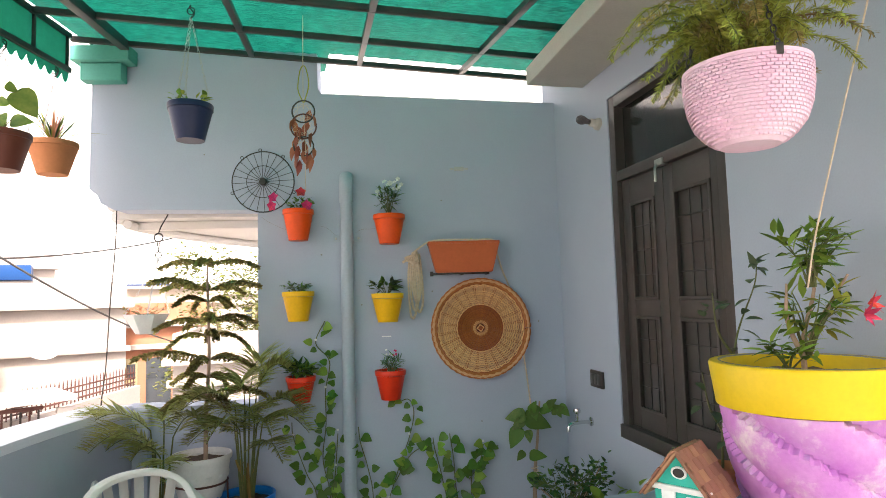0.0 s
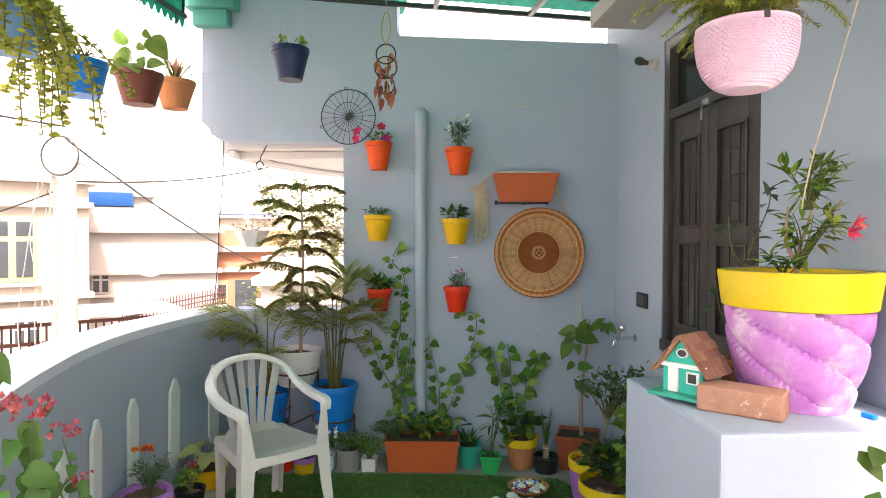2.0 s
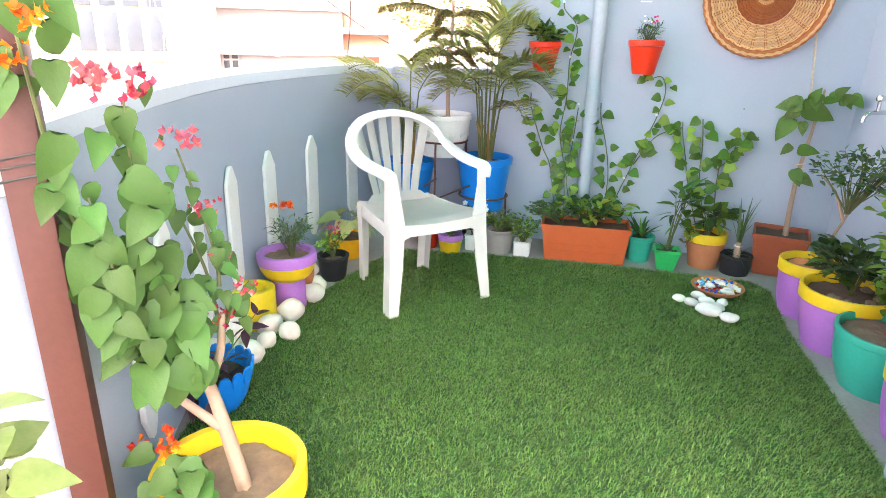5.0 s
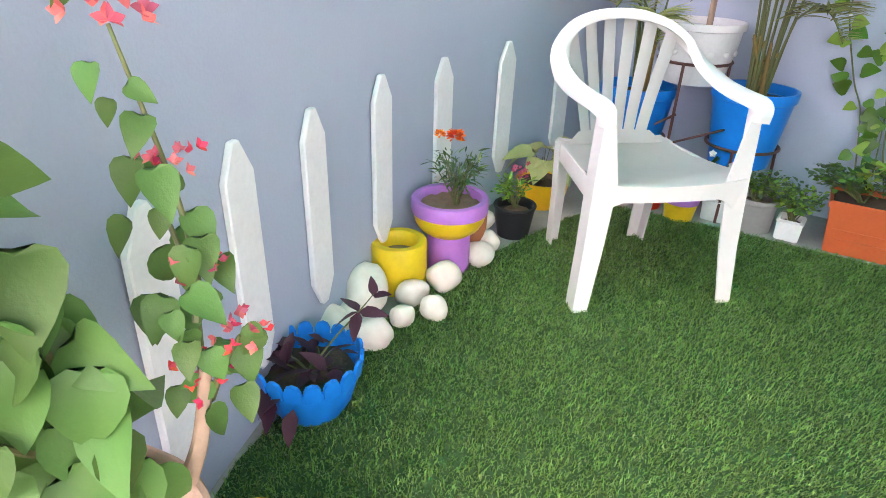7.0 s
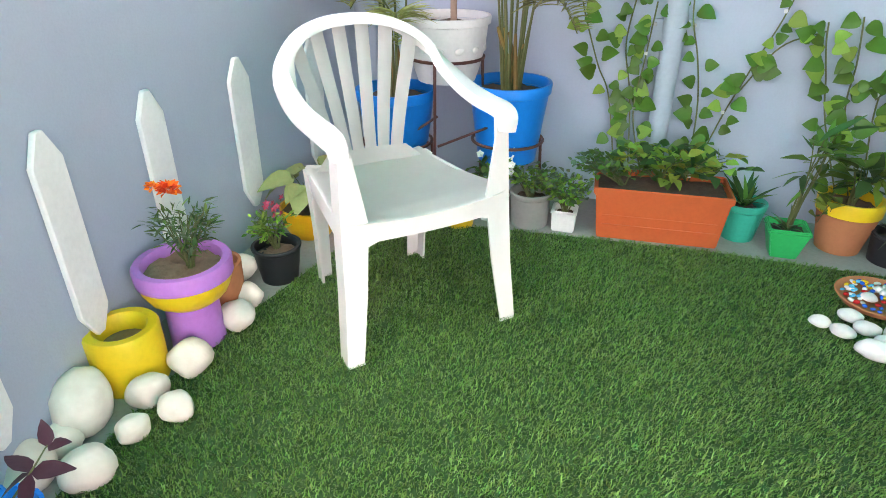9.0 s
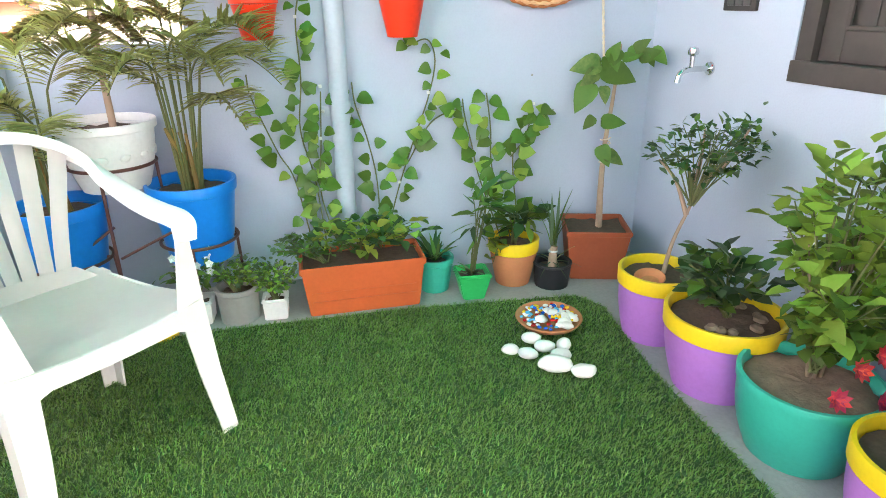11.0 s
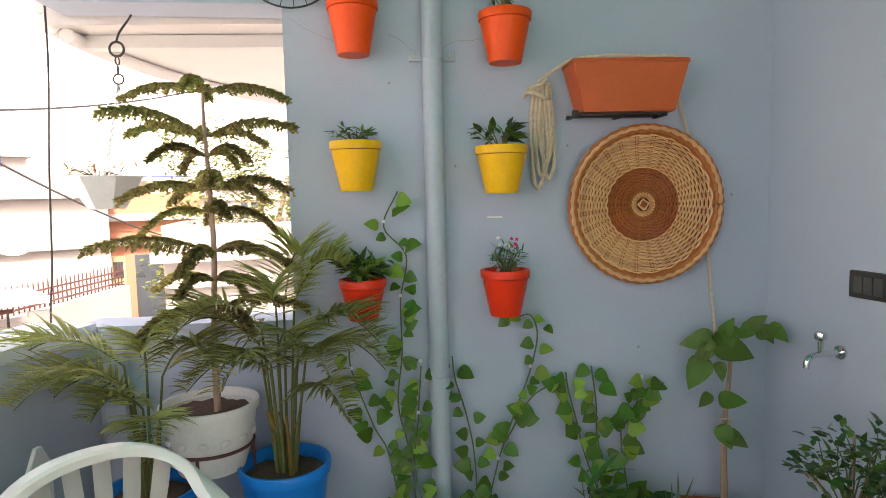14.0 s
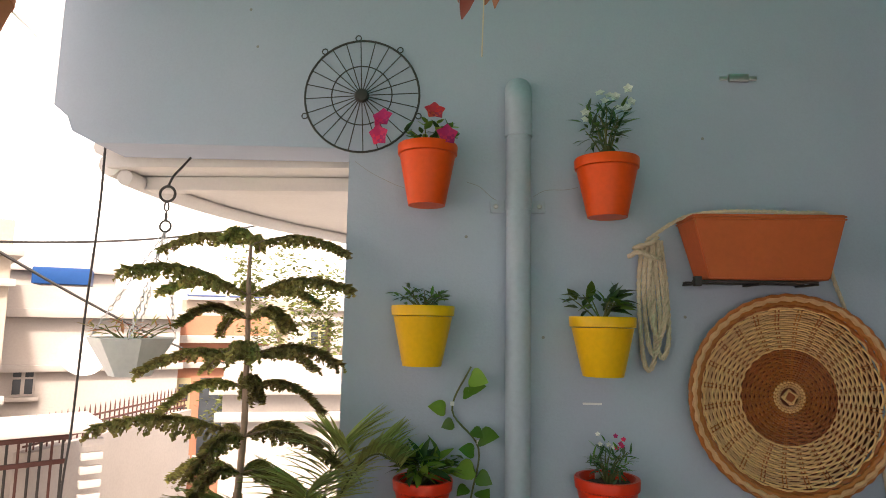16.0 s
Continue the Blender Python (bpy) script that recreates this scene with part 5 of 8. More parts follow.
for k in range(9):
    a = rnd(0, 6.28)
    part("soil_stone", lathe([(0, -0.008), (0.016, -0.004), (0.018, 0.004), (0.01, 0.012), (0, 0.013)], 8), BARK, p, m=pose(0.1 * math.cos(a), 0.1 * math.sin(a), 0.232, rnd(-20, 20), 0, rnd(0, 180)) @ Matrix.Scale(rnd(0.7, 1.3), 4))
bushy(p, (-0.03, -0.02, 0.37), (0.17, 0.14, 0.12), 150, 0.056, 0.04, [L_GREEN, L_DARK, L_GREY], 22, base=(0.01, 0, 0.23), stem_r=0.004)
p = thing("teal_painted_pot", (0.655, 2.70, 0), "large teal plastic pot with a flowering bush", "plant pot", "painted pots along the house wall")
round_pot(p, 0.172, 0.125, 0.225, TEAL, rim=0.03, lip=0.005, soil=DRYSOIL, fill=0.025, belly=0.012, seg=60)
twig_tree(p, (0.03, 0.02, 0.2), [[(0, 0, 0), (0.01, 0.0, 0.15), (0.02, 0.02, 0.32)], [(0.02, 0, 0), (0.05, 0.02, 0.2), (0.08, 0.05, 0.4)], [(-0.01, 0.01, 0), (-0.03, 0.03, 0.18), (-0.06, 0.05, 0.36)]], 0.0045, BARK)
bushy(p, (0.12, 0.10, 0.60), (0.19, 0.15, 0.29), 330, 0.058, 0.045, [L_BRIGHT, L_BRIGHT, L_BRIGHT, L_GREEN], 26, base=(0.03, 0.03, 0.26), stem_r=0.004)
bushy(p, (0.06, 0.02, 0.36), (0.15, 0.13, 0.14), 130, 0.055, 0.042, [L_BRIGHT, L_GREEN, L_GREEN], 14, base=(0.02, 0.02, 0.22), stem_r=0.003)
bushy(p, (0.04, -0.04, 0.45), (0.13, 0.1, 0.14), 90, 0.062, 0.048, [L_BRIGHT, L_BRIGHT, L_GREEN], 12, base=(0.02, 0.02, 0.3), stem_r=0.003)
flowers(p, [((0.0, -0.12, 0.32), (0, -1, 0.5)), ((0.06, -0.14, 0.24), (0.2, -1, 0.3)), ((0.04, -0.13, 0.36), (0, -1, 0.4)), ((-0.06, -0.14, 0.26), (-0.2, -1, 0.5))], 9, 0.035, 0.02, [F_RED], "ixora_bloom", 0.7)
p = two_tone("painted_pot", (0.665, 2.37, 0), 0.145, 0.11, 0.245, PURPLE, YELLOW, "lilac pot with a yellow rim and dark soil")
bushy(p, (0.03, 0.02, 0.36), (0.10, 0.10, 0.1), 70, 0.05, 0.03, [L_GREEN, L_DARK, L_PURPLE], 14, base=(0, 0, 0.22))
flowers(p, [((-0.03, -0.06, 0.36), (-0.5, -1, 0.5)), ((0.0, -0.05, 0.40), (-0.3, -1, 0.5))], 9, 0.03, 0.018, [F_RED], "ixora_bloom", 0.7)

# ---- dish of coloured pebbles and the white stones ----
dish = thing("pebble_dish", (0.226, 3.44, 0.012), "shallow clay dish of white and coloured pebbles on the grass", "dish")
part("dish_body", lathe([(0, 0), (0.07, 0.0), (0.105, 0.018), (0.122, 0.038), (0.118, 0.040), (0.1, 0.026), (0, 0.018)], 36), CLAY, dish)
def blob_mesh(name, mat, sx, sy, sz, seed, rough=0.14, step=1.1):
    bm = bmesh.new()
    bmesh.ops.create_icosphere(bm, subdivisions=3, radius=1.0)
    for v in bm.verts:
        n = noise.noise(v.co * step + Vector((seed, seed * 2, 0))) + 0.35 * noise.noise(v.co * step * 2.7 + Vector((seed, 0, 5)))
        v.co *= 1 + rough * n
        v.co = Vector((v.co.x * sx, v.co.y * sy, v.co.z * sz))
    return to_mesh(name, bm, mat)
pebs = [blob_mesh("pebble", m, 1, 0.75, 0.55, k) for k, m in enumerate((PEBBLE, paint("red_glass", (0.6, 0.02, 0.02), 0.2), paint("blue_glass", (0.02, 0.12, 0.6), 0.2), paint("yellow_glass", (0.8, 0.5, 0.02), 0.2), paint("sky_glass", (0.1, 0.45, 0.7), 0.2), PEBBLE))]
for k in range(120):
    a, r = rnd(0, 6.28), 0.104 * math.sqrt(rnd(0, 1))
    c = random.choice(pebs)
    s = rnd(0.02, 0.027) if k < 9 else rnd(0.007, 0.011)
    c = pebs[0] if k < 9 else c
    part("pebble", c, None, dish, m=pose(r * 0.95 * math.cos(a), r * 0.95 * math.sin(a), 0.032 + 0.012 * (1 - r / 0.11) + (0.008 if k < 9 else rnd(0, 0.008)), rnd(-25, 25), rnd(-25, 25), rnd(0, 360)) @ Matrix.Scale(s, 4))
for k, (x, y, r) in enumerate(((0.036, 3.282, 0.031), (0.128, 3.338, 0.034), (0.085, 3.243, 0.035), (0.155, 3.275, 0.036), (0.222, 3.275, 0.034), (0.19, 3.215, 0.036), (0.146, 3.150, 0.056), (0.225, 3.105, 0.040))):
    ob = part("white_stone", blob_mesh("white_stone", PEBBLE, r, r * (0.72 if k != 6 else 0.55), r * 0.55, k + 3), None, None, m=pose(x, y, 0.012 + r * 0.5, rnd(-8, 8), rnd(-8, 8), rnd(-50, 50) if k not in (4, 6) else (60 if k == 4 else -15)))
    tagged(ob, "smooth white pebble lying on the artificial grass", "stone", "white pebbles on the grass")

# ---- stones and pots along the parapet ----
for k, (x, y, r, f) in enumerate(((-1.727, 2.365, 0.088, 0.85), (-1.60, 2.60, 0.058, 0.9), (-1.622, 2.465, 0.052, 0.9), (-1.525, 2.44, 0.042, 1.0), (-1.575, 2.35, 0.038, 1.0), (-1.575, 2.22, 0.06, 0.85), (-1.70, 2.185, 0.06, 0.8), (-1.60, 2.81, 0.055, 0.85), (-1.635, 2.925, 0.045, 0.9), (-1.745, 3.06, 0.05, 0.9), (-1.70, 2.28, 0.045, 0.9))):
    ob = part("garden_stone", blob_mesh("garden_stone", STONE, r, r * rnd(0.72, 1.0), r * f, 11.3 + 1.7 * k, 0.2, 1.0), None, None, m=pose(x, y, r * f * 0.85, rnd(-12, 12), rnd(-12, 12), rnd(0, 180)))
    tagged(ob, "rounded white-painted stone edging the grass", "stone", "stones along the parapet")

p = thing("scalloped_pot", (-1.535, 1.955, 0.004), "blue plastic pot with a scalloped rim and purple-leaved plant", "plant pot")
bm = lathe([(0, 0), (0.08, 0), (0.10, 0.04), (0.115, 0.09), (0.122, 0.125), (0.116, 0.126), (0.108, 0.09), (0, 0.085)], 72, wave=lambda a, i: 1 + 0.012 * math.cos(a * 18))
part("pot_body", bm, BLUE, p)
for k in range(18):
    a = 2 * math.pi * k / 18
    bm = bmesh.new()
    out = [(-0.017, -0.02), (0.017, -0.02), (0.019, 0.012), (0.013, 0.026), (0.0, 0.031), (-0.013, 0.026), (-0.019, 0.012)]
    fr = [bm.verts.new((x, -0.004, z)) for x, z in out]
    bk = [bm.verts.new((x, 0.004, z)) for x, z in out]
    bm.faces.new(fr)
    bm.faces.new(bk[::-1])
    for i in range(7):
        bm.faces.new((fr[i], bk[i], bk[(i + 1) % 7], fr[(i + 1) % 7]))
    part("scallop", bm, BLUE, p, m=Matrix.Rotation(a, 4, "Z") @ pose(0.121, 0, 0.125, 0, 0, 90) @ pose(0, 0, 0, 8, 0, 0))
soil_disc(p, 0.107, 0.098)
bushy(p, (0, 0, 0.125), (0.09, 0.09, 0.025), 34, 0.06, 0.032, [L_PURPLE], 10, base=(0, 0, 0.095))
twig_tree(p, (0, 0, 0.1), [[(0, 0, 0), (0.03, 0.05, 0.07), (0.07, 0.10, 0.14), (0.09, 0.13, 0.18)]], 0.003, STEM, "stem")
PURPLELEAF = leaf_mesh("purple_leaf", L_PURPLE, 0.07, 0.035, 0.2, 0.2)
leaf_set(p, PURPLELEAF, [aim((0.07, 0.10, 0.24), w, 0.3, 1) for w in ((-0.8, 0.2, 0.2), (0.7, 0.3, 0.1), (0.3, -0.7, -0.5), (-0.5, -0.5, -0.3))] + [aim((0.09, 0.13, 0.275), w, 0.3, 0.7) for w in ((-0.3, 0.3, 0.5), (0.7, 0.1, 0.4))])
leaf_set(p, PURPLELEAF, [aim((-0.02 + 0.03 * k, -0.115, 0.12 - 0.02 * (k % 2)), (rnd(-0.6, 0.6), -0.6, -0.5), 0.2, 1.1) for k in range(4)])

p = thing("yellow_cylinder_pot", (-1.735, 2.535, 0), "yellow painted cement cylinder pot, empty, beside white stones", "plant pot")
part("pot_body", lathe([(0, 0), (0.088, 0), (0.091, 0.08), (0.091, 0.155), (0.086, 0.162), (0.066, 0.162), (0.060, 0.155), (0.058, 0.10), (0, 0.10)], 40), YELLOW, p)
part("soil", lathe([(0, 0.11), (0.03, 0.108), (0.058, 0.112)], 20), DRYSOIL, p)
p = thing("painted_cement_pot", (-1.673, 2.725, 0), "lilac and yellow cement bowl pot with an orange marigold", "plant pot")
part("pedestal", lathe([(0, 0), (0.074, 0), (0.072, 0.14), (0, 0.14)], 36), PURPLE, p)
part("bowl", lathe([(0.0, 0.14), (0.075, 0.14), (0.1, 0.16), (0.116, 0.19), (0.121, 0.215)], 60, wave=lambda a, i: 1 + (0.014 * math.cos(a * 20) if 1 < i < 4 else 0)), YELLOW, p, "yellow fluted bowl")
part("rim", lathe([(0.121, 0.2155), (0.127, 0.217), (0.129, 0.255), (0.124, 0.262), (0.105, 0.262), (0.10, 0.255), (0.098, 0.22), (0.121, 0.2155)], 44), PURPLE, p)
soil_disc(p, 0.099, 0.24, DRYSOIL)
bushy(p, (0.02, 0.01, 0.36), (0.085, 0.08, 0.085), 300, 0.032, 0.007, [L_GREY, L_DARK, L_GREEN], 22, base=(0.02, 0, 0.24))
for q, r in (((0.02, -0.01, 0.46), 0.027), ((-0.06, 0.02, 0.445), 0.017)):
    bm = bmesh.new()
    for k in range(40):
        d = (some_way(0.5) * 0.35 + Vector((math.cos(k * 2.4), math.sin(k * 2.4), -0.35 + 1.5 * k / 40))).normalized()
        leaf_faces(bm, aim(Vector(q) + d * r * 0.35 + Vector((0, 0, 0.008)), d, rnd(-1, 1)), r * 0.85, r * 0.7, 0.2, 0.2, cuts=2)
    me = bpy.data.meshes.new("marigold")
    bm.to_mesh(me)
    bm.free()
    me.materials.append(F_MARI)
    part("marigold", me, None, p)
p = thing("clay_cylinder", (-1.72, 2.90, 0), "plain orange clay cylinder pot behind the stones", "plant pot")
part("pot_body", lathe([(0, 0), (0.075, 0), (0.08, 0.15), (0.07, 0.15), (0.065, 0.12), (0, 0.12)], 32), CLAY, p)
p = thing("black_nursery_pot", (-1.628, 3.10, 0), "black nursery pot with a red-flowered seedling", "plant pot")
round_pot(p, 0.08, 0.06, 0.125, BLACKPOT, rim=0.015, soil=DRYSOIL, lip=0.003)
bushy(p, (-0.01, 0, 0.19), (0.07, 0.06, 0.06), 160, 0.026, 0.012, [L_GREEN, L_BRIGHT], 16, base=(0, 0, 0.11))
flowers(p, [((rnd(-0.04, 0.05), rnd(-0.03, 0.03), rnd(0.23, 0.29)), (rnd(-0.5, 0.5), -0.6, 0.6)) for _ in range(8)], 5, 0.013, 0.008, [F_MAROON], "red_bloom")
p = thing("woven_pot", (-1.68, 3.43, 0), "yellow basket-weave pot with a cream-leaved arrowhead plant", "plant pot")
part("pot_body", lathe([(0, 0), (0.07, 0), (0.092, 0.03), (0.105, 0.07), (0.112, 0.118), (0.104, 0.12), (0.1, 0.09), (0, 0.09)], 96, wave=lambda a, i: 1 + 0.01 * math.cos(a * 30 + i * 1.57)), YELLOWPLASTIC, p)
soil_disc(p, 0.1, 0.105)
CREAMLEAF = leaf_mesh("arrowhead_leaf", L_CREAM, 0.13, 0.10, 0.2, 0.35, heart=True)
twig_tree(p, (0, 0, 0.1), [[(0, 0, 0), (0.02 * math.cos(k), 0.02 * math.sin(k), 0.07), (0.06 * math.cos(k), 0.06 * math.sin(k), 0.13)] for k in range(9)], 0.0025, STEM, "stem")
leaf_set(p, CREAMLEAF, [aim((0.06 * math.cos(k), 0.06 * math.sin(k), rnd(0.19, 0.27)), (math.cos(k), math.sin(k), rnd(-0.5, 0.3)), rnd(-0.3, 0.3), rnd(0.7, 1.05)) for k in range(13)])


# ---- iron stand with the conifer and two palms ----
stand = thing("plant_stand", (0, 0, 0), "rusty iron three-pot plant stand in the corner", "plant stand")
def pot_ring(c, z, r):
    part("ring", tube(ring_line((c[0], c[1], z), r, "z", 32), 0.006, 8, closed=True), RUSTPAINT, stand)
WP, BR, BL = (-1.27, 3.865), (-1.02, 3.86), (-1.45, 3.78)
pot_ring(WP, 0.60, 0.142)
pot_ring(BR, 0.30, 0.138)
pot_ring(BL, 0.28, 0.138)
for c, z, r in ((WP, 0.60, 0.142), (BR, 0.30, 0.138), (BL, 0.28, 0.138)):
    for k in range(3):
        a = 2.094 * k + 0.5
        q = (c[0] + r * math.cos(a), c[1] + r * math.sin(a))
        part("leg", tube([(q[0], q[1], z), (c[0] + (r + 0.012) * math.cos(a), c[1] + (r + 0.012) * math.sin(a), 0.0)], 0.006, 8), RUSTPAINT, stand)
    part("cross_bar", tube([(c[0] - r, c[1], z), (c[0] + r, c[1], z)], 0.005, 8), RUSTPAINT, stand)
for a, b in ((BL, WP), (WP, BR)):
    part("brace", tube([(a[0], a[1] - 0.12, 0.28), (b[0], b[1] - 0.12, 0.40)], 0.005, 8), RUSTPAINT, stand)
    part("brace", tube([(a[0], a[1] - 0.12, 0.12), (b[0], b[1] - 0.12, 0.12)], 0.005, 8), RUSTPAINT, stand)

tree = thing("conifer_in_pot", (WP[0], WP[1], 0.515), "young tiered conifer in a white embossed pot on the stand", "potted tree")
round_pot(tree, 0.165, 0.11, 0.235, WHITEPOT, rim=0.03, lip=0.01, soil=SOIL, fill=0.035, belly=0.008)
for k in range(26):
    a = 2 * math.pi * k / 26
    part("embossed_leaf", blob_mesh("embossed_leaf", WHITEPOT, 0.018, 0.006, 0.012, k), None, tree, m=Matrix.Rotation(a, 4, "Z") @ pose(0.147 - 0.006 * (k % 2), 0, 0.125 + 0.03 * (k % 2), 0, 0, 90) @ pose(0, 0, 0, 0, rnd(-40, 40), 0))
trunk = bend([(0.03, -0.01, 0.20), (0.028, 0.0, 0.45), (0.04, 0.01, 0.75), (0.03, 0.03, 1.0), (0.02, 0.04, 1.2), (0.02, 0.045, 1.31)], 6)
part("trunk", tube(trunk, [0.0125 - 0.008 * i / len(trunk) for i in range(len(trunk))], 9), BARKPALE, tree)
def conifer_limb(parent, start, way, length, droop):
    """A flat feathery limb: an axis with two combs of drooping twigs clad in short needles."""
    bs, bl = bmesh.new(), bmesh.new()
    d = Vector(way).normalized()
    side = d.cross(Vector((0, 0, 1))).normalized()
    pts = [Vector(start) + d * length * t + Vector((0, 0, 0.03 * math.sin(math.pi * t) - droop * 0.55 * t * t)) for t in [k / 14 for k in range(15)]]
    tube(pts, [0.004 - 0.0025 * k / 14 for k in range(15)], 5, bs)
    for k in range(1, 46):
        t = k / 46
        i = min(13, int(t * 14))
        p = pts[i].lerp(pts[i + 1], t * 14 - i)
        for s in (-1, 1):
            tl = length * 0.22 * (1 - 0.35 * t) * min(1, t * 4) * rnd(0.45, 1.25)
            q1 = p + (side * s * 0.62 + d * 0.55).normalized() * tl * 0.5 + Vector((0, 0, -0.05 * tl))
            q2 = q1 + (side * s * 0.2 + d * 0.4 + Vector((0, 0, rnd(-1.4, -0.6)))).normalized() * tl * 0.5
            for a, b in ((p, q1), (q1, q2)):
                n = 4
                for j in range(n):
                    c = a.lerp(b, j / n)
                    w = (b - a).normalized()
                    leaf_faces(bl, aim(c, w, rnd(-1.5, 1.5)), (b - a).length / n * 1.5, 0.017, 0.5, 0.0, cuts=2)
    for k in range(18, 150):
        t = k / 150
        i = min(13, int(t * 14))
        leaf_faces(bl, aim(pts[i].lerp(pts[i + 1], t * 14 - i), d + some_way(0.0) * 0.45, rnd(-1.5, 1.5)), 0.032, 0.012, 0.5, 0.0, cuts=2)
    limb = part("limb", bs, BARKPALE, parent)
    me = bpy.data.meshes.new("needles")
    bl.to_mesh(me)
    bl.free()
    me.materials.append(L_PINE)
    part("needles", me, None, limb)
def tier(z, length, count, droop, phase):
    i = min(range(len(trunk)), key=lambda k: abs(trunk[k].z - z))
    for k in range(count):
        a = 2 * math.pi * k / count + phase + rnd(-0.2, 0.2)
        w = Vector((math.cos(a), math.sin(a) * 0.75, rnd(0.0, 0.18)))
        L = length * rnd(0.7, 1.12)
        if w.y > 0.3:
            L *= 0.6
        conifer_limb(tree, trunk[i], w, L, droop * rnd(0.7, 1.3))
tier(1.285, 0.32, 4, 0.05, 0.1)
tier(1.155, 0.34, 5, 0.06, 3.2)
tier(0.98, 0.36, 5, 0.09, -0.1)
tier(0.74, 0.38, 5, 0.10, 3.3)
tier(0.55, 0.28, 5, 0.12, 0.4)
tier(1.07, 0.22, 4, 0.10, 0.9)
tier(0.87, 0.27, 4, 0.13, 2.0)
tier(0.645, 0.25, 4, 0.15, 1.2)


PALMSTEM = leaf_material("palm_stem", (0.36, 0.24, 0.07), (0.25, 0.22, 0.06))
def palm(name, at, rt, h, stems, label):
    p = thing(name, at, label, "potted palm")
    round_pot(p, rt, rt * 0.72, h, BLUE, rim=0.04, lip=0.008, soil=SOIL, fill=0.04)
    for k, (dx, dy, top, lean, length) in enumerate(stems):
        base = Vector((dx * 0.4, dy * 0.4, h - 0.045))
        tip = Vector((dx, dy, top))
        d = Vector((lean[0], lean[1], lean[2])).normalized()
        side = d.cross(Vector((0, 0, 1))).normalized()
        stem = bend([base, base.lerp(tip, 0.5) + Vector((0, 0, 0.03)), tip], 5)
        length *= 1.12
        arch = [tip + d * length * t + Vector((0, 0, 0.12 * length * math.sin(math.pi * t) - 0.5 * length * t * t)) for t in [j / 12 for j in range(13)]]
        f = part("frond", tube(stem + arch[1:], [0.006 - 0.0045 * j / (len(stem) + 12) for j in range(len(stem) + 12)], 6), STEM, p)
        bl = bmesh.new()
        for j in range(2, 46):
            t = j / 46
            i = min(11, int(t * 12))
            q = arch[i].lerp(arch[i + 1], t * 12 - i)
            for s in (-1, 1):
                w = side * s * (1 - 0.45 * t) + d * (0.45 + 0.7 * t) + Vector((0, 0, rnd(0.0, 0.28)))
                leaf_faces(bl, aim(q, w, rnd(-0.4, 0.4)), length * 0.40 * (0.55 + 0.75 * math.sin(math.pi * min(1, t + 0.15))), 0.0105, 0.5, rnd(0.1, 0.45), cuts=4)
        me = bpy.data.meshes.new("palm_foliage")
        bl.to_mesh(me)
        bl.free()
        me.materials.append(L_PALM)
        part("palm_foliage", me, None, f)
    for k in range(7):
        part("stem", tube([(rnd(-0.04, 0.04), rnd(-0.04, 0.04), h - 0.05), (rnd(-0.05, 0.05), rnd(-0.05, 0.05), h + rnd(0.1, 0.22))], [0.010, 0.005], 7), PALMSTEM, p)
    return p


palm("palm_in_blue_pot", (BR[0], BR[1], 0.225), 0.158, 0.30, [(0.0, -0.05, 0.70, (0.35, -0.7, 0.55), 0.30), (0.07, -0.02, 0.74, (0.75, -0.35, 0.5), 0.32), (-0.05, -0.04, 0.78, (-0.55, -0.6, 0.55), 0.34), (0.02, 0.0, 0.84, (0.25, -0.25, 1.0), 0.34), (-0.04, 0.02, 0.62, (-0.6, -0.4, 0.35), 0.28), (0.08, -0.05, 0.56, (0.5, -0.6, 0.3), 0.26), (0.05, 0.03, 0.86, (0.6, -0.1, 0.9), 0.30), (-0.02, -0.06, 0.66, (-0.25, -0.8, 0.45), 0.30), (0.06, -0.06, 0.64, (0.45, -0.75, 0.6), 0.32), (-0.07, 0.0, 0.72, (-0.75, -0.25, 0.55), 0.34), (0.09, 0.0, 0.68, (0.85, -0.3, 0.35), 0.28), (0.0, -0.03, 0.80, (0.1, -0.6, 0.8), 0.32)], "feathery palm in a bright blue plastic pot on the stand")
palm("palm_in_blue_pot", (BL[0], BL[1], 0.205), 0.155, 0.285, [(-0.02, -0.04, 0.62, (-0.6, -0.45, 0.5), 0.34), (0.03, -0.05, 0.52, (0.3, -0.75, 0.35), 0.26), (0.06, 0.0, 0.66, (0.55, -0.4, 0.6), 0.34), (-0.06, 0.0, 0.70, (-0.8, -0.1, 0.45), 0.38), (0.0, -0.02, 0.56, (-0.2, -0.6, 0.5), 0.24), (-0.05, 0.02, 0.58, (-0.7, 0.1, 0.35), 0.3), (0.02, -0.02, 0.70, (0.2, -0.6, 0.75), 0.26)], "feathery palm in a blue plastic pot behind the chair")

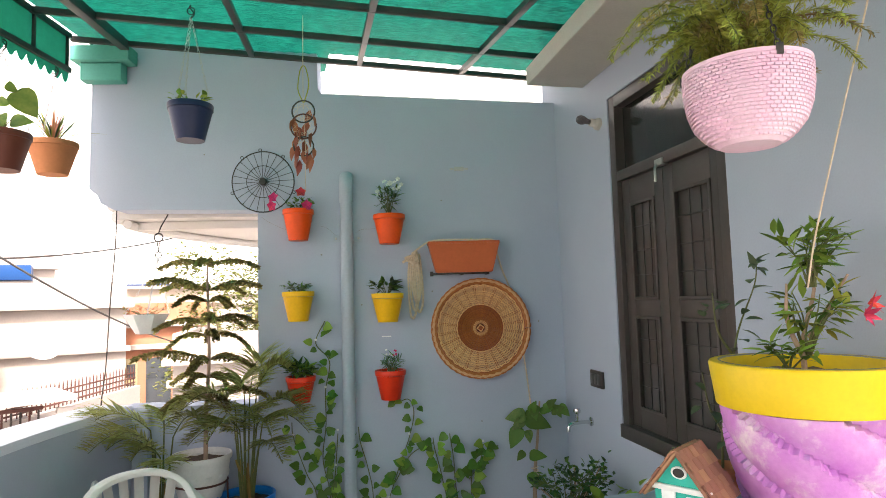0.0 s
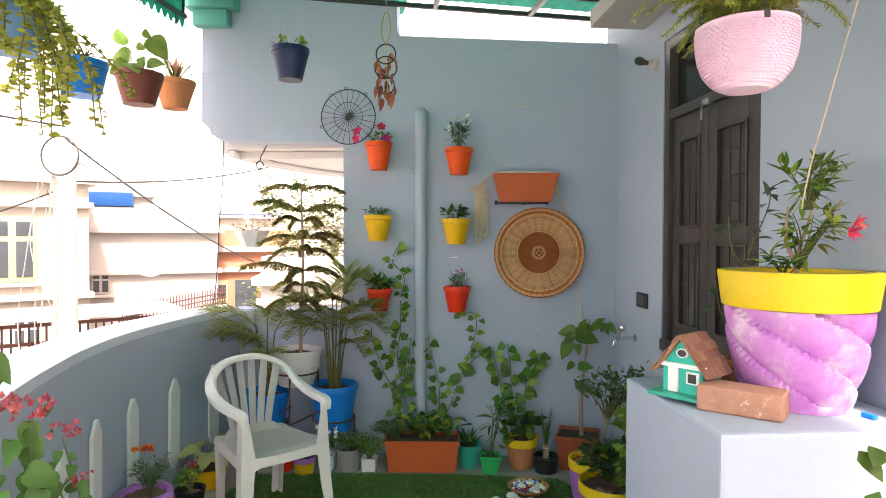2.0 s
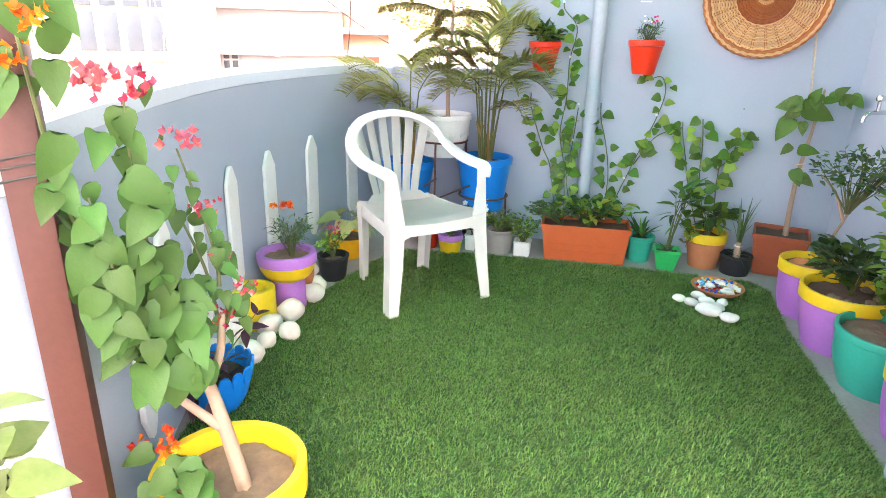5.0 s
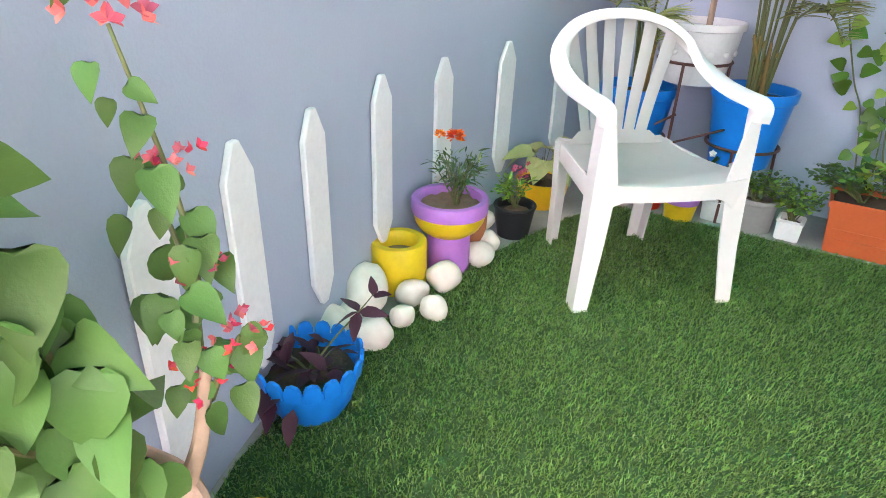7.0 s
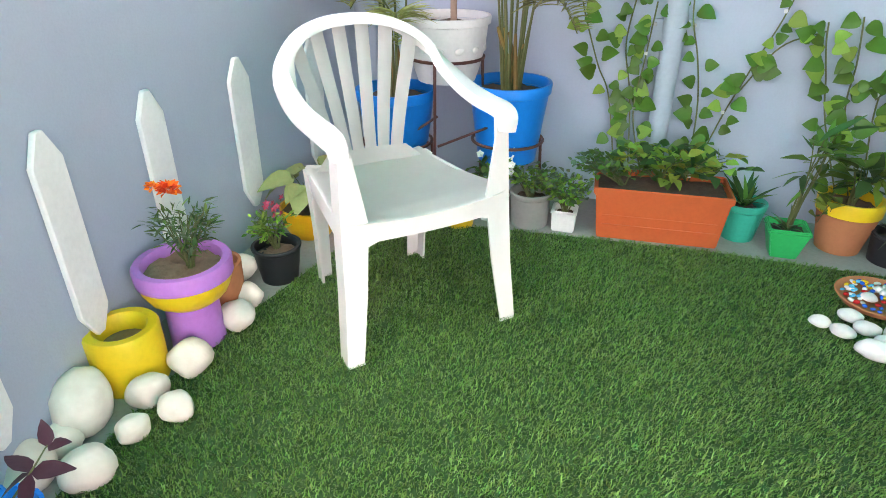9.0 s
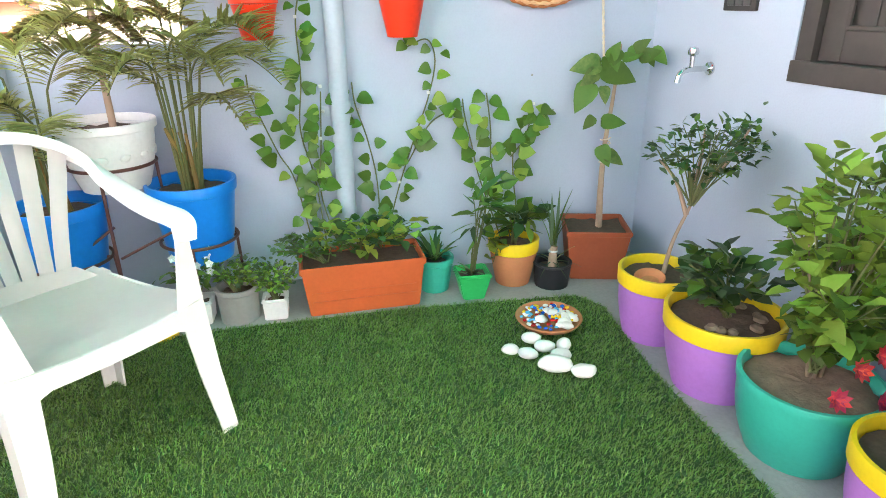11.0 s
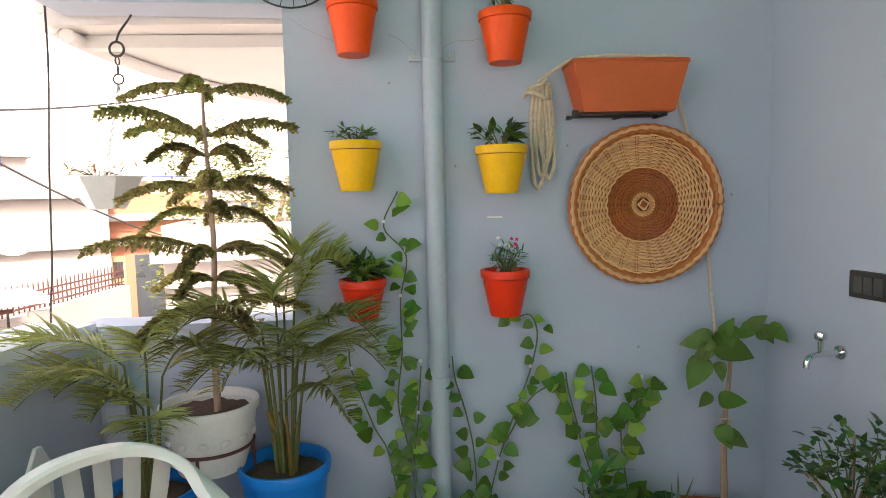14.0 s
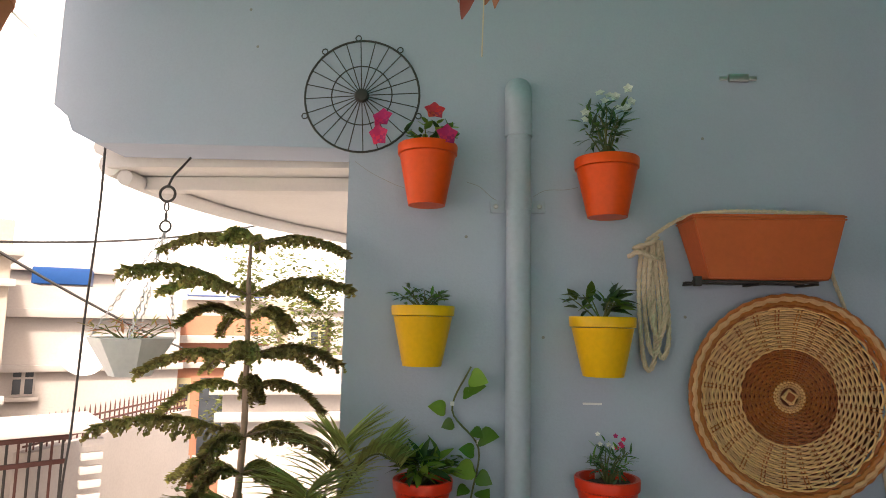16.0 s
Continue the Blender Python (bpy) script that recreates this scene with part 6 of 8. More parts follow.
# ---- grey basket hung in the opening ----
hb = thing("hanging_basket", (-1.60, 3.94, 1.42), "pale grey faceted basket of dry stems hung by chains", "hanging pot")
part("basket", lathe([(0, 0), (0.06, 0), (0.125, 0.11), (0.12, 0.112), (0.055, 0.01), (0, 0.01)], 7), WHITEPOT, hb)
bushy(hb, (0, 0, 0.14), (0.14, 0.1, 0.03), 60, 0.05, 0.008, [L_PINE, FEATHER], 12, base=(0, 0, 0.08))
def chain(parent, a, b, link=0.022, r=0.0016, mat=None, name="chain"):
    a, b = Vector(a), Vector(b)
    n = max(2, int((b - a).length / (link * 0.8)))
    bm = bmesh.new()
    d = (b - a).normalized()
    o = d.orthogonal().normalized()
    for k in range(n):
        c = a.lerp(b, (k + 0.5) / n)
        s = o if k % 2 else d.cross(o)
        pts = [c + d * math.cos(t) * link * 0.5 + s * math.sin(t) * link * 0.24 for t in [2 * math.pi * q / 8 for q in range(8)]]
        tube(pts, r, 4, bm, closed=True)
    part(name, bm, mat or STEEL, parent)
for k in range(4):
    a = 1.57 * k + 0.4
    chain(hb, (0.115 * math.cos(a), 0.115 * math.sin(a), 0.11), (0.02, 0.1, 0.44))
part("ring", tube(ring_line((0.02, 0.1, 0.46), 0.018, "y", 14), 0.0035, 6, closed=True), DARKMETAL, hb)
chain(hb, (0.02, 0.1, 0.475), (0.02, 0.1, 0.54), 0.03, 0.003, DARKMETAL)
part("ring", tube(ring_line((0.02, 0.1, 0.565), 0.025, "y", 16), 0.0045, 6, closed=True), DARKMETAL, hb)
part("hook", tube(bend([(0.02, 0.1, 0.59), (0.02, 0.13, 0.63), (0.02, 0.19, 0.68), (0.02, 0.24, 0.722)], 4), 0.004, 6), DARKMETAL, hb)

# ---- pots hung from the canopy ----
def hung_pot(name, at, rt, rb, h, mat, top, label, chains=3, hook_up=0.0, rim=0.03, cmat=None):
    p = thing(name, at, label, "hanging pot")
    round_pot(p, rt, rb, h, mat, rim=rim, lip=0.004, soil=SOIL, fill=0.02)
    for k in range(chains):
        a = 2 * math.pi * k / chains + 0.6
        chain(p, ((rt - 0.006) * math.cos(a), (rt - 0.006) * math.sin(a), h - 0.004), (0, 0, top - 0.06), 0.02, 0.0014, cmat)
    part("hook", tube(bend([(0, 0, top - 0.065), (0.016, 0, top - 0.045), (0, 0, top - 0.022), (-0.008, 0, top - 0.012), (0, 0, top)], 5), 0.0035, 6), DARKMETAL, p)
    part("hook_ring", tube(ring_line((0, 0, top - 0.03), 0.018, "y", 16), 0.003, 6, closed=True), DARKMETAL, p)
    return p


def canopy_under(x, y):
    return 3.05 - 0.062 * x + 0.135 * (y - 4.06) + 0.025
def bar_at(y):
    v = (4.06 - 2.85 * math.sin(TURN_R) - y) / math.cos(TURN_R) + 0.17
    return val_point(v - 0.05, 0)[:2]
def bar_top(y):
    v = (4.06 - 2.85 * math.sin(TURN_R) - y) / math.cos(TURN_R) + 0.17
    return val_point(v - 0.05, 0.229).z
p = hung_pot("hanging_pot", (-1.12, 3.25, 2.362), 0.104, 0.065, 0.175, NAVY, canopy_under(-1.12, 3.25) - 2.362, "navy blue ribbed hanging pot with a few leaves")
bushy(p, (0, 0, 0.20), (0.10, 0.08, 0.03), 22, 0.05, 0.02, [L_YELLOW, L_BRIGHT], 6, base=(0, 0, 0.155))
p = hung_pot("hanging_pot", (*bar_at(3.62), 2.285), 0.12, 0.072, 0.175, CLAY, bar_top(3.62) - 2.285, "terracotta hanging pot with a spiky spider plant")
spiky(p, (0, 0, 0.155), 44, 0.22, 0.012, [L_DARK, L_GREY, L_YELLOW, FEATHER], 0.6, droop=0.3, up=1.0)
spiky(p, (0, 0, 0.16), 16, 0.30, 0.007, [L_GREY, L_YELLOW], 0.9, droop=1.0, up=0.6)
p = hung_pot("hanging_pot", (*bar_at(3.085), 2.196), 0.122, 0.08, 0.17, BROWNPOT, bar_top(3.085) - 2.196, "dark brown hanging pot with broad variegated leaves")
PEPER = leaf_mesh("round_leaf", leaf_material("variegated_round_leaf", (0.09, 0.19, 0.03), (0.36, 0.42, 0.10)), 0.095, 0.09, 0.12, 0.25, heart=True)
leaf_set(p, PEPER, [face_leaf(q, w, (0.5 + rnd(-0.5, 0.5), -0.8, rnd(-0.2, 0.6)), sc) for q, w, sc in (((-0.10, 0, 0.33), (-0.1, 0, 1), 0.95), ((0.06, 0.02, 0.36), (0.5, 0.1, -0.7), 1.35), ((-0.02, -0.05, 0.25), (-0.8, -0.1, -0.1), 1.1), ((-0.03, -0.06, 0.20), (-0.7, -0.3, -0.5), 1.1), ((0.0, -0.08, 0.20), (0.5, -0.4, -0.3), 1.15), ((0.05, 0.0, 0.22), (0.9, 0.0, 0.1), 0.9), ((0.0, 0.02, 0.3), (-0.2, 0, 0.9), 0.55), ((0.04, 0, 0.36), (0.0, 0, 1), 0.55), ((0.03, -0.04, 0.24), (0.3, -0.3, -0.5), 0.6))])
twig_tree(p, (0, 0, 0.15), [[(0, 0, 0), (0.02 * math.cos(k), 0.02 * math.sin(k), 0.05), (0.04 * math.cos(k), 0.04 * math.sin(k), 0.09)] for k in range(8)], 0.003, STEM, "stem")
p = hung_pot("hanging_pot", (*bar_at(2.48), 2.105), 0.108, 0.077, 0.15, BLUE, bar_top(2.48) - 2.105, "blue hanging pot with fine feathery herb")
bushy(p, (0, 0, 0.2), (0.10, 0.1, 0.07), 330, 0.03, 0.004, [L_DARK, L_GREY], 24, base=(0, 0, 0.13))
p = hung_pot("hanging_pot", (*bar_at(1.985), 2.147), 0.122, 0.085, 0.15, paint("sky_blue_plastic", (0.16, 0.34, 0.62), 0.4), bar_top(1.985) - 2.147, "light blue woven hanging pot overflowing with trailing succulent")
bushy(p, (0.0, 0, 0.16), (0.16, 0.16, 0.06), 260, 0.03, 0.026, [L_YELLOW, L_BRIGHT, L_YELLOW], 24, base=(0, 0, 0.13))
bl, bs = bmesh.new(), bmesh.new()
for k in range(24):
    a = rnd(-1.6, 2.2)
    r0 = Vector((0.12 * math.cos(a), 0.12 * math.sin(a), 0.15))
    out = Vector((math.cos(a), math.sin(a), 0)) * rnd(0.03, 0.26)
    ln = bend([Vector((r0.x * 0.4, r0.y * 0.4, 0.15)), r0 + Vector((0, 0, 0.03)), r0 + out + Vector((0, 0, -0.12)), r0 + out * 1.2 + Vector((rnd(-0.03, 0.03), rnd(-0.03, 0.03), -rnd(0.15, 0.42)))], 8)
    tube(ln, 0.003, 5, bs)
    for q in ln[3:]:
        for j in range(3):
            leaf_faces(bl, aim(q, some_way(0.1), rnd(-1, 1), rnd(0.7, 1.2)), 0.03, 0.026, 0.2, 0.2, cuts=3)
part("trailing_stem", bs, STEM, p)["kind"] = "stuff"
me = bpy.data.meshes.new("trailing_foliage")
bl.to_mesh(me)
bl.free()
me.materials.append(L_YELLOW)
part("trailing_foliage", me, None, p)["kind"] = "stuff"

# pink woven pot with asparagus fern
pk = thing("pink_hanging_pot", Matrix.Translation((0.600, 1.48, 1.866)) @ Matrix.Scale(0.9, 4), "pink basket-weave hanging bowl with an asparagus fern", "hanging pot")
prof = [(0.0, 0.0), (0.062, 0.0), (0.066, 0.004), (0.09, 0.022), (0.112, 0.05), (0.124, 0.085), (0.130, 0.125), (0.131, 0.165), (0.130, 0.172), (0.125, 0.172), (0.122, 0.16), (0.0, 0.14)]
part("bowl", lathe(prof, 60), PINK, pk)
bmj = bmesh.new()
for j in range(21):
    z = 0.010 + j * 0.0076
    r = np.interp(z, [0, 0.004, 0.022, 0.05, 0.085, 0.125, 0.17], [0.064, 0.066, 0.09, 0.112, 0.124, 0.130, 0.131])
    n = 52
    for k in range(n):
        a = 2 * math.pi * (k + 0.5 * (j % 2)) / n
        r2 = r + 0.0012
        m = pose(0, 0, 0, 0, 0, math.degrees(a)) @ pose(r2, 0, z, 0, 0, 90)
        box((-0.0066 * r / 0.13, -0.0028, -0.0026), (0.0066 * r / 0.13, 0.0028, 0.0026), 0, bmj, m=m)
ob = part("woven_surface", bmj, PINK, pk, "raised pink weave", smooth=False)
ob["kind"] = "stuff"
part("rim", lathe([(0.124, 0.168), (0.133, 0.168), (0.134, 0.176), (0.124, 0.177), (0.124, 0.168)], 60), PINK, pk)
for k in range(3):
    a = 2.094 * k - 1.6
    part("hanger_tab", box((-0.007, -0.002, -0.012), (0.007, 0.003, 0.012), 0.001), DARKMETAL, pk, m=Matrix.Rotation(a, 4, "Z") @ pose(0.136, 0, 0.170, 0, 0, 90))
    chain(pk, (0.13 * math.cos(a), 0.13 * math.sin(a), 0.176), (0.0, 0.0, 0.60), 0.022, 0.0016, DARKMETAL)
part("hook", tube(bend([(0, 0, 0.6), (0.015, 0, 0.63), (0, 0, 0.66), (0, 0, 0.875)], 4), 0.003, 6), DARKMETAL, pk)
soil_disc(pk, 0.12, 0.16)
def fern(parent, base, fronds, mats, reach, name="fern_frond"):
    """Upright and arching plumes, each a thin stem bristling with short needles all round."""
    for k in range(fronds):
        a = 2 * math.pi * k / fronds * 7 + rnd(-0.4, 0.4)
        L = reach * rnd(0.45, 1.0)
        out = rnd(0.15, 1.0)
        d = Vector((math.cos(a), math.sin(a), 0))
        b0 = Vector(base) + d * rnd(0.0, 0.07)
        ln = bend([b0, b0 + d * L * 0.25 * out + Vector((0, 0, L * 0.42)), b0 + d * L * 0.62 * out + Vector((rnd(-0.02, 0.02), rnd(-0.02, 0.02), L * (0.78 - 0.38 * out))), b0 + d * L * 1.0 * out + Vector((0, 0, L * (1.0 - rnd(0.7, 1.15) * out)))], 6)
        f = part(name, tube(ln, 0.0014, 4), STEM, parent)
        bl = bmesh.new()
        for i in range(3, len(ln)):
            ax = (ln[i] - ln[i - 1]).normalized()
            for q in range(14):
                c = ln[i - 1].lerp(ln[i], q / 14)
                leaf_faces(bl, aim(c, some_way(0.0) + ax * 0.75, rnd(-1, 1)), 0.030 * (1.15 - 0.6 * i / len(ln)) * rnd(0.7, 1.2), 0.0036, 0.3, 0.1, cuts=2)
        me = bpy.data.meshes.new("fern_needles")
        bl.to_mesh(me)
        bl.free()
        me.materials.append(random.choice(mats))
        part("fern_needles", me, None, f)
FERN = leaf_material("fern_needle", (0.33, 0.38, 0.07), (0.42, 0.42, 0.10), light=0.4)
FERNDRY = leaf_material("fern_needle_dry", (0.34, 0.25, 0.09), (0.24, 0.24, 0.07), light=0.4)
fern(pk, (0, 0, 0.155), 84, [FERN, FERN, FERN, FERNDRY], 0.33)

# string from the slab to the big pot
tagged(part("white_string", tube(bend([(1.02, 1.45, 2.70), (0.96, 1.6, 2.2), (0.90, 1.72, 1.75), (0.885, 1.76, 1.58)], 8), 0.0022, 6), ROPE), "thin cream string tied to the potted plant", "string")

# dream catcher
dc = thing("dream_catcher", (-0.592, 3.30, 2.11), "ringed dream catcher with rust-brown feathers", "ornament")
part("cord", tube([(0, 0, 0.42), (0, 0, 0.60), (0.002, 0, canopy_under(-0.59, 3.3) - 2.11)], 0.002, 5), ROPE, dc)
part("cord_loop", tube(bend([(0, 0, 0.45), (-0.025, 0, 0.52), (-0.012, 0, 0.62), (0.012, 0, 0.63), (0.028, 0, 0.54), (0.004, 0, 0.45)], 5), 0.003, 5), leaf_material("yellow_cord", (0.35, 0.33, 0.05), (0.2, 0.28, 0.05)), dc)
for z, r in ((0.405, 0.055), (0.33, 0.062), (0.23, 0.048)):
    part("hoop", tube(ring_line((0, 0, z), r, "y", 28), 0.004, 6, closed=True), DARKMETAL if r < 0.06 else RUSTPAINT, dc)
    bm = bmesh.new()
    for k in range(9):
        a, b = 2 * math.pi * k / 9, 2 * math.pi * (k + 3) / 9
        tube([(r * math.cos(a), 0, z + r * math.sin(a)), (r * math.cos(b), 0, z + r * math.sin(b))], 0.0008, 4, bm)
    part("web", bm, ROPE, dc)
part("strand", tube([(0, 0, 0.40), (0.01, 0, 0.2), (0.005, 0, 0.0)], 0.0015, 5), ROPE, dc)
for k in range(34):
    bm = bmesh.new()
    leaf_faces(bm, Matrix(), 0.07, 0.03, 0.15, 0.2, cuts=4)
    me = bpy.data.meshes.new("feather")
    bm.to_mesh(me)
    bm.free()
    me.materials.append(FEATHER)
    part("feather", me, None, dc, m=aim((rnd(-0.05, 0.05), rnd(-0.012, 0.012), 0.42 - 0.0078 * k), (rnd(-0.5, 0.5), rnd(-0.4, 0.4), -1), rnd(-1, 1), rnd(0.7, 1.2)))

# ---- on the plastered block ----
big = thing("big_painted_pot", (0.918, 1.845, 0.982), "large swirled lilac pot with worn paint and a yellow rim", "plant pot")
def swirl(a, i):
    f = ((5 * a + i * 0.49) / (2 * math.pi)) % 1.0
    return 1.025 - 0.14 * (1 - f) ** 4 - 0.015 * f
prof = [(0, 0), (0.15, 0.0), (0.152, 0.012)] + [(0.152 + 0.052 * math.sin(math.pi / 2 * f) , 0.014 + 0.285 * f) for f in [k / 28 for k in range(29)]]
part("pot_body", lathe(prof, 180, wave=lambda a, i: swirl(a, i) if i > 3 else 1), LILACWORN, big)
part("rim", lathe([(0.205, 0.30), (0.214, 0.302), (0.228, 0.405), (0.224, 0.412), (0.2, 0.412), (0.192, 0.40), (0.186, 0.31), (0.205, 0.30)], 64), YELLOW, big)
part("cement_lining", lathe([(0.0, 0.36), (0.189, 0.362), (0.1995, 0.4135), (0.204, 0.4135)], 48), CEMENT, big)
soil_disc(big, 0.187, 0.375, DRYSOIL)
lines = [[(0, 0, 0), (0.01, 0.01, 0.10), (0.04, 0.0, 0.22), (0.05, 0.01, 0.32)], [(0.02, 0, 0.1), (0.07, 0.0, 0.17), (0.12, -0.02, 0.26)], [(0.0, 0, 0.05), (-0.03, 0.01, 0.14), (-0.02, 0.02, 0.24)]]
twig_tree(big, (0, 0, 0.37), lines, 0.007, BARKPALE)
bushy(big, (0.035, 0.0, 0.715), (0.10, 0.085, 0.06), 120, 0.058, 0.016, [L_BRIGHT, L_GREEN, L_BRIGHT], 14, base=(0.03, 0, 0.60), up=0.6)
bushy(big, (0.045, 0.0, 0.56), (0.09, 0.08, 0.09), 80, 0.055, 0.018, [L_YELLOW, L_BRIGHT, L_GREEN], 12, base=(0.01, 0, 0.42))
bushy(big, (-0.03, 0.02, 0.43), (0.09, 0.07, 0.05), 40, 0.055, 0.018, [L_BRIGHT, L_GREEN], 8, base=(-0.03, 0.02, 0.38))
flowers(big, [((0.10, -0.09, 0.53), (0.2, -1, 0.0)), ((0.12, -0.08, 0.555), (0.6, -0.8, 0.2))], 6, 0.04, 0.015, [F_RED], "red_bloom", 0.9)

def bird_house(at):
    t = thing("bird_house", at, "small teal and white bird house with a brown tiled roof", "bird house")
    HT = paint("teal_house_paint", (0.03, 0.50, 0.40), 0.5)
    RT = material("roof_tile_paint", (0.32, 0.15, 0.09), 0.7, second=(0.22, 0.1, 0.06), scale=20, bump=0.4, vary=0.25)
    bm = bmesh.new()
    out = [(-0.05, 0.012), (0.05, 0.012), (0.05, 0.10), (0.0, 0.185), (-0.05, 0.10)]
    a = [bm.verts.new((x, -0.045, z)) for x, z in out]
    b = [bm.verts.new((x, 0.055, z)) for x, z in out]
    bm.faces.new(a)
    bm.faces.new(b[::-1])
    for i in range(5):
        bm.faces.new((a[i], b[i], b[(i + 1) % 5], a[(i + 1) % 5]))
    part("house_body", bm, HT, t, smooth=False)
    part("base_board", box((-0.075, -0.08, 0.0), (0.075, 0.075, 0.012), 0.003), TEAL, t)
    part("band", box((-0.062, -0.054, 0.092), (0.062, -0.0455, 0.106), 0.002), WHITEPAINT, t, "white cross board")
    part("door_board", box((-0.035, -0.052, 0.014), (-0.008, -0.0455, 0.092), 0.002), WHITEPAINT, t, "white planked door")
    part("window_board", box((0.012, -0.052, 0.045), (0.044, -0.0455, 0.084), 0.002), WHITEPAINT, t)
    part("window_pane", box((0.018, -0.054, 0.051), (0.038, -0.0525, 0.078)), DARKMETAL, t)
    part("entry_ring", tube(ring_line((0, -0.047, 0.138), 0.013, "y", 20), 0.003, 6, closed=True), WHITEPAINT, t)
    part("entry_hole", lathe([(0, 0), (0.011, 0), (0.011, 0.004), (0, 0.004)], 18), DARKMETAL, t, m=pose(0, -0.046, 0.138, 90, 0, 0))
    for s in (-1, 1):
        L = math.hypot(0.07, 0.119)
        m = Matrix.Translation((0, 0, 0.195)) @ Matrix.Rotation(s * math.atan2(0.119, 0.07), 4, "Y")
        r = part("roof", box((0 if s > 0 else -L, -0.062, -0.006), (L if s > 0 else 0, 0.068, 0.0), 0.001), RT, t, m=m)
        for i in range(5):
            for j in range(5):
                x = s * (0.002 + L * i / 5)
                y = -0.062 + 0.026 * j + (0.008 if i % 2 else 0) - 0.003
                lo, hi = sorted((x, x + s * L / 5 * 1.08))
                part("roof_tile", box((lo, y, 0.0005 + 0.001 * (i % 2)), (hi, y + 0.0245, 0.006), 0.001, seg=1), RT, r)
    return t
bird_house(pose(0.607, 1.868, 0.994, 0, 0, -47) @ Matrix.Diagonal((1.3, 1.2, 1.0, 1.0)))
tagged(part("round_plate", lathe([(0, 0), (0.085, 0), (0.09, 0.004), (0.088, 0.01), (0, 0.011)], 32), paint("pale_green_plastic", (0.42, 0.52, 0.40), 0.5), m=pose(0.60, 1.93, 0.9815)), "pale green round plastic lid under the bird house", "lid")
ob = part("loose_brick", box((-0.115, -0.055, 0.0), (0.115, 0.055, 0.075), 0.008, seg=3), BRICK, None, m=pose(0.705, 1.72, 0.981, 0, 0, -35))
for v in ob.data.vertices:
    v.co += Vector((noise.noise(v.co * 30), noise.noise(v.co * 30 + Vector((5, 0, 0))), noise.noise(v.co * 30 + Vector((0, 7, 0))))) * 0.003
tagged(ob, "loose worn red brick on the plastered block", "brick")
tagged(part("blue_peg", box((-0.008, -0.02, 0), (0.008, 0.02, 0.014), 0.003), BLUE, None, m=pose(1.04, 1.68, 0.981, 0, 0, 20)), "small blue plastic peg on the block", "peg")
p = thing("small_yellow_pot", (0.72, 2.09, 0.982), "small yellow pot with a dense mossy bush", "plant pot")
round_pot(p, 0.05, 0.04, 0.075, YELLOW, rim=0.015, soil=SOIL, lip=0.002)
bushy(p, (0, 0, 0.11), (0.06, 0.06, 0.045), 420, 0.012, 0.006, [L_GREEN, L_BRIGHT], 24, base=(0, 0, 0.06))
p = thing("climbing_shrub", (0.83, 2.13, 0.982), "slender climbing shrub in a small clay pot by the door", "potted plant")
round_pot(p, 0.055, 0.042, 0.08, CLAY, rim=0.02, soil=SOIL, lip=0.003)
twig_tree(p, (0, 0, 0.06), [[(0, 0, 0), (0.0, -0.02, 0.15), (0.03, -0.03, 0.3), (0.06, -0.03, 0.42), (0.10, -0.06, 0.55), (0.10, -0.08, 0.62)], [(0.0, -0.01, 0.12), (-0.05, -0.04, 0.2), (-0.07, -0.05, 0.3)], [(0.04, -0.03, 0.34), (-0.02, -0.06, 0.42), (-0.04, -0.08, 0.53)]], 0.004, STEM, "stem")
bl = [((rnd(-0.10, 0.02), rnd(-0.1, 0), 0.06 + 0.03 * k), (rnd(-1, 0.6), rnd(-1, 0), rnd(-0.5, 0.5))) for k in range(12)] + [((0.0 + 0.01 * k, -0.05, 0.3 + 0.03 * k), (rnd(-1, 1), rnd(-1, 0), rnd(-0.4, 0.6))) for k in range(11)] + [((-0.04 + rnd(-0.03, 0.03), -0.08, 0.55 + rnd(-0.03, 0.04)), (rnd(-1, 1), rnd(-1, 0), rnd(-0.3, 0.8))) for k in range(6)] + [((0.10 + rnd(-0.02, 0.02), -0.08, 0.64 + rnd(-0.02, 0.05)), (rnd(-1, 1), rnd(-1, 0), rnd(-0.3, 0.8))) for k in range(7)]
SHRUB = leaf_mesh("shrub_leaf", L_GREY, 0.05, 0.032, 0.2, 0.25)
leaf_set(p, SHRUB, [aim(a, w, rnd(-0.4, 0.4), rnd(0.7, 1.2)) for a, w in bl])

# shrub on the floor before the block
p = thing("floor_shrub", (1.0, 1.20, 0.0), "broad-leaved green shrub growing before the plastered block", "potted plant")
round_pot(p, 0.13, 0.1, 0.25, CLAY, rim=0.04, soil=SOIL)
twig_tree(p, (0, 0, 0.2), [[(0, 0, 0), (-0.05, 0, 0.35), (-0.12, -0.01, 0.62), (-0.2, 0, 0.74)], [(0, 0, 0.1), (0.0, 0.0, 0.5), (-0.02, 0, 0.85)], [(-0.05, 0, 0.4), (-0.2, 0, 0.6), (-0.34, 0.0, 0.70)]], 0.006, STEM, "stem")
SHR2 = leaf_mesh("broad_leaf", L_GREEN, 0.075, 0.048, 0.2, 0.3)
leaf_set(p, SHR2, [aim((rnd(-0.26, 0.0), rnd(-0.06, 0.06), rnd(0.78, 1.1)), (rnd(-1, 0.4), rnd(-1, 0.2), rnd(-0.7, 0.4)), rnd(-0.5, 0.5), rnd(0.7, 1.2)) for _ in range(34)] + [aim((-0.34, 0, 0.9), (-0.8, -0.4, -0.2), 0.2, 0.9), aim((-0.31, 0, 0.88), (-0.5, -0.4, -0.6), 0.2, 0.9)])

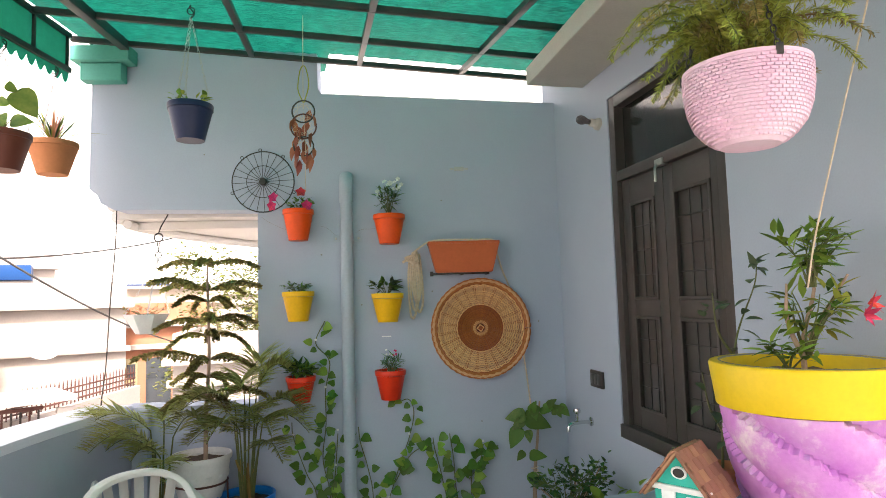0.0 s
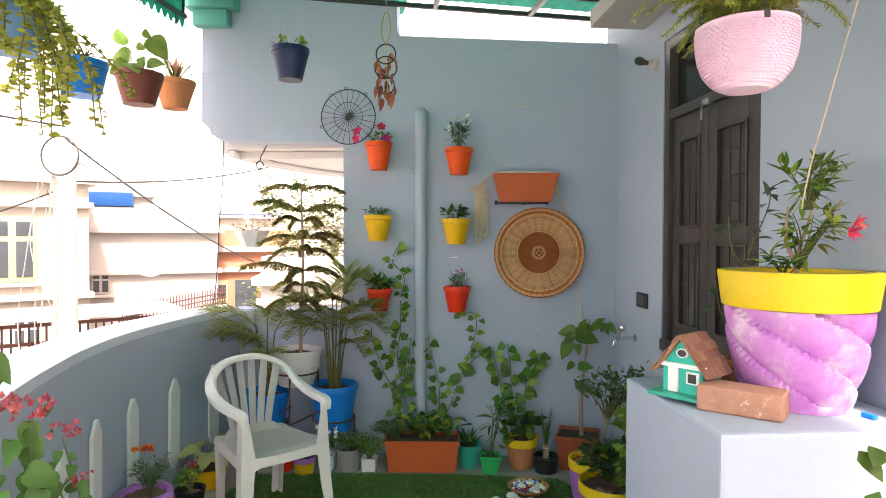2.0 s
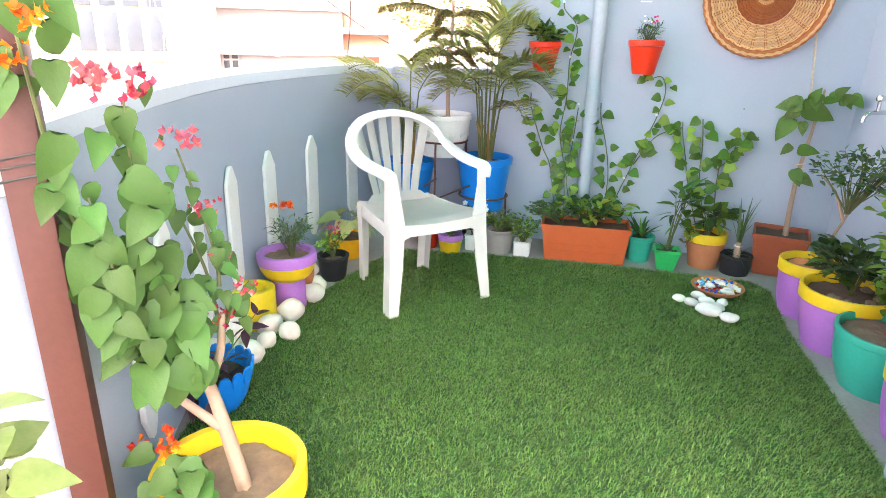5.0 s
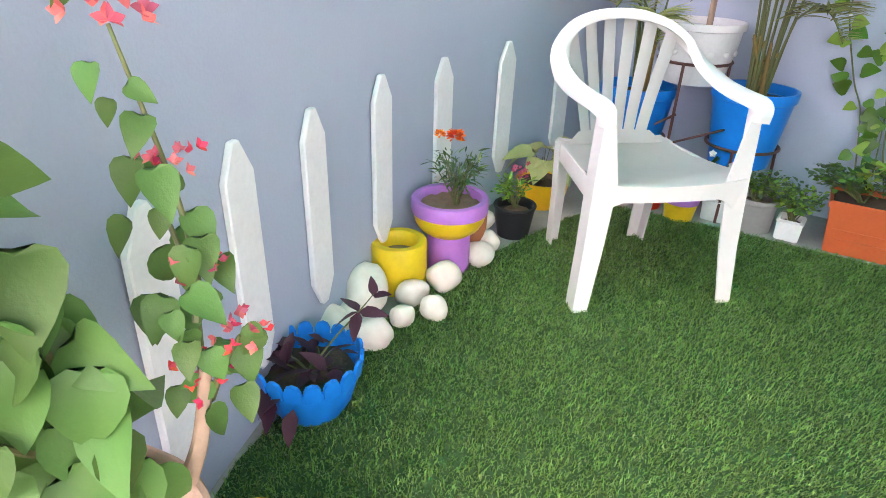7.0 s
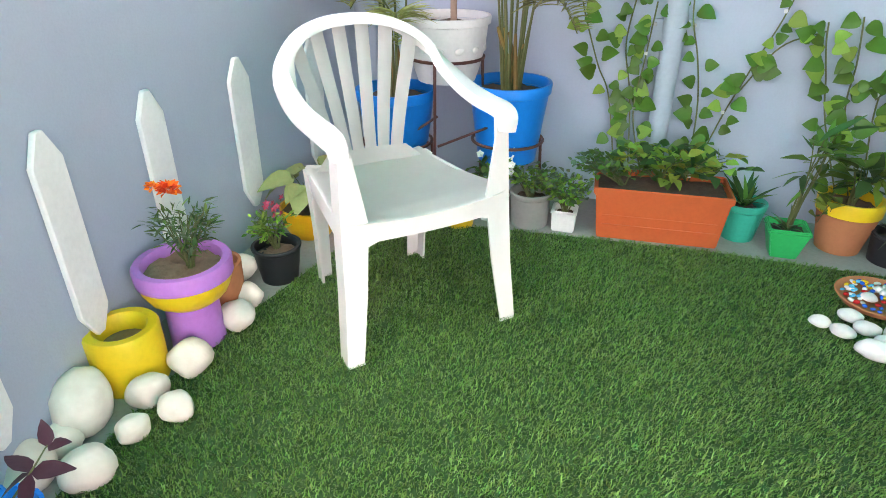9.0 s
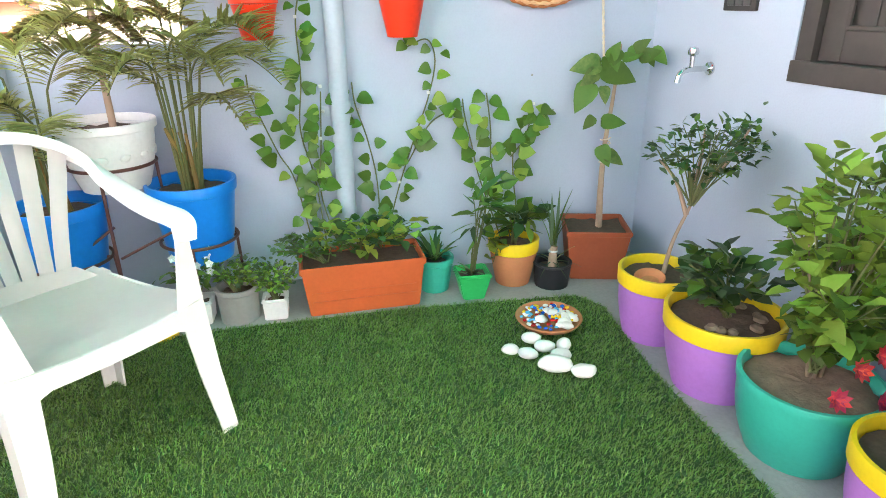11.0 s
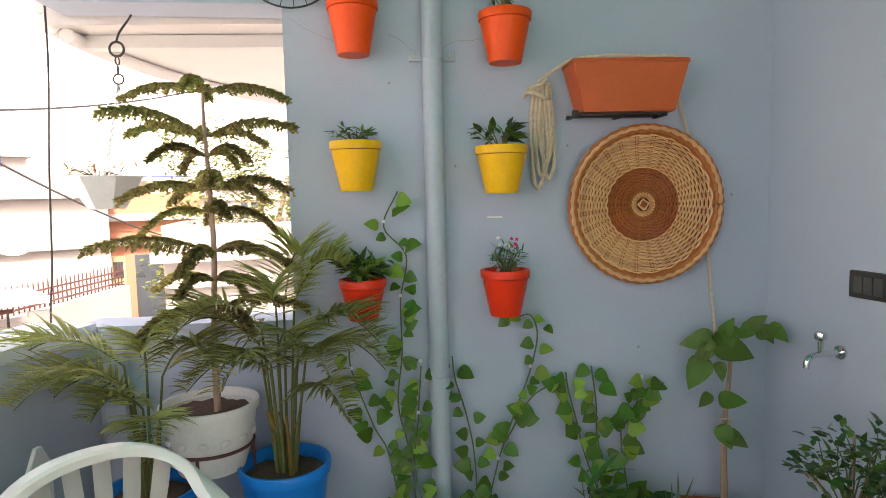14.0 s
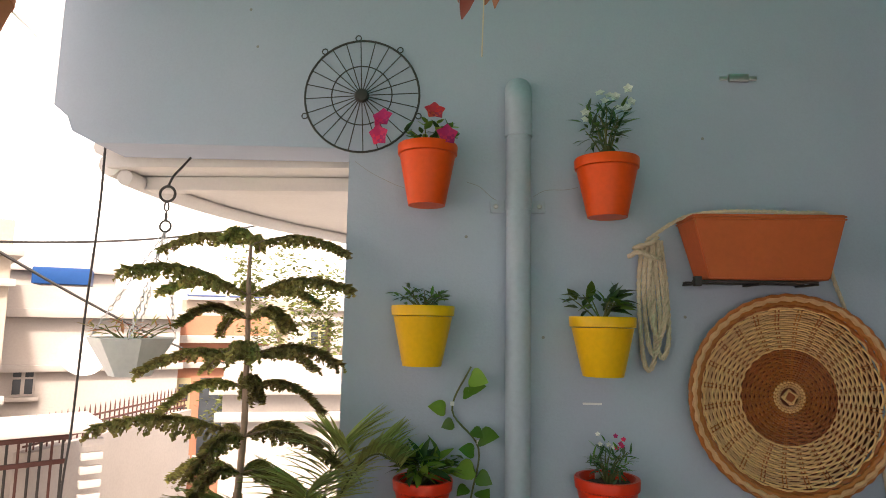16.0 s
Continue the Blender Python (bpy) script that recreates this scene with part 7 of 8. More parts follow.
# ---- big pot with the bougainvillea at the post ----
boug = thing("bougainvillea", (-1.135, 1.44, 0.004), "bougainvillea with red and orange blooms in a yellow-rimmed pot", "potted plant")
round_pot(boug, 0.168, 0.12, 0.24, PURPLE, rim=0.075, rim_mat=YELLOW, lip=0.005, soil=DRYSOIL, fill=0.045, wall=0.018)
trunks = [[(0.04, -0.01, 0.19), (0.0, 0.0, 0.33), (-0.03, 0.0, 0.44), (-0.02, -0.06, 0.55)], [(-0.03, 0.0, 0.44), (0.0, 0.01, 0.52), (0.0, 0.03, 0.6)], [(0.0, 0.0, 0.33), (-0.07, -0.04, 0.42), (-0.1, -0.09, 0.5)]]
bm = bmesh.new()
for k, ln in enumerate(trunks):
    b = bend(ln, 6)
    tube(b, [(0.016 if k == 0 else 0.010) * (1.15 - 0.5 * i / len(b)) for i in range(len(b))], 9, bm)
part("trunk", bm, BARKPALE, boug)
SHOOTS = (
    (30, 0.95, [(-0.02, -0.06, 0.55), (-0.03, -0.1, 0.7), (-0.03, -0.13, 0.88), (-0.01, -0.15, 1.05)]),
    (17, 0.52, [(0.0, 0.03, 0.66), (-0.01, 0.045, 0.7), (-0.03, 0.05, 0.79), (-0.07, 0.04, 0.94)]),
    (7, 0.5, [(0.0, 0.03, 0.56), (0.02, 0.04, 0.61), (0.04, 0.05, 0.65)]),
    (12, 0.6, [(0.0, 0.02, 0.55), (-0.05, 0.06, 0.68), (-0.12, 0.06, 0.84)]),
    (36, 0.9, [(-0.1, -0.09, 0.5), (-0.10, -0.15, 0.7), (-0.11, -0.2, 0.9), (-0.09, -0.245, 1.14), (-0.085, -0.25, 1.26), (-0.1, -0.22, 1.4)]),
    (30, 0.95, [(-0.05, -0.07, 0.52), (-0.05, -0.16, 0.62), (-0.04, -0.19, 0.75), (-0.06, -0.2, 0.9)]),
    (22, 0.95, [(-0.03, -0.05, 0.5), (-0.06, -0.1, 0.66), (-0.08, -0.13, 0.8)]))
BLEAF = leaf_mesh("bougainvillea_leaf", leaf_material("bougainvillea_leaf", (0.09, 0.185, 0.045), (0.06, 0.135, 0.036), light=0.35), 0.082, 0.068, 0.4, 0.45, heart=True)
ps = []
for n, sc, pts in SHOOTS:
    ln = bend(pts, 8)
    part("shoot", tube(ln, [0.0048 - 0.003 * i / len(ln) for i in range(len(ln))], 6), STEM, boug)
    for k in range(n):
        q = ln[min(len(ln) - 1, int(len(ln) * (k + 0.5) / n))]
        w = Vector((rnd(-0.5, 0.9), rnd(-0.8, 0.5), rnd(-1.3, -0.25)))
        tip = 1.0 if k < 0.8 * n else 0.7
        ps.append(face_leaf(q + Vector((rnd(-0.03, 0.035), rnd(-0.035, 0.03), rnd(-0.015, 0.03))), w, (rnd(0.2, 1.0), rnd(-1.0, 0.1), rnd(0.1, 0.9)), sc * rnd(0.65, 1.1) * tip))
leaf_set(boug, BLEAF, ps)
leaf_set(boug, BLEAF, [face_leaf((rnd(-0.12, 0.06), rnd(-0.17, -0.08), rnd(0.24, 0.34)), (rnd(-0.6, 0.6), rnd(-1, -0.2), rnd(-0.6, 0.3)), (0.4, -0.6, 0.8), rnd(0.5, 0.9)) for _ in range(13)])
F_CORAL = leaf_material("bract_coral", (0.62, 0.10, 0.11), (0.72, 0.24, 0.22))
def bract_cluster(c, n, r, mats, size=0.0145):
    flowers(boug, [((c[0] + rnd(-r, r), c[1] + rnd(-r, r), c[2] + rnd(-r, r) * 0.6), some_way(0.5)) for _ in range(int(n * 1.7))], 4, size, size * 0.8, mats, "bract", 0.8)
for c, n, r, ms_ in (((0.0, -0.15, 1.075), 12, 0.04, [F_CORAL, F_RED]), ((-0.05, -0.16, 1.09), 9, 0.025, [F_CORAL]), ((-0.06, 0.04, 0.96), 8, 0.03, [F_CORAL]), ((-0.03, 0.05, 0.82), 8, 0.022, [F_RED, F_CORAL]), ((0.0, 0.04, 0.72), 9, 0.024, [F_RED, F_CORAL]),
                     ((0.04, 0.05, 0.66), 8, 0.024, [F_RED, F_CORAL]), ((0.0, 0.03, 0.60), 8, 0.026, [F_RED]), ((-0.09, -0.25, 1.21), 10, 0.035, [F_ORANGE]), ((-0.05, -0.25, 1.17), 6, 0.025, [F_ORANGE]), ((-0.11, -0.25, 1.12), 7, 0.03, [F_ORANGE]), ((-0.13, -0.06, 0.31), 14, 0.035, [F_ORANGE, F_MARI])):
    bract_cluster(c, n, r, ms_, 0.0095 if 0.5 < c[2] < 0.9 else 0.0145)

# plant with pale leaves further along the entry parapet
p = thing("pale_leaved_plant", (-1.10, 0.88, 0.0), "pale variegated leafy plant by the entry parapet", "potted plant")
round_pot(p, 0.11, 0.085, 0.2, CLAY, rim=0.03, soil=SOIL)
twig_tree(p, (0, 0, 0.17), [[(0, 0, 0), (0.01, 0, 0.2), (0.015, 0.01, 0.42), (0.02, 0.02, 0.56)], [(0.012, 0, 0.36), (0.06, 0, 0.40), (0.1, 0.0, 0.42)], [(0.01, 0, 0.38), (-0.05, 0.0, 0.42), (-0.08, 0.0, 0.42)]], 0.005, STEM, "stem")
PALE = leaf_mesh("pale_leaf", leaf_material("pale_green_leaf", (0.20, 0.27, 0.08), (0.42, 0.42, 0.2)), 0.085, 0.07, 0.25, 0.35, heart=True)
leaf_set(p, PALE, [aim((0.02 + rnd(-0.02, 0.03), 0.02 + rnd(-0.03, 0.02), rnd(0.62, 0.74)), (math.cos(k * 0.75), math.sin(k * 0.75), rnd(-0.2, 0.7)), rnd(-0.4, 0.4), rnd(0.6, 1.0)) for k in range(11)] + [aim((0.1, 0, 0.59), (0.8, -0.2, -0.4), 0.2, 1.2), aim((-0.08, 0, 0.59), (-0.8, -0.3, -0.2), 0.2, 0.9)])


# ---- outside ----
GROUND = material("pale_street", (0.32, 0.30, 0.27), 0.9, second=(0.25, 0.23, 0.21), scale=0.6, bump=0.3, bump_scale=12)
bm = bmesh.new()
vs = [bm.verts.new(p) for p in ((-400, -400, -4), (400, -400, -4), (400, 400, -4), (-400, 400, -4))]
bm.faces.new(vs)
structure("ground", bm, GROUND, "pale dusty street ground between the houses", "ground")
CREAM = material("cream_facade", (0.46, 0.39, 0.32), 0.85, second=(0.38, 0.32, 0.26), scale=1.2, bump=0.2, bump_scale=30)
WHITEF = material("white_facade", (0.48, 0.44, 0.41), 0.85, second=(0.40, 0.36, 0.33), scale=1.0, bump=0.2, bump_scale=30)
PEACH = material("peach_facade", (0.46, 0.20, 0.12), 0.85, second=(0.40, 0.18, 0.11), scale=1.2, bump=0.2, bump_scale=30)
SHUTTER = paint("cream_shutter", (0.42, 0.36, 0.22), 0.6)
DARKGLASS = material("dark_window_glass", (0.06, 0.07, 0.08), 0.15, bump=0.0)
SOLAR = material("solar_panel", (0.10, 0.14, 0.28), 0.2, bump=0.0)


def house(x, y, turn, w, d, z1, wall, label, windows=(), roof_h=0.35, bands=(), z0=-4.0):
    """A house whose front faces local -y; windows are (x, z, w, h, material)."""
    h = thing("house", pose(x, y, z0, 0, 0, turn), label, "house")
    top = z1 - z0
    part("wall", box((-w / 2, 0, 0), (w / 2, d, top), 0.02), wall, h)
    r = part("roof", box((-w / 2 - 0.12, -0.14, top + 0.002), (w / 2 + 0.12, d + 0.1, top + 0.13), 0.01), WHITEF, h)
    bm = bmesh.new()
    for lo, hi in (((-w / 2, 0.0, top + 0.132), (w / 2, 0.12, top + 0.13 + roof_h)), ((-w / 2, d - 0.12, top + 0.132), (w / 2, d, top + 0.13 + roof_h)), ((-w / 2, 0.12, top + 0.132), (-w / 2 + 0.12, d - 0.12, top + 0.13 + roof_h)), ((w / 2 - 0.12, 0.12, top + 0.132), (w / 2, d - 0.12, top + 0.13 + roof_h))):
        box(lo, hi, 0, bm)
    part("roof_parapet", bm, wall, r)
    for b in bands:
        part("cornice", box((-w / 2 - 0.06, -0.1, b - z0), (w / 2 + 0.06, -0.003, b - z0 + 0.1), 0.01), WHITEF, h)
    for wx, wz, ww, wh, mat in windows:
        win = part("window", box((wx - ww / 2, -0.035, wz - z0), (wx + ww / 2, -0.004, wz - z0 + wh), 0.005), mat, h)
        n = 2 if ww < 1.0 else 4
        for k in range(n):
            cx = wx - ww / 2 + ww * (k + 0.5) / n
            part("pane", box((cx - ww / n * 0.34, -0.045, wz - z0 + wh * 0.08), (cx + ww / n * 0.34, -0.037, wz - z0 + wh * 0.62), 0.003), DARKGLASS, win)
            part("pane", box((cx - ww / n * 0.34, -0.045, wz - z0 + wh * 0.7), (cx + ww / n * 0.34, -0.037, wz - z0 + wh * 0.92), 0.003), DARKGLASS, win)
        part("sill", box((wx - ww / 2 - 0.06, -0.09, wz - z0 - 0.07), (wx + ww / 2 + 0.06, -0.004, wz - z0 - 0.01), 0.005), WHITEF, win)
    return h


house(-8.35, 8.35, 42, 4.6, 5, 2.35, CREAM, "cream two-storey house with shuttered windows", [(0.9, 0.75, 1.3, 1.05, SHUTTER), (-0.9, 0.75, 1.2, 1.05, SHUTTER), (1.4, -0.3, 0.35, 0.45, WHITEF), (0.3, -0.3, 0.35, 0.45, WHITEF), (-1.0, -2.9, 1.2, 1.3, SHUTTER), (1.0, -2.9, 1.2, 1.3, SHUTTER)], bands=(0.45, 1.95, -0.6))
house(-6.75, 11.3, 32, 3.2, 4, 1.55, WHITEF, "plain white house wall with a satellite dish", [(-1.1, 0.35, 0.3, 0.4, WHITEF), (-0.5, 0.4, 0.3, 0.4, WHITEF), (-0.6, -2.8, 1.0, 1.2, WHITEF)], bands=(0.75,))
house(-5.15, 12.9, 22, 1.9, 4, 1.15, PEACH, "peach house front with tall shuttered openings", [(-0.55, -0.75, 0.45, 1.3, SHUTTER), (0.05, -0.75, 0.45, 1.3, DARKGLASS), (0.62, -0.75, 0.45, 1.3, SHUTTER), (-0.4, -3.2, 0.8, 1.6, SHUTTER)], bands=(0.72, -1.0))
hs = house(-8.6, 18.6, 26, 6.0, 4, 1.6, CREAM, "low cream house with solar panels on its roof", [(-1.5, 0.2, 1.0, 0.8, WHITEF), (1.2, 0.2, 1.0, 0.8, WHITEF)], bands=(1.2,))
for k in range(3):
    part("solar_panel", box((-0.9 + 1.1 * k, 0.4, 6.15), (0.1 + 1.1 * k, 1.5, 6.2), 0.01, m=Matrix.Rotation(0.1, 4, "X")), SOLAR, hs)
house(-11.5, 14.2, 40, 6.5, 5, 2.55, WHITEF, "long white house with small square windows", [(k * 1.2 - 2.4, 1.5, 0.4, 0.5, WHITEF) for k in range(5)] + [(k * 1.2 - 2.4, -0.6, 0.6, 0.9, WHITEF) for k in range(5)], bands=(2.0, 1.1))
house(-13.5, 10.0, 50, 7.0, 5, 3.1, CREAM, "tall cream house beyond the lane", [(k * 1.5 - 2.2, 1.2, 0.7, 1.0, SHUTTER) for k in range(4)], bands=(2.6, 0.6))
house(-2.1, 9.3, 12, 2.6, 2.5, 0.75, WHITEF, "low white house with a dark window band", [(0.5, -0.75, 1.0, 0.45, DARKGLASS)], bands=(0.45,), roof_h=0.3)
house(-6.0, 24.0, 15, 9.0, 5, 1.9, WHITEF, "far white terrace house", [(k * 1.6 - 3.2, 0.6, 0.7, 0.9, SHUTTER) for k in range(5)], bands=(1.5,))

tank = thing("water_tank", pose(-9.45, 15.2, 1.62, 0, 0, 28), "blue and grey rooftop water tank box", "water tank")
part("tank_body", box((-0.45, -0.4, 0.0), (0.45, 0.4, 0.62), 0.03), GREYPOT, tank)
part("tank_lid", box((-0.62, -0.45, 0.622), (0.45, 0.45, 0.98), 0.03), paint("tank_blue", (0.012, 0.07, 0.24), 0.4), tank)
tower = thing("roof_room", pose(-9.45, 15.6, -4, 0, 0, 28), "pale plaster stair tower carrying the tank", "house")
part("wall", box((-0.9, -0.5, 0), (0.9, 1.6, 5.61), 0.02), WHITEF, tower)

dish2 = thing("satellite_dish", pose(-6.15, 10.75, 1.0, 0, 0, 32), "thin grey satellite dish on the white wall", "satellite dish")
part("dish_body", lathe([(0, 0), (0.12, 0.015), (0.22, 0.05), (0.3, 0.1), (0.295, 0.105), (0.21, 0.06), (0, 0.012)], 28), WHITEPOT, dish2, m=pose(0, -0.2, 0, 65, 0, 20))
part("arm", tube([(0, 0.15, -0.1), (0, -0.2, 0), (0.05, -0.45, 0.1)], 0.012, 6), STEEL, dish2)

# lane wall with spiked rail, and a grille gate
lane = thing("lane_wall", (0, 0, -4), "white lane wall with a rusty spiked rail", "garden wall")
part("wall", prism([(-5.55, 8.8), (-5.35, 8.8), (-5.15, 12.2), (-5.35, 12.2)], 0, 4.1), WHITEF, lane)
for k in range(3):
    part("rail", tube([(-5.45, 8.8, 4.16 + 0.09 * k), (-5.25, 12.2, 4.16 + 0.09 * k)], 0.014, 6), RUSTPAINT, lane)
for k in range(34):
    f = (k + 0.5) / 34
    part("spike", tube([(-5.45 + 0.2 * f, 8.8 + 3.4 * f, 4.1), (-5.45 + 0.2 * f, 8.8 + 3.4 * f, 4.42), (-5.45 + 0.2 * f, 8.8 + 3.4 * f, 4.48)], [0.01, 0.01, 0.002], 5), RUSTPAINT, lane)
gate = thing("grille_gate", pose(-5.9, 8.0, -4, 0, 0, 42), "dark grille gate under a white lattice canopy", "gate")
for k in range(26):
    part("bar", tube([(-1.3 + 0.1 * k, 0, 2.6), (-1.3 + 0.1 * k, 0, 4.25)], 0.014, 5), DARKMETAL if k % 3 else RUSTPAINT, gate)
for z in (2.6, 3.3, 4.0, 4.25):
    part("cross_bar", box((-1.35, -0.02, z), (1.25, 0.02, z + 0.05), 0.004), RUSTPAINT, gate)
part("lower_wall", box((-1.6, -0.1, 0), (1.5, 0.1, 2.6), 0.02), WHITEF, gate)
part("lattice_roof", box((-1.6, -0.6, 4.4), (1.5, 0.5, 4.47), 0.01), WHITEF, gate)
for k in range(12):
    part("lattice_slat", box((1.3, -0.5, 2.7 + 0.14 * k), (1.5, -0.4, 2.77 + 0.14 * k), 0.005), WHITEF, gate)

# street pole and cables
pole = thing("street_pole", (-3.55, 4.85, -4), "white cement street pole tangled with cables", "street pole")
part("shaft", tube([(0, 0, 0), (0, 0, 3.5), (0.01, 0, 6.12)], [0.12, 0.1, 0.085], 12), WHITEF, pole)
part("cap_arm", tube(bend([(0.02, 0, 6.0), (0.1, 0.05, 6.12), (0.2, 0.08, 6.05)], 4), 0.02, 8), WHITEF, pole)
for k in range(6):
    s = rnd(-0.14, 0.14)
    part("pole_cable", tube(bend([(s, -0.1, 6.0), (s + rnd(-0.12, 0.12), -0.12, 5.4), (s + rnd(-0.2, 0.2), -0.12, 4.6), (s + rnd(-0.1, 0.1), -0.12, 3.8), (s, -0.12, 2.5)], 6), 0.005, 5), GREYPOT, pole)
part("cable_coil", tube(ring_line((0.05, -0.12, 6.15), 0.16, "y", 22), 0.008, 5, closed=True), DARKMETAL, pole)
def cable(a, b, sag, r=0.008):
    a, b = Vector(a), Vector(b)
    pts = [a.lerp(b, k / 16) - Vector((0, 0, sag * 4 * (k / 16) * (1 - k / 16))) for k in range(17)]
    tagged(part("cable", tube(pts, r, 5), DARKMETAL), "thin dark overhead cable strung across the lane", "cable", "overhead cables")
cable((-3.5, 4.8, 2.3), (-3.6, 10.5, 0.9), 0.15, 0.010)
cable((-3.5, 4.8, 1.95), (-2.4, 7.5, 2.45), 0.1, 0.008)
cable((-3.5, 4.8, 1.9), (-8.5, 6.0, 1.2), 0.2, 0.008)
cable((-3.5, 4.8, 2.0), (-9.0, 12.0, 2.9), 0.4, 0.007)
cable((-3.5, 4.8, 2.4), (-4.2, -3.0, 2.7), 0.2, 0.009)
tagged(part("hanging_cable", tube(bend([(-1.90, 4.20, 2.21), (-1.915, 4.22, 1.95), (-1.96, 4.26, 1.6), (-2.0, 4.3, 1.2), (-2.06, 4.36, 0.8), (-2.08, 4.4, -0.5)], 6), 0.0042, 6), DARKMETAL), "black cable hanging down outside the opening", "cable")
tagged(part("guy_wire", tube(bend([(-1.31, 1.2, 2.6), (-1.32, 1.25, 1.9), (-1.36, 1.33, 1.4), (-1.40, 1.40, 1.0)], 5), 0.002, 5), ROPE), "thin pale wire tied to the red post", "wire")

# tree beyond the opening
tr2 = thing("street_tree", (-2.75, 10.9, -4), "leafy olive-green street tree beyond the opening", "tree")
limbs = [bend(l, 6) for l in ([(0, 0, 0), (0.05, 0, 2.0), (0.0, 0.1, 4.0), (0.1, 0.1, 5.6)], [(0.02, 0, 3.4), (-0.4, 0, 4.6), (-0.7, 0.1, 5.6)], [(0.02, 0, 3.2), (0.5, 0.1, 4.4), (0.8, 0, 5.4)], [(0, 0.1, 4.0), (0.2, 0.5, 5.0), (0.4, 0.7, 5.8)])]
bm = bmesh.new()
for k, ln in enumerate(limbs):
    tube(ln, [(0.14 if k == 0 else 0.07) * (1.1 - 0.85 * i / len(ln)) for i in range(len(ln))], 8, bm)
part("trunk", bm, BARK, tr2)
bm = bmesh.new()
clumps = [Vector((rnd(-1.1, 1.1), rnd(-0.8, 0.8), rnd(4.3, 6.5))) for _ in range(34)]
for k in range(5200):
    c = random.choice(clumps)
    p = c + Vector((rnd(-1, 1), rnd(-1, 1), rnd(-1, 1))).normalized() * rnd(0.05, 0.36)
    leaf_faces(bm, aim(p, some_way(0.0), rnd(-1, 1), rnd(0.7, 1.3)), 0.075, 0.035, 0.2, 0.2, cuts=2)
me = bpy.data.meshes.new("crown")
bm.to_mesh(me)
bm.free()
me.materials.append(leaf_material("street_leaf", (0.10, 0.12, 0.03), (0.20, 0.19, 0.05)))
part("crown", me, None, tr2)


# ---- glowing ring added as bright haze: closes the distance, lights the terrace ----
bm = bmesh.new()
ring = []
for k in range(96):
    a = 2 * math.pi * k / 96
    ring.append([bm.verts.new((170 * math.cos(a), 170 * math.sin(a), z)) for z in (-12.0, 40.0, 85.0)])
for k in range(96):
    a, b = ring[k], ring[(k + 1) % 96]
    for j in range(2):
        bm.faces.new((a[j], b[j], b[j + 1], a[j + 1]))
HAZEGLOW = bpy.data.materials.new("haze_glow")
HAZEGLOW.use_nodes = True
hb = HAZEGLOW.node_tree.nodes["Principled BSDF"]
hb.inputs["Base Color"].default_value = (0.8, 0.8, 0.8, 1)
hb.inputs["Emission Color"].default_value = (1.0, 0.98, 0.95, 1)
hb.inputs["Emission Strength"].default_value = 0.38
structure("backdrop", bm, HAZEGLOW, "added glowing ring for the white hazy sky low over the roofs", "backdrop", True)


# ---- artificial grass ----
CARPET = material("grass_backing", (0.028, 0.075, 0.018), 0.95, second=(0.045, 0.10, 0.026), scale=40, bump=0.6, bump_scale=120)
LAWN = [(-1.33, -0.9), (0.60, -0.9), (0.53, 1.5), (0.49, 2.1), (0.48, 2.6), (0.46, 3.1), (0.49, 3.55), (0.42, 3.66), (-0.25, 3.685), (-0.95, 3.655), (-1.45, 3.60), (-1.53, 3.3), (-1.57, 3.05), (-1.62, 2.8), (-1.64, 2.5), (-1.62, 2.2), (-1.58, 1.95), (-1.53, 1.73), (-1.40, 1.45), (-1.30, 1.26), (-1.25, 1.1), (-1.36, 0.85)]
structure("floor_grass_mat", prism(LAWN, 0.0005, 0.006), CARPET, "dark backing of the artificial grass mat", "grass mat")


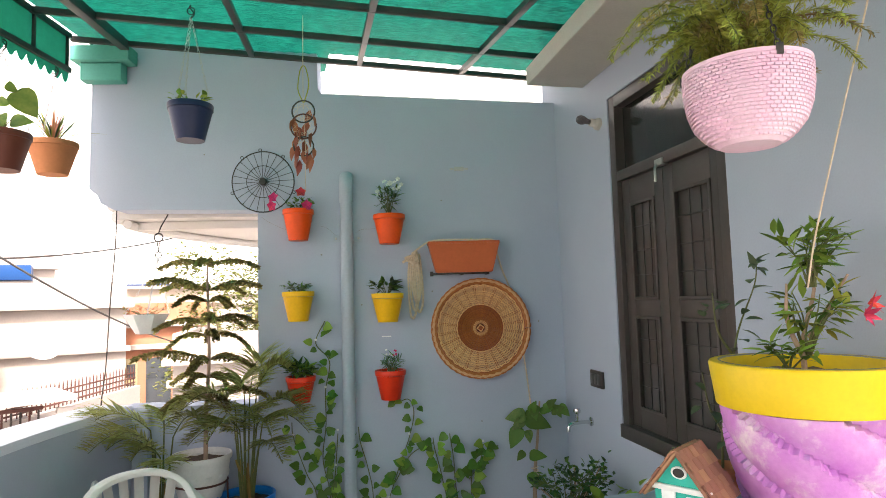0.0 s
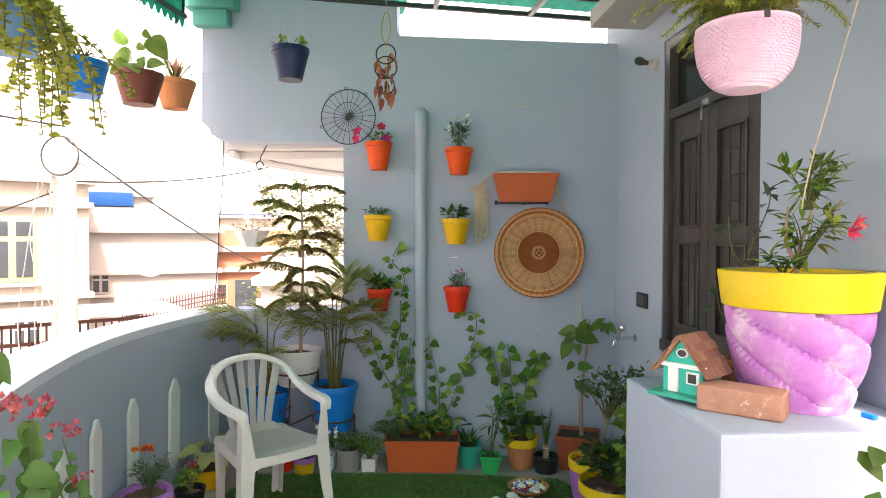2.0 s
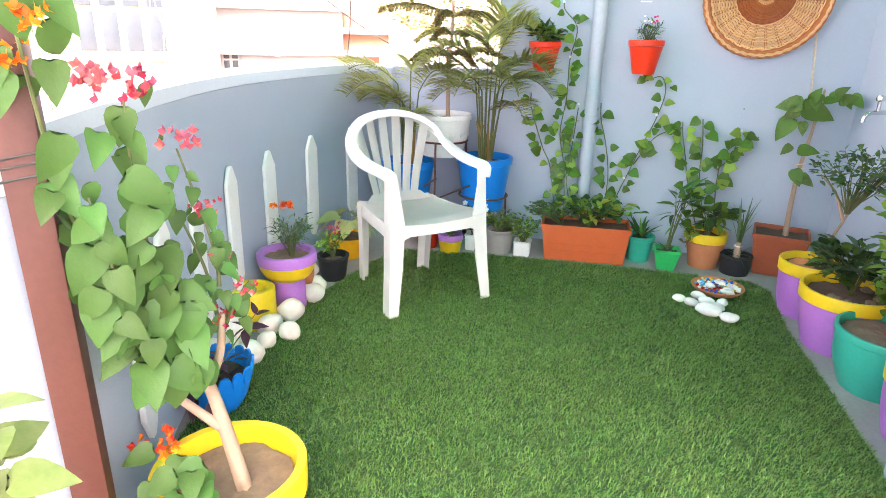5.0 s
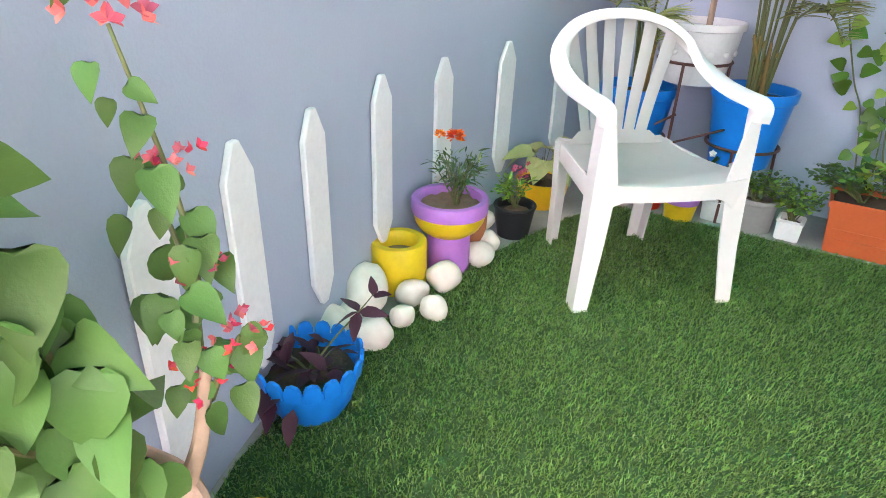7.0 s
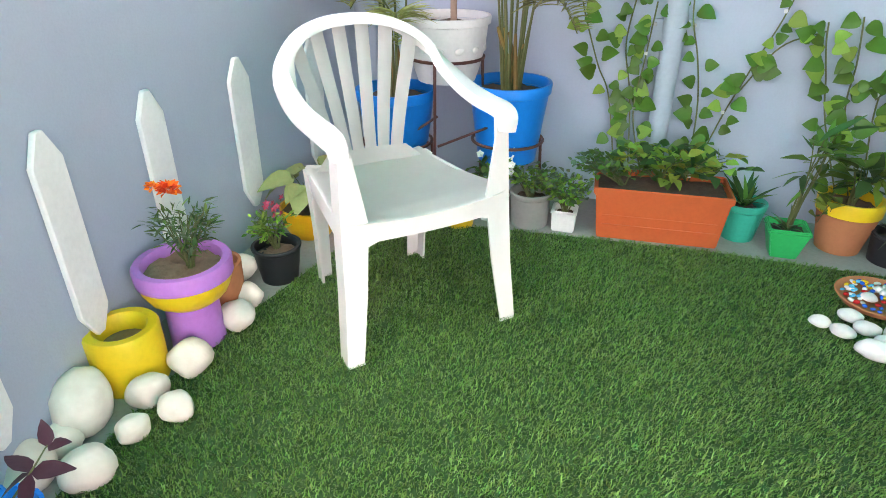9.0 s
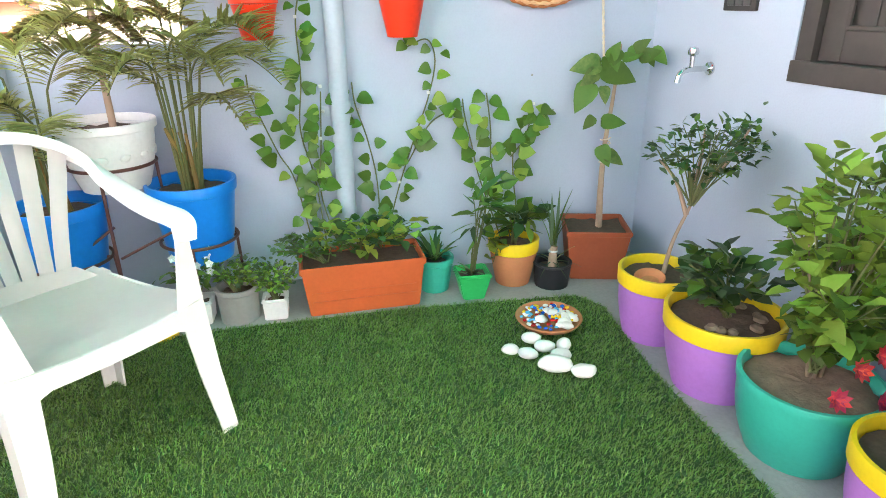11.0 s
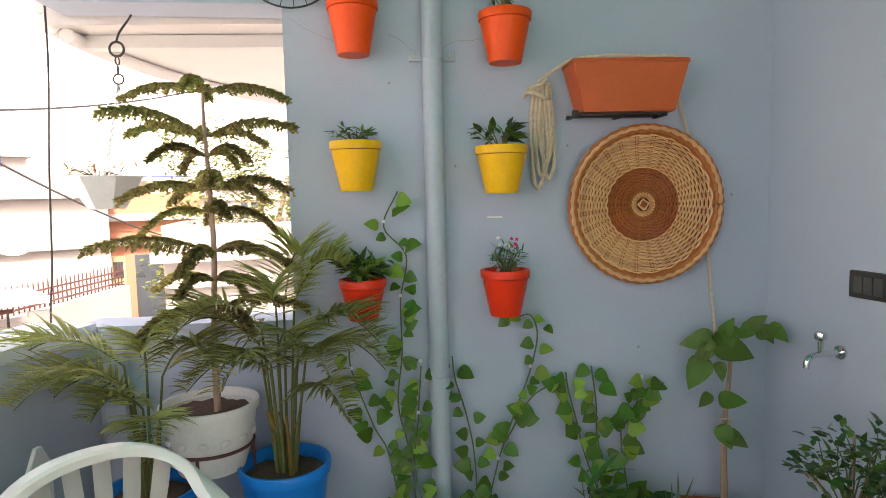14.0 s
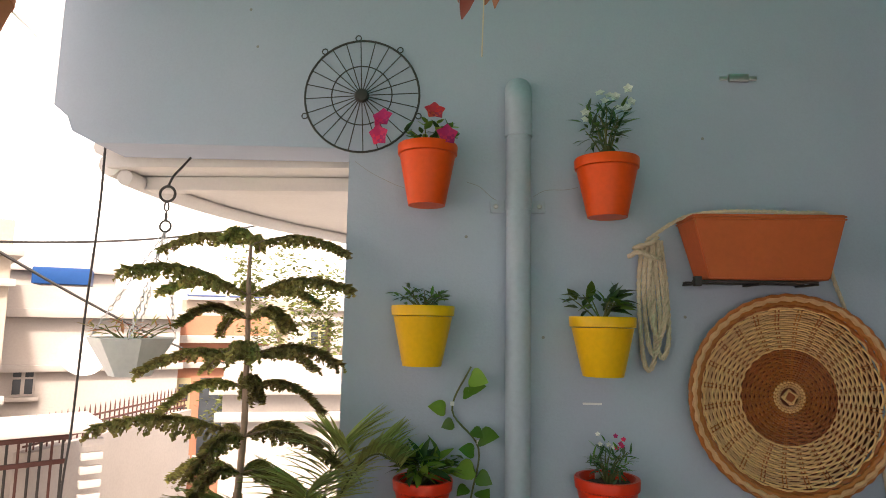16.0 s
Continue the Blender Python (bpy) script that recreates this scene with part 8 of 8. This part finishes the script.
def inside(x, y, poly):
    hit = np.zeros(len(x), bool)
    for (x0, y0), (x1, y1) in zip(poly, poly[1:] + poly[:1]):
        c = ((y0 > y) != (y1 > y)) & (x < (x1 - x0) * (y - y0) / (y1 - y0 + 1e-12) + x0)
        hit ^= c
    return hit


rng = np.random.default_rng(4)
N = 300000
gx, gy = rng.uniform(-1.66, 0.65, N), rng.uniform(-0.2, 3.72, N)
keep = inside(gx, gy, LAWN)
gx, gy = gx[keep], gy[keep]
n = len(gx)
ang = rng.uniform(0, 2 * np.pi, n)
lean = rng.uniform(0.2, 1.0, n)
hgt = rng.uniform(0.010, 0.021, n)
wid = rng.uniform(0.0010, 0.0017, n)
dx, dy = np.cos(ang), np.sin(ang)
lx, ly = dx * lean * hgt * 0.9 + 0.004, dy * lean * hgt * 0.9 - 0.003
px, py = -dy * wid, dx * wid
z0 = 0.004
v = np.empty((n, 5, 3))
v[:, 0] = np.stack([gx - px, gy - py, np.full(n, z0)], 1)
v[:, 1] = np.stack([gx + px, gy + py, np.full(n, z0)], 1)
v[:, 2] = np.stack([gx + px * 0.9 + lx * 0.4, gy + py * 0.9 + ly * 0.4, z0 + hgt * 0.65], 1)
v[:, 3] = np.stack([gx - px * 0.9 + lx * 0.4, gy - py * 0.9 + ly * 0.4, z0 + hgt * 0.65], 1)
v[:, 4] = np.stack([gx + lx, gy + ly, z0 + hgt * (1 - 0.25 * lean)], 1)
base = np.arange(n)[:, None] * 5
quads = base + np.array([[0, 1, 2, 3]])
tris = base + np.array([[3, 2, 4]])
me = bpy.data.meshes.new("grass_blades")
me.vertices.add(n * 5)
me.vertices.foreach_set("co", v.reshape(-1))
me.loops.add(n * 7)
me.loops.foreach_set("vertex_index", np.concatenate([quads, tris], 1).reshape(-1).astype(np.int32))
me.polygons.add(n * 2)
starts = (np.arange(n)[:, None] * 7 + np.array([[0, 4]])).reshape(-1)
me.polygons.foreach_set("loop_start", starts.astype(np.int32))
me.update(calc_edges=True)
me.validate()
me.materials.append(leaf_material("grass_blade", (0.10, 0.225, 0.044), (0.185, 0.315, 0.075), shine=0.3, light=0.2))
tagged(part("artificial_grass", me, None), "short bright green artificial grass", "grass", kind="stuff")
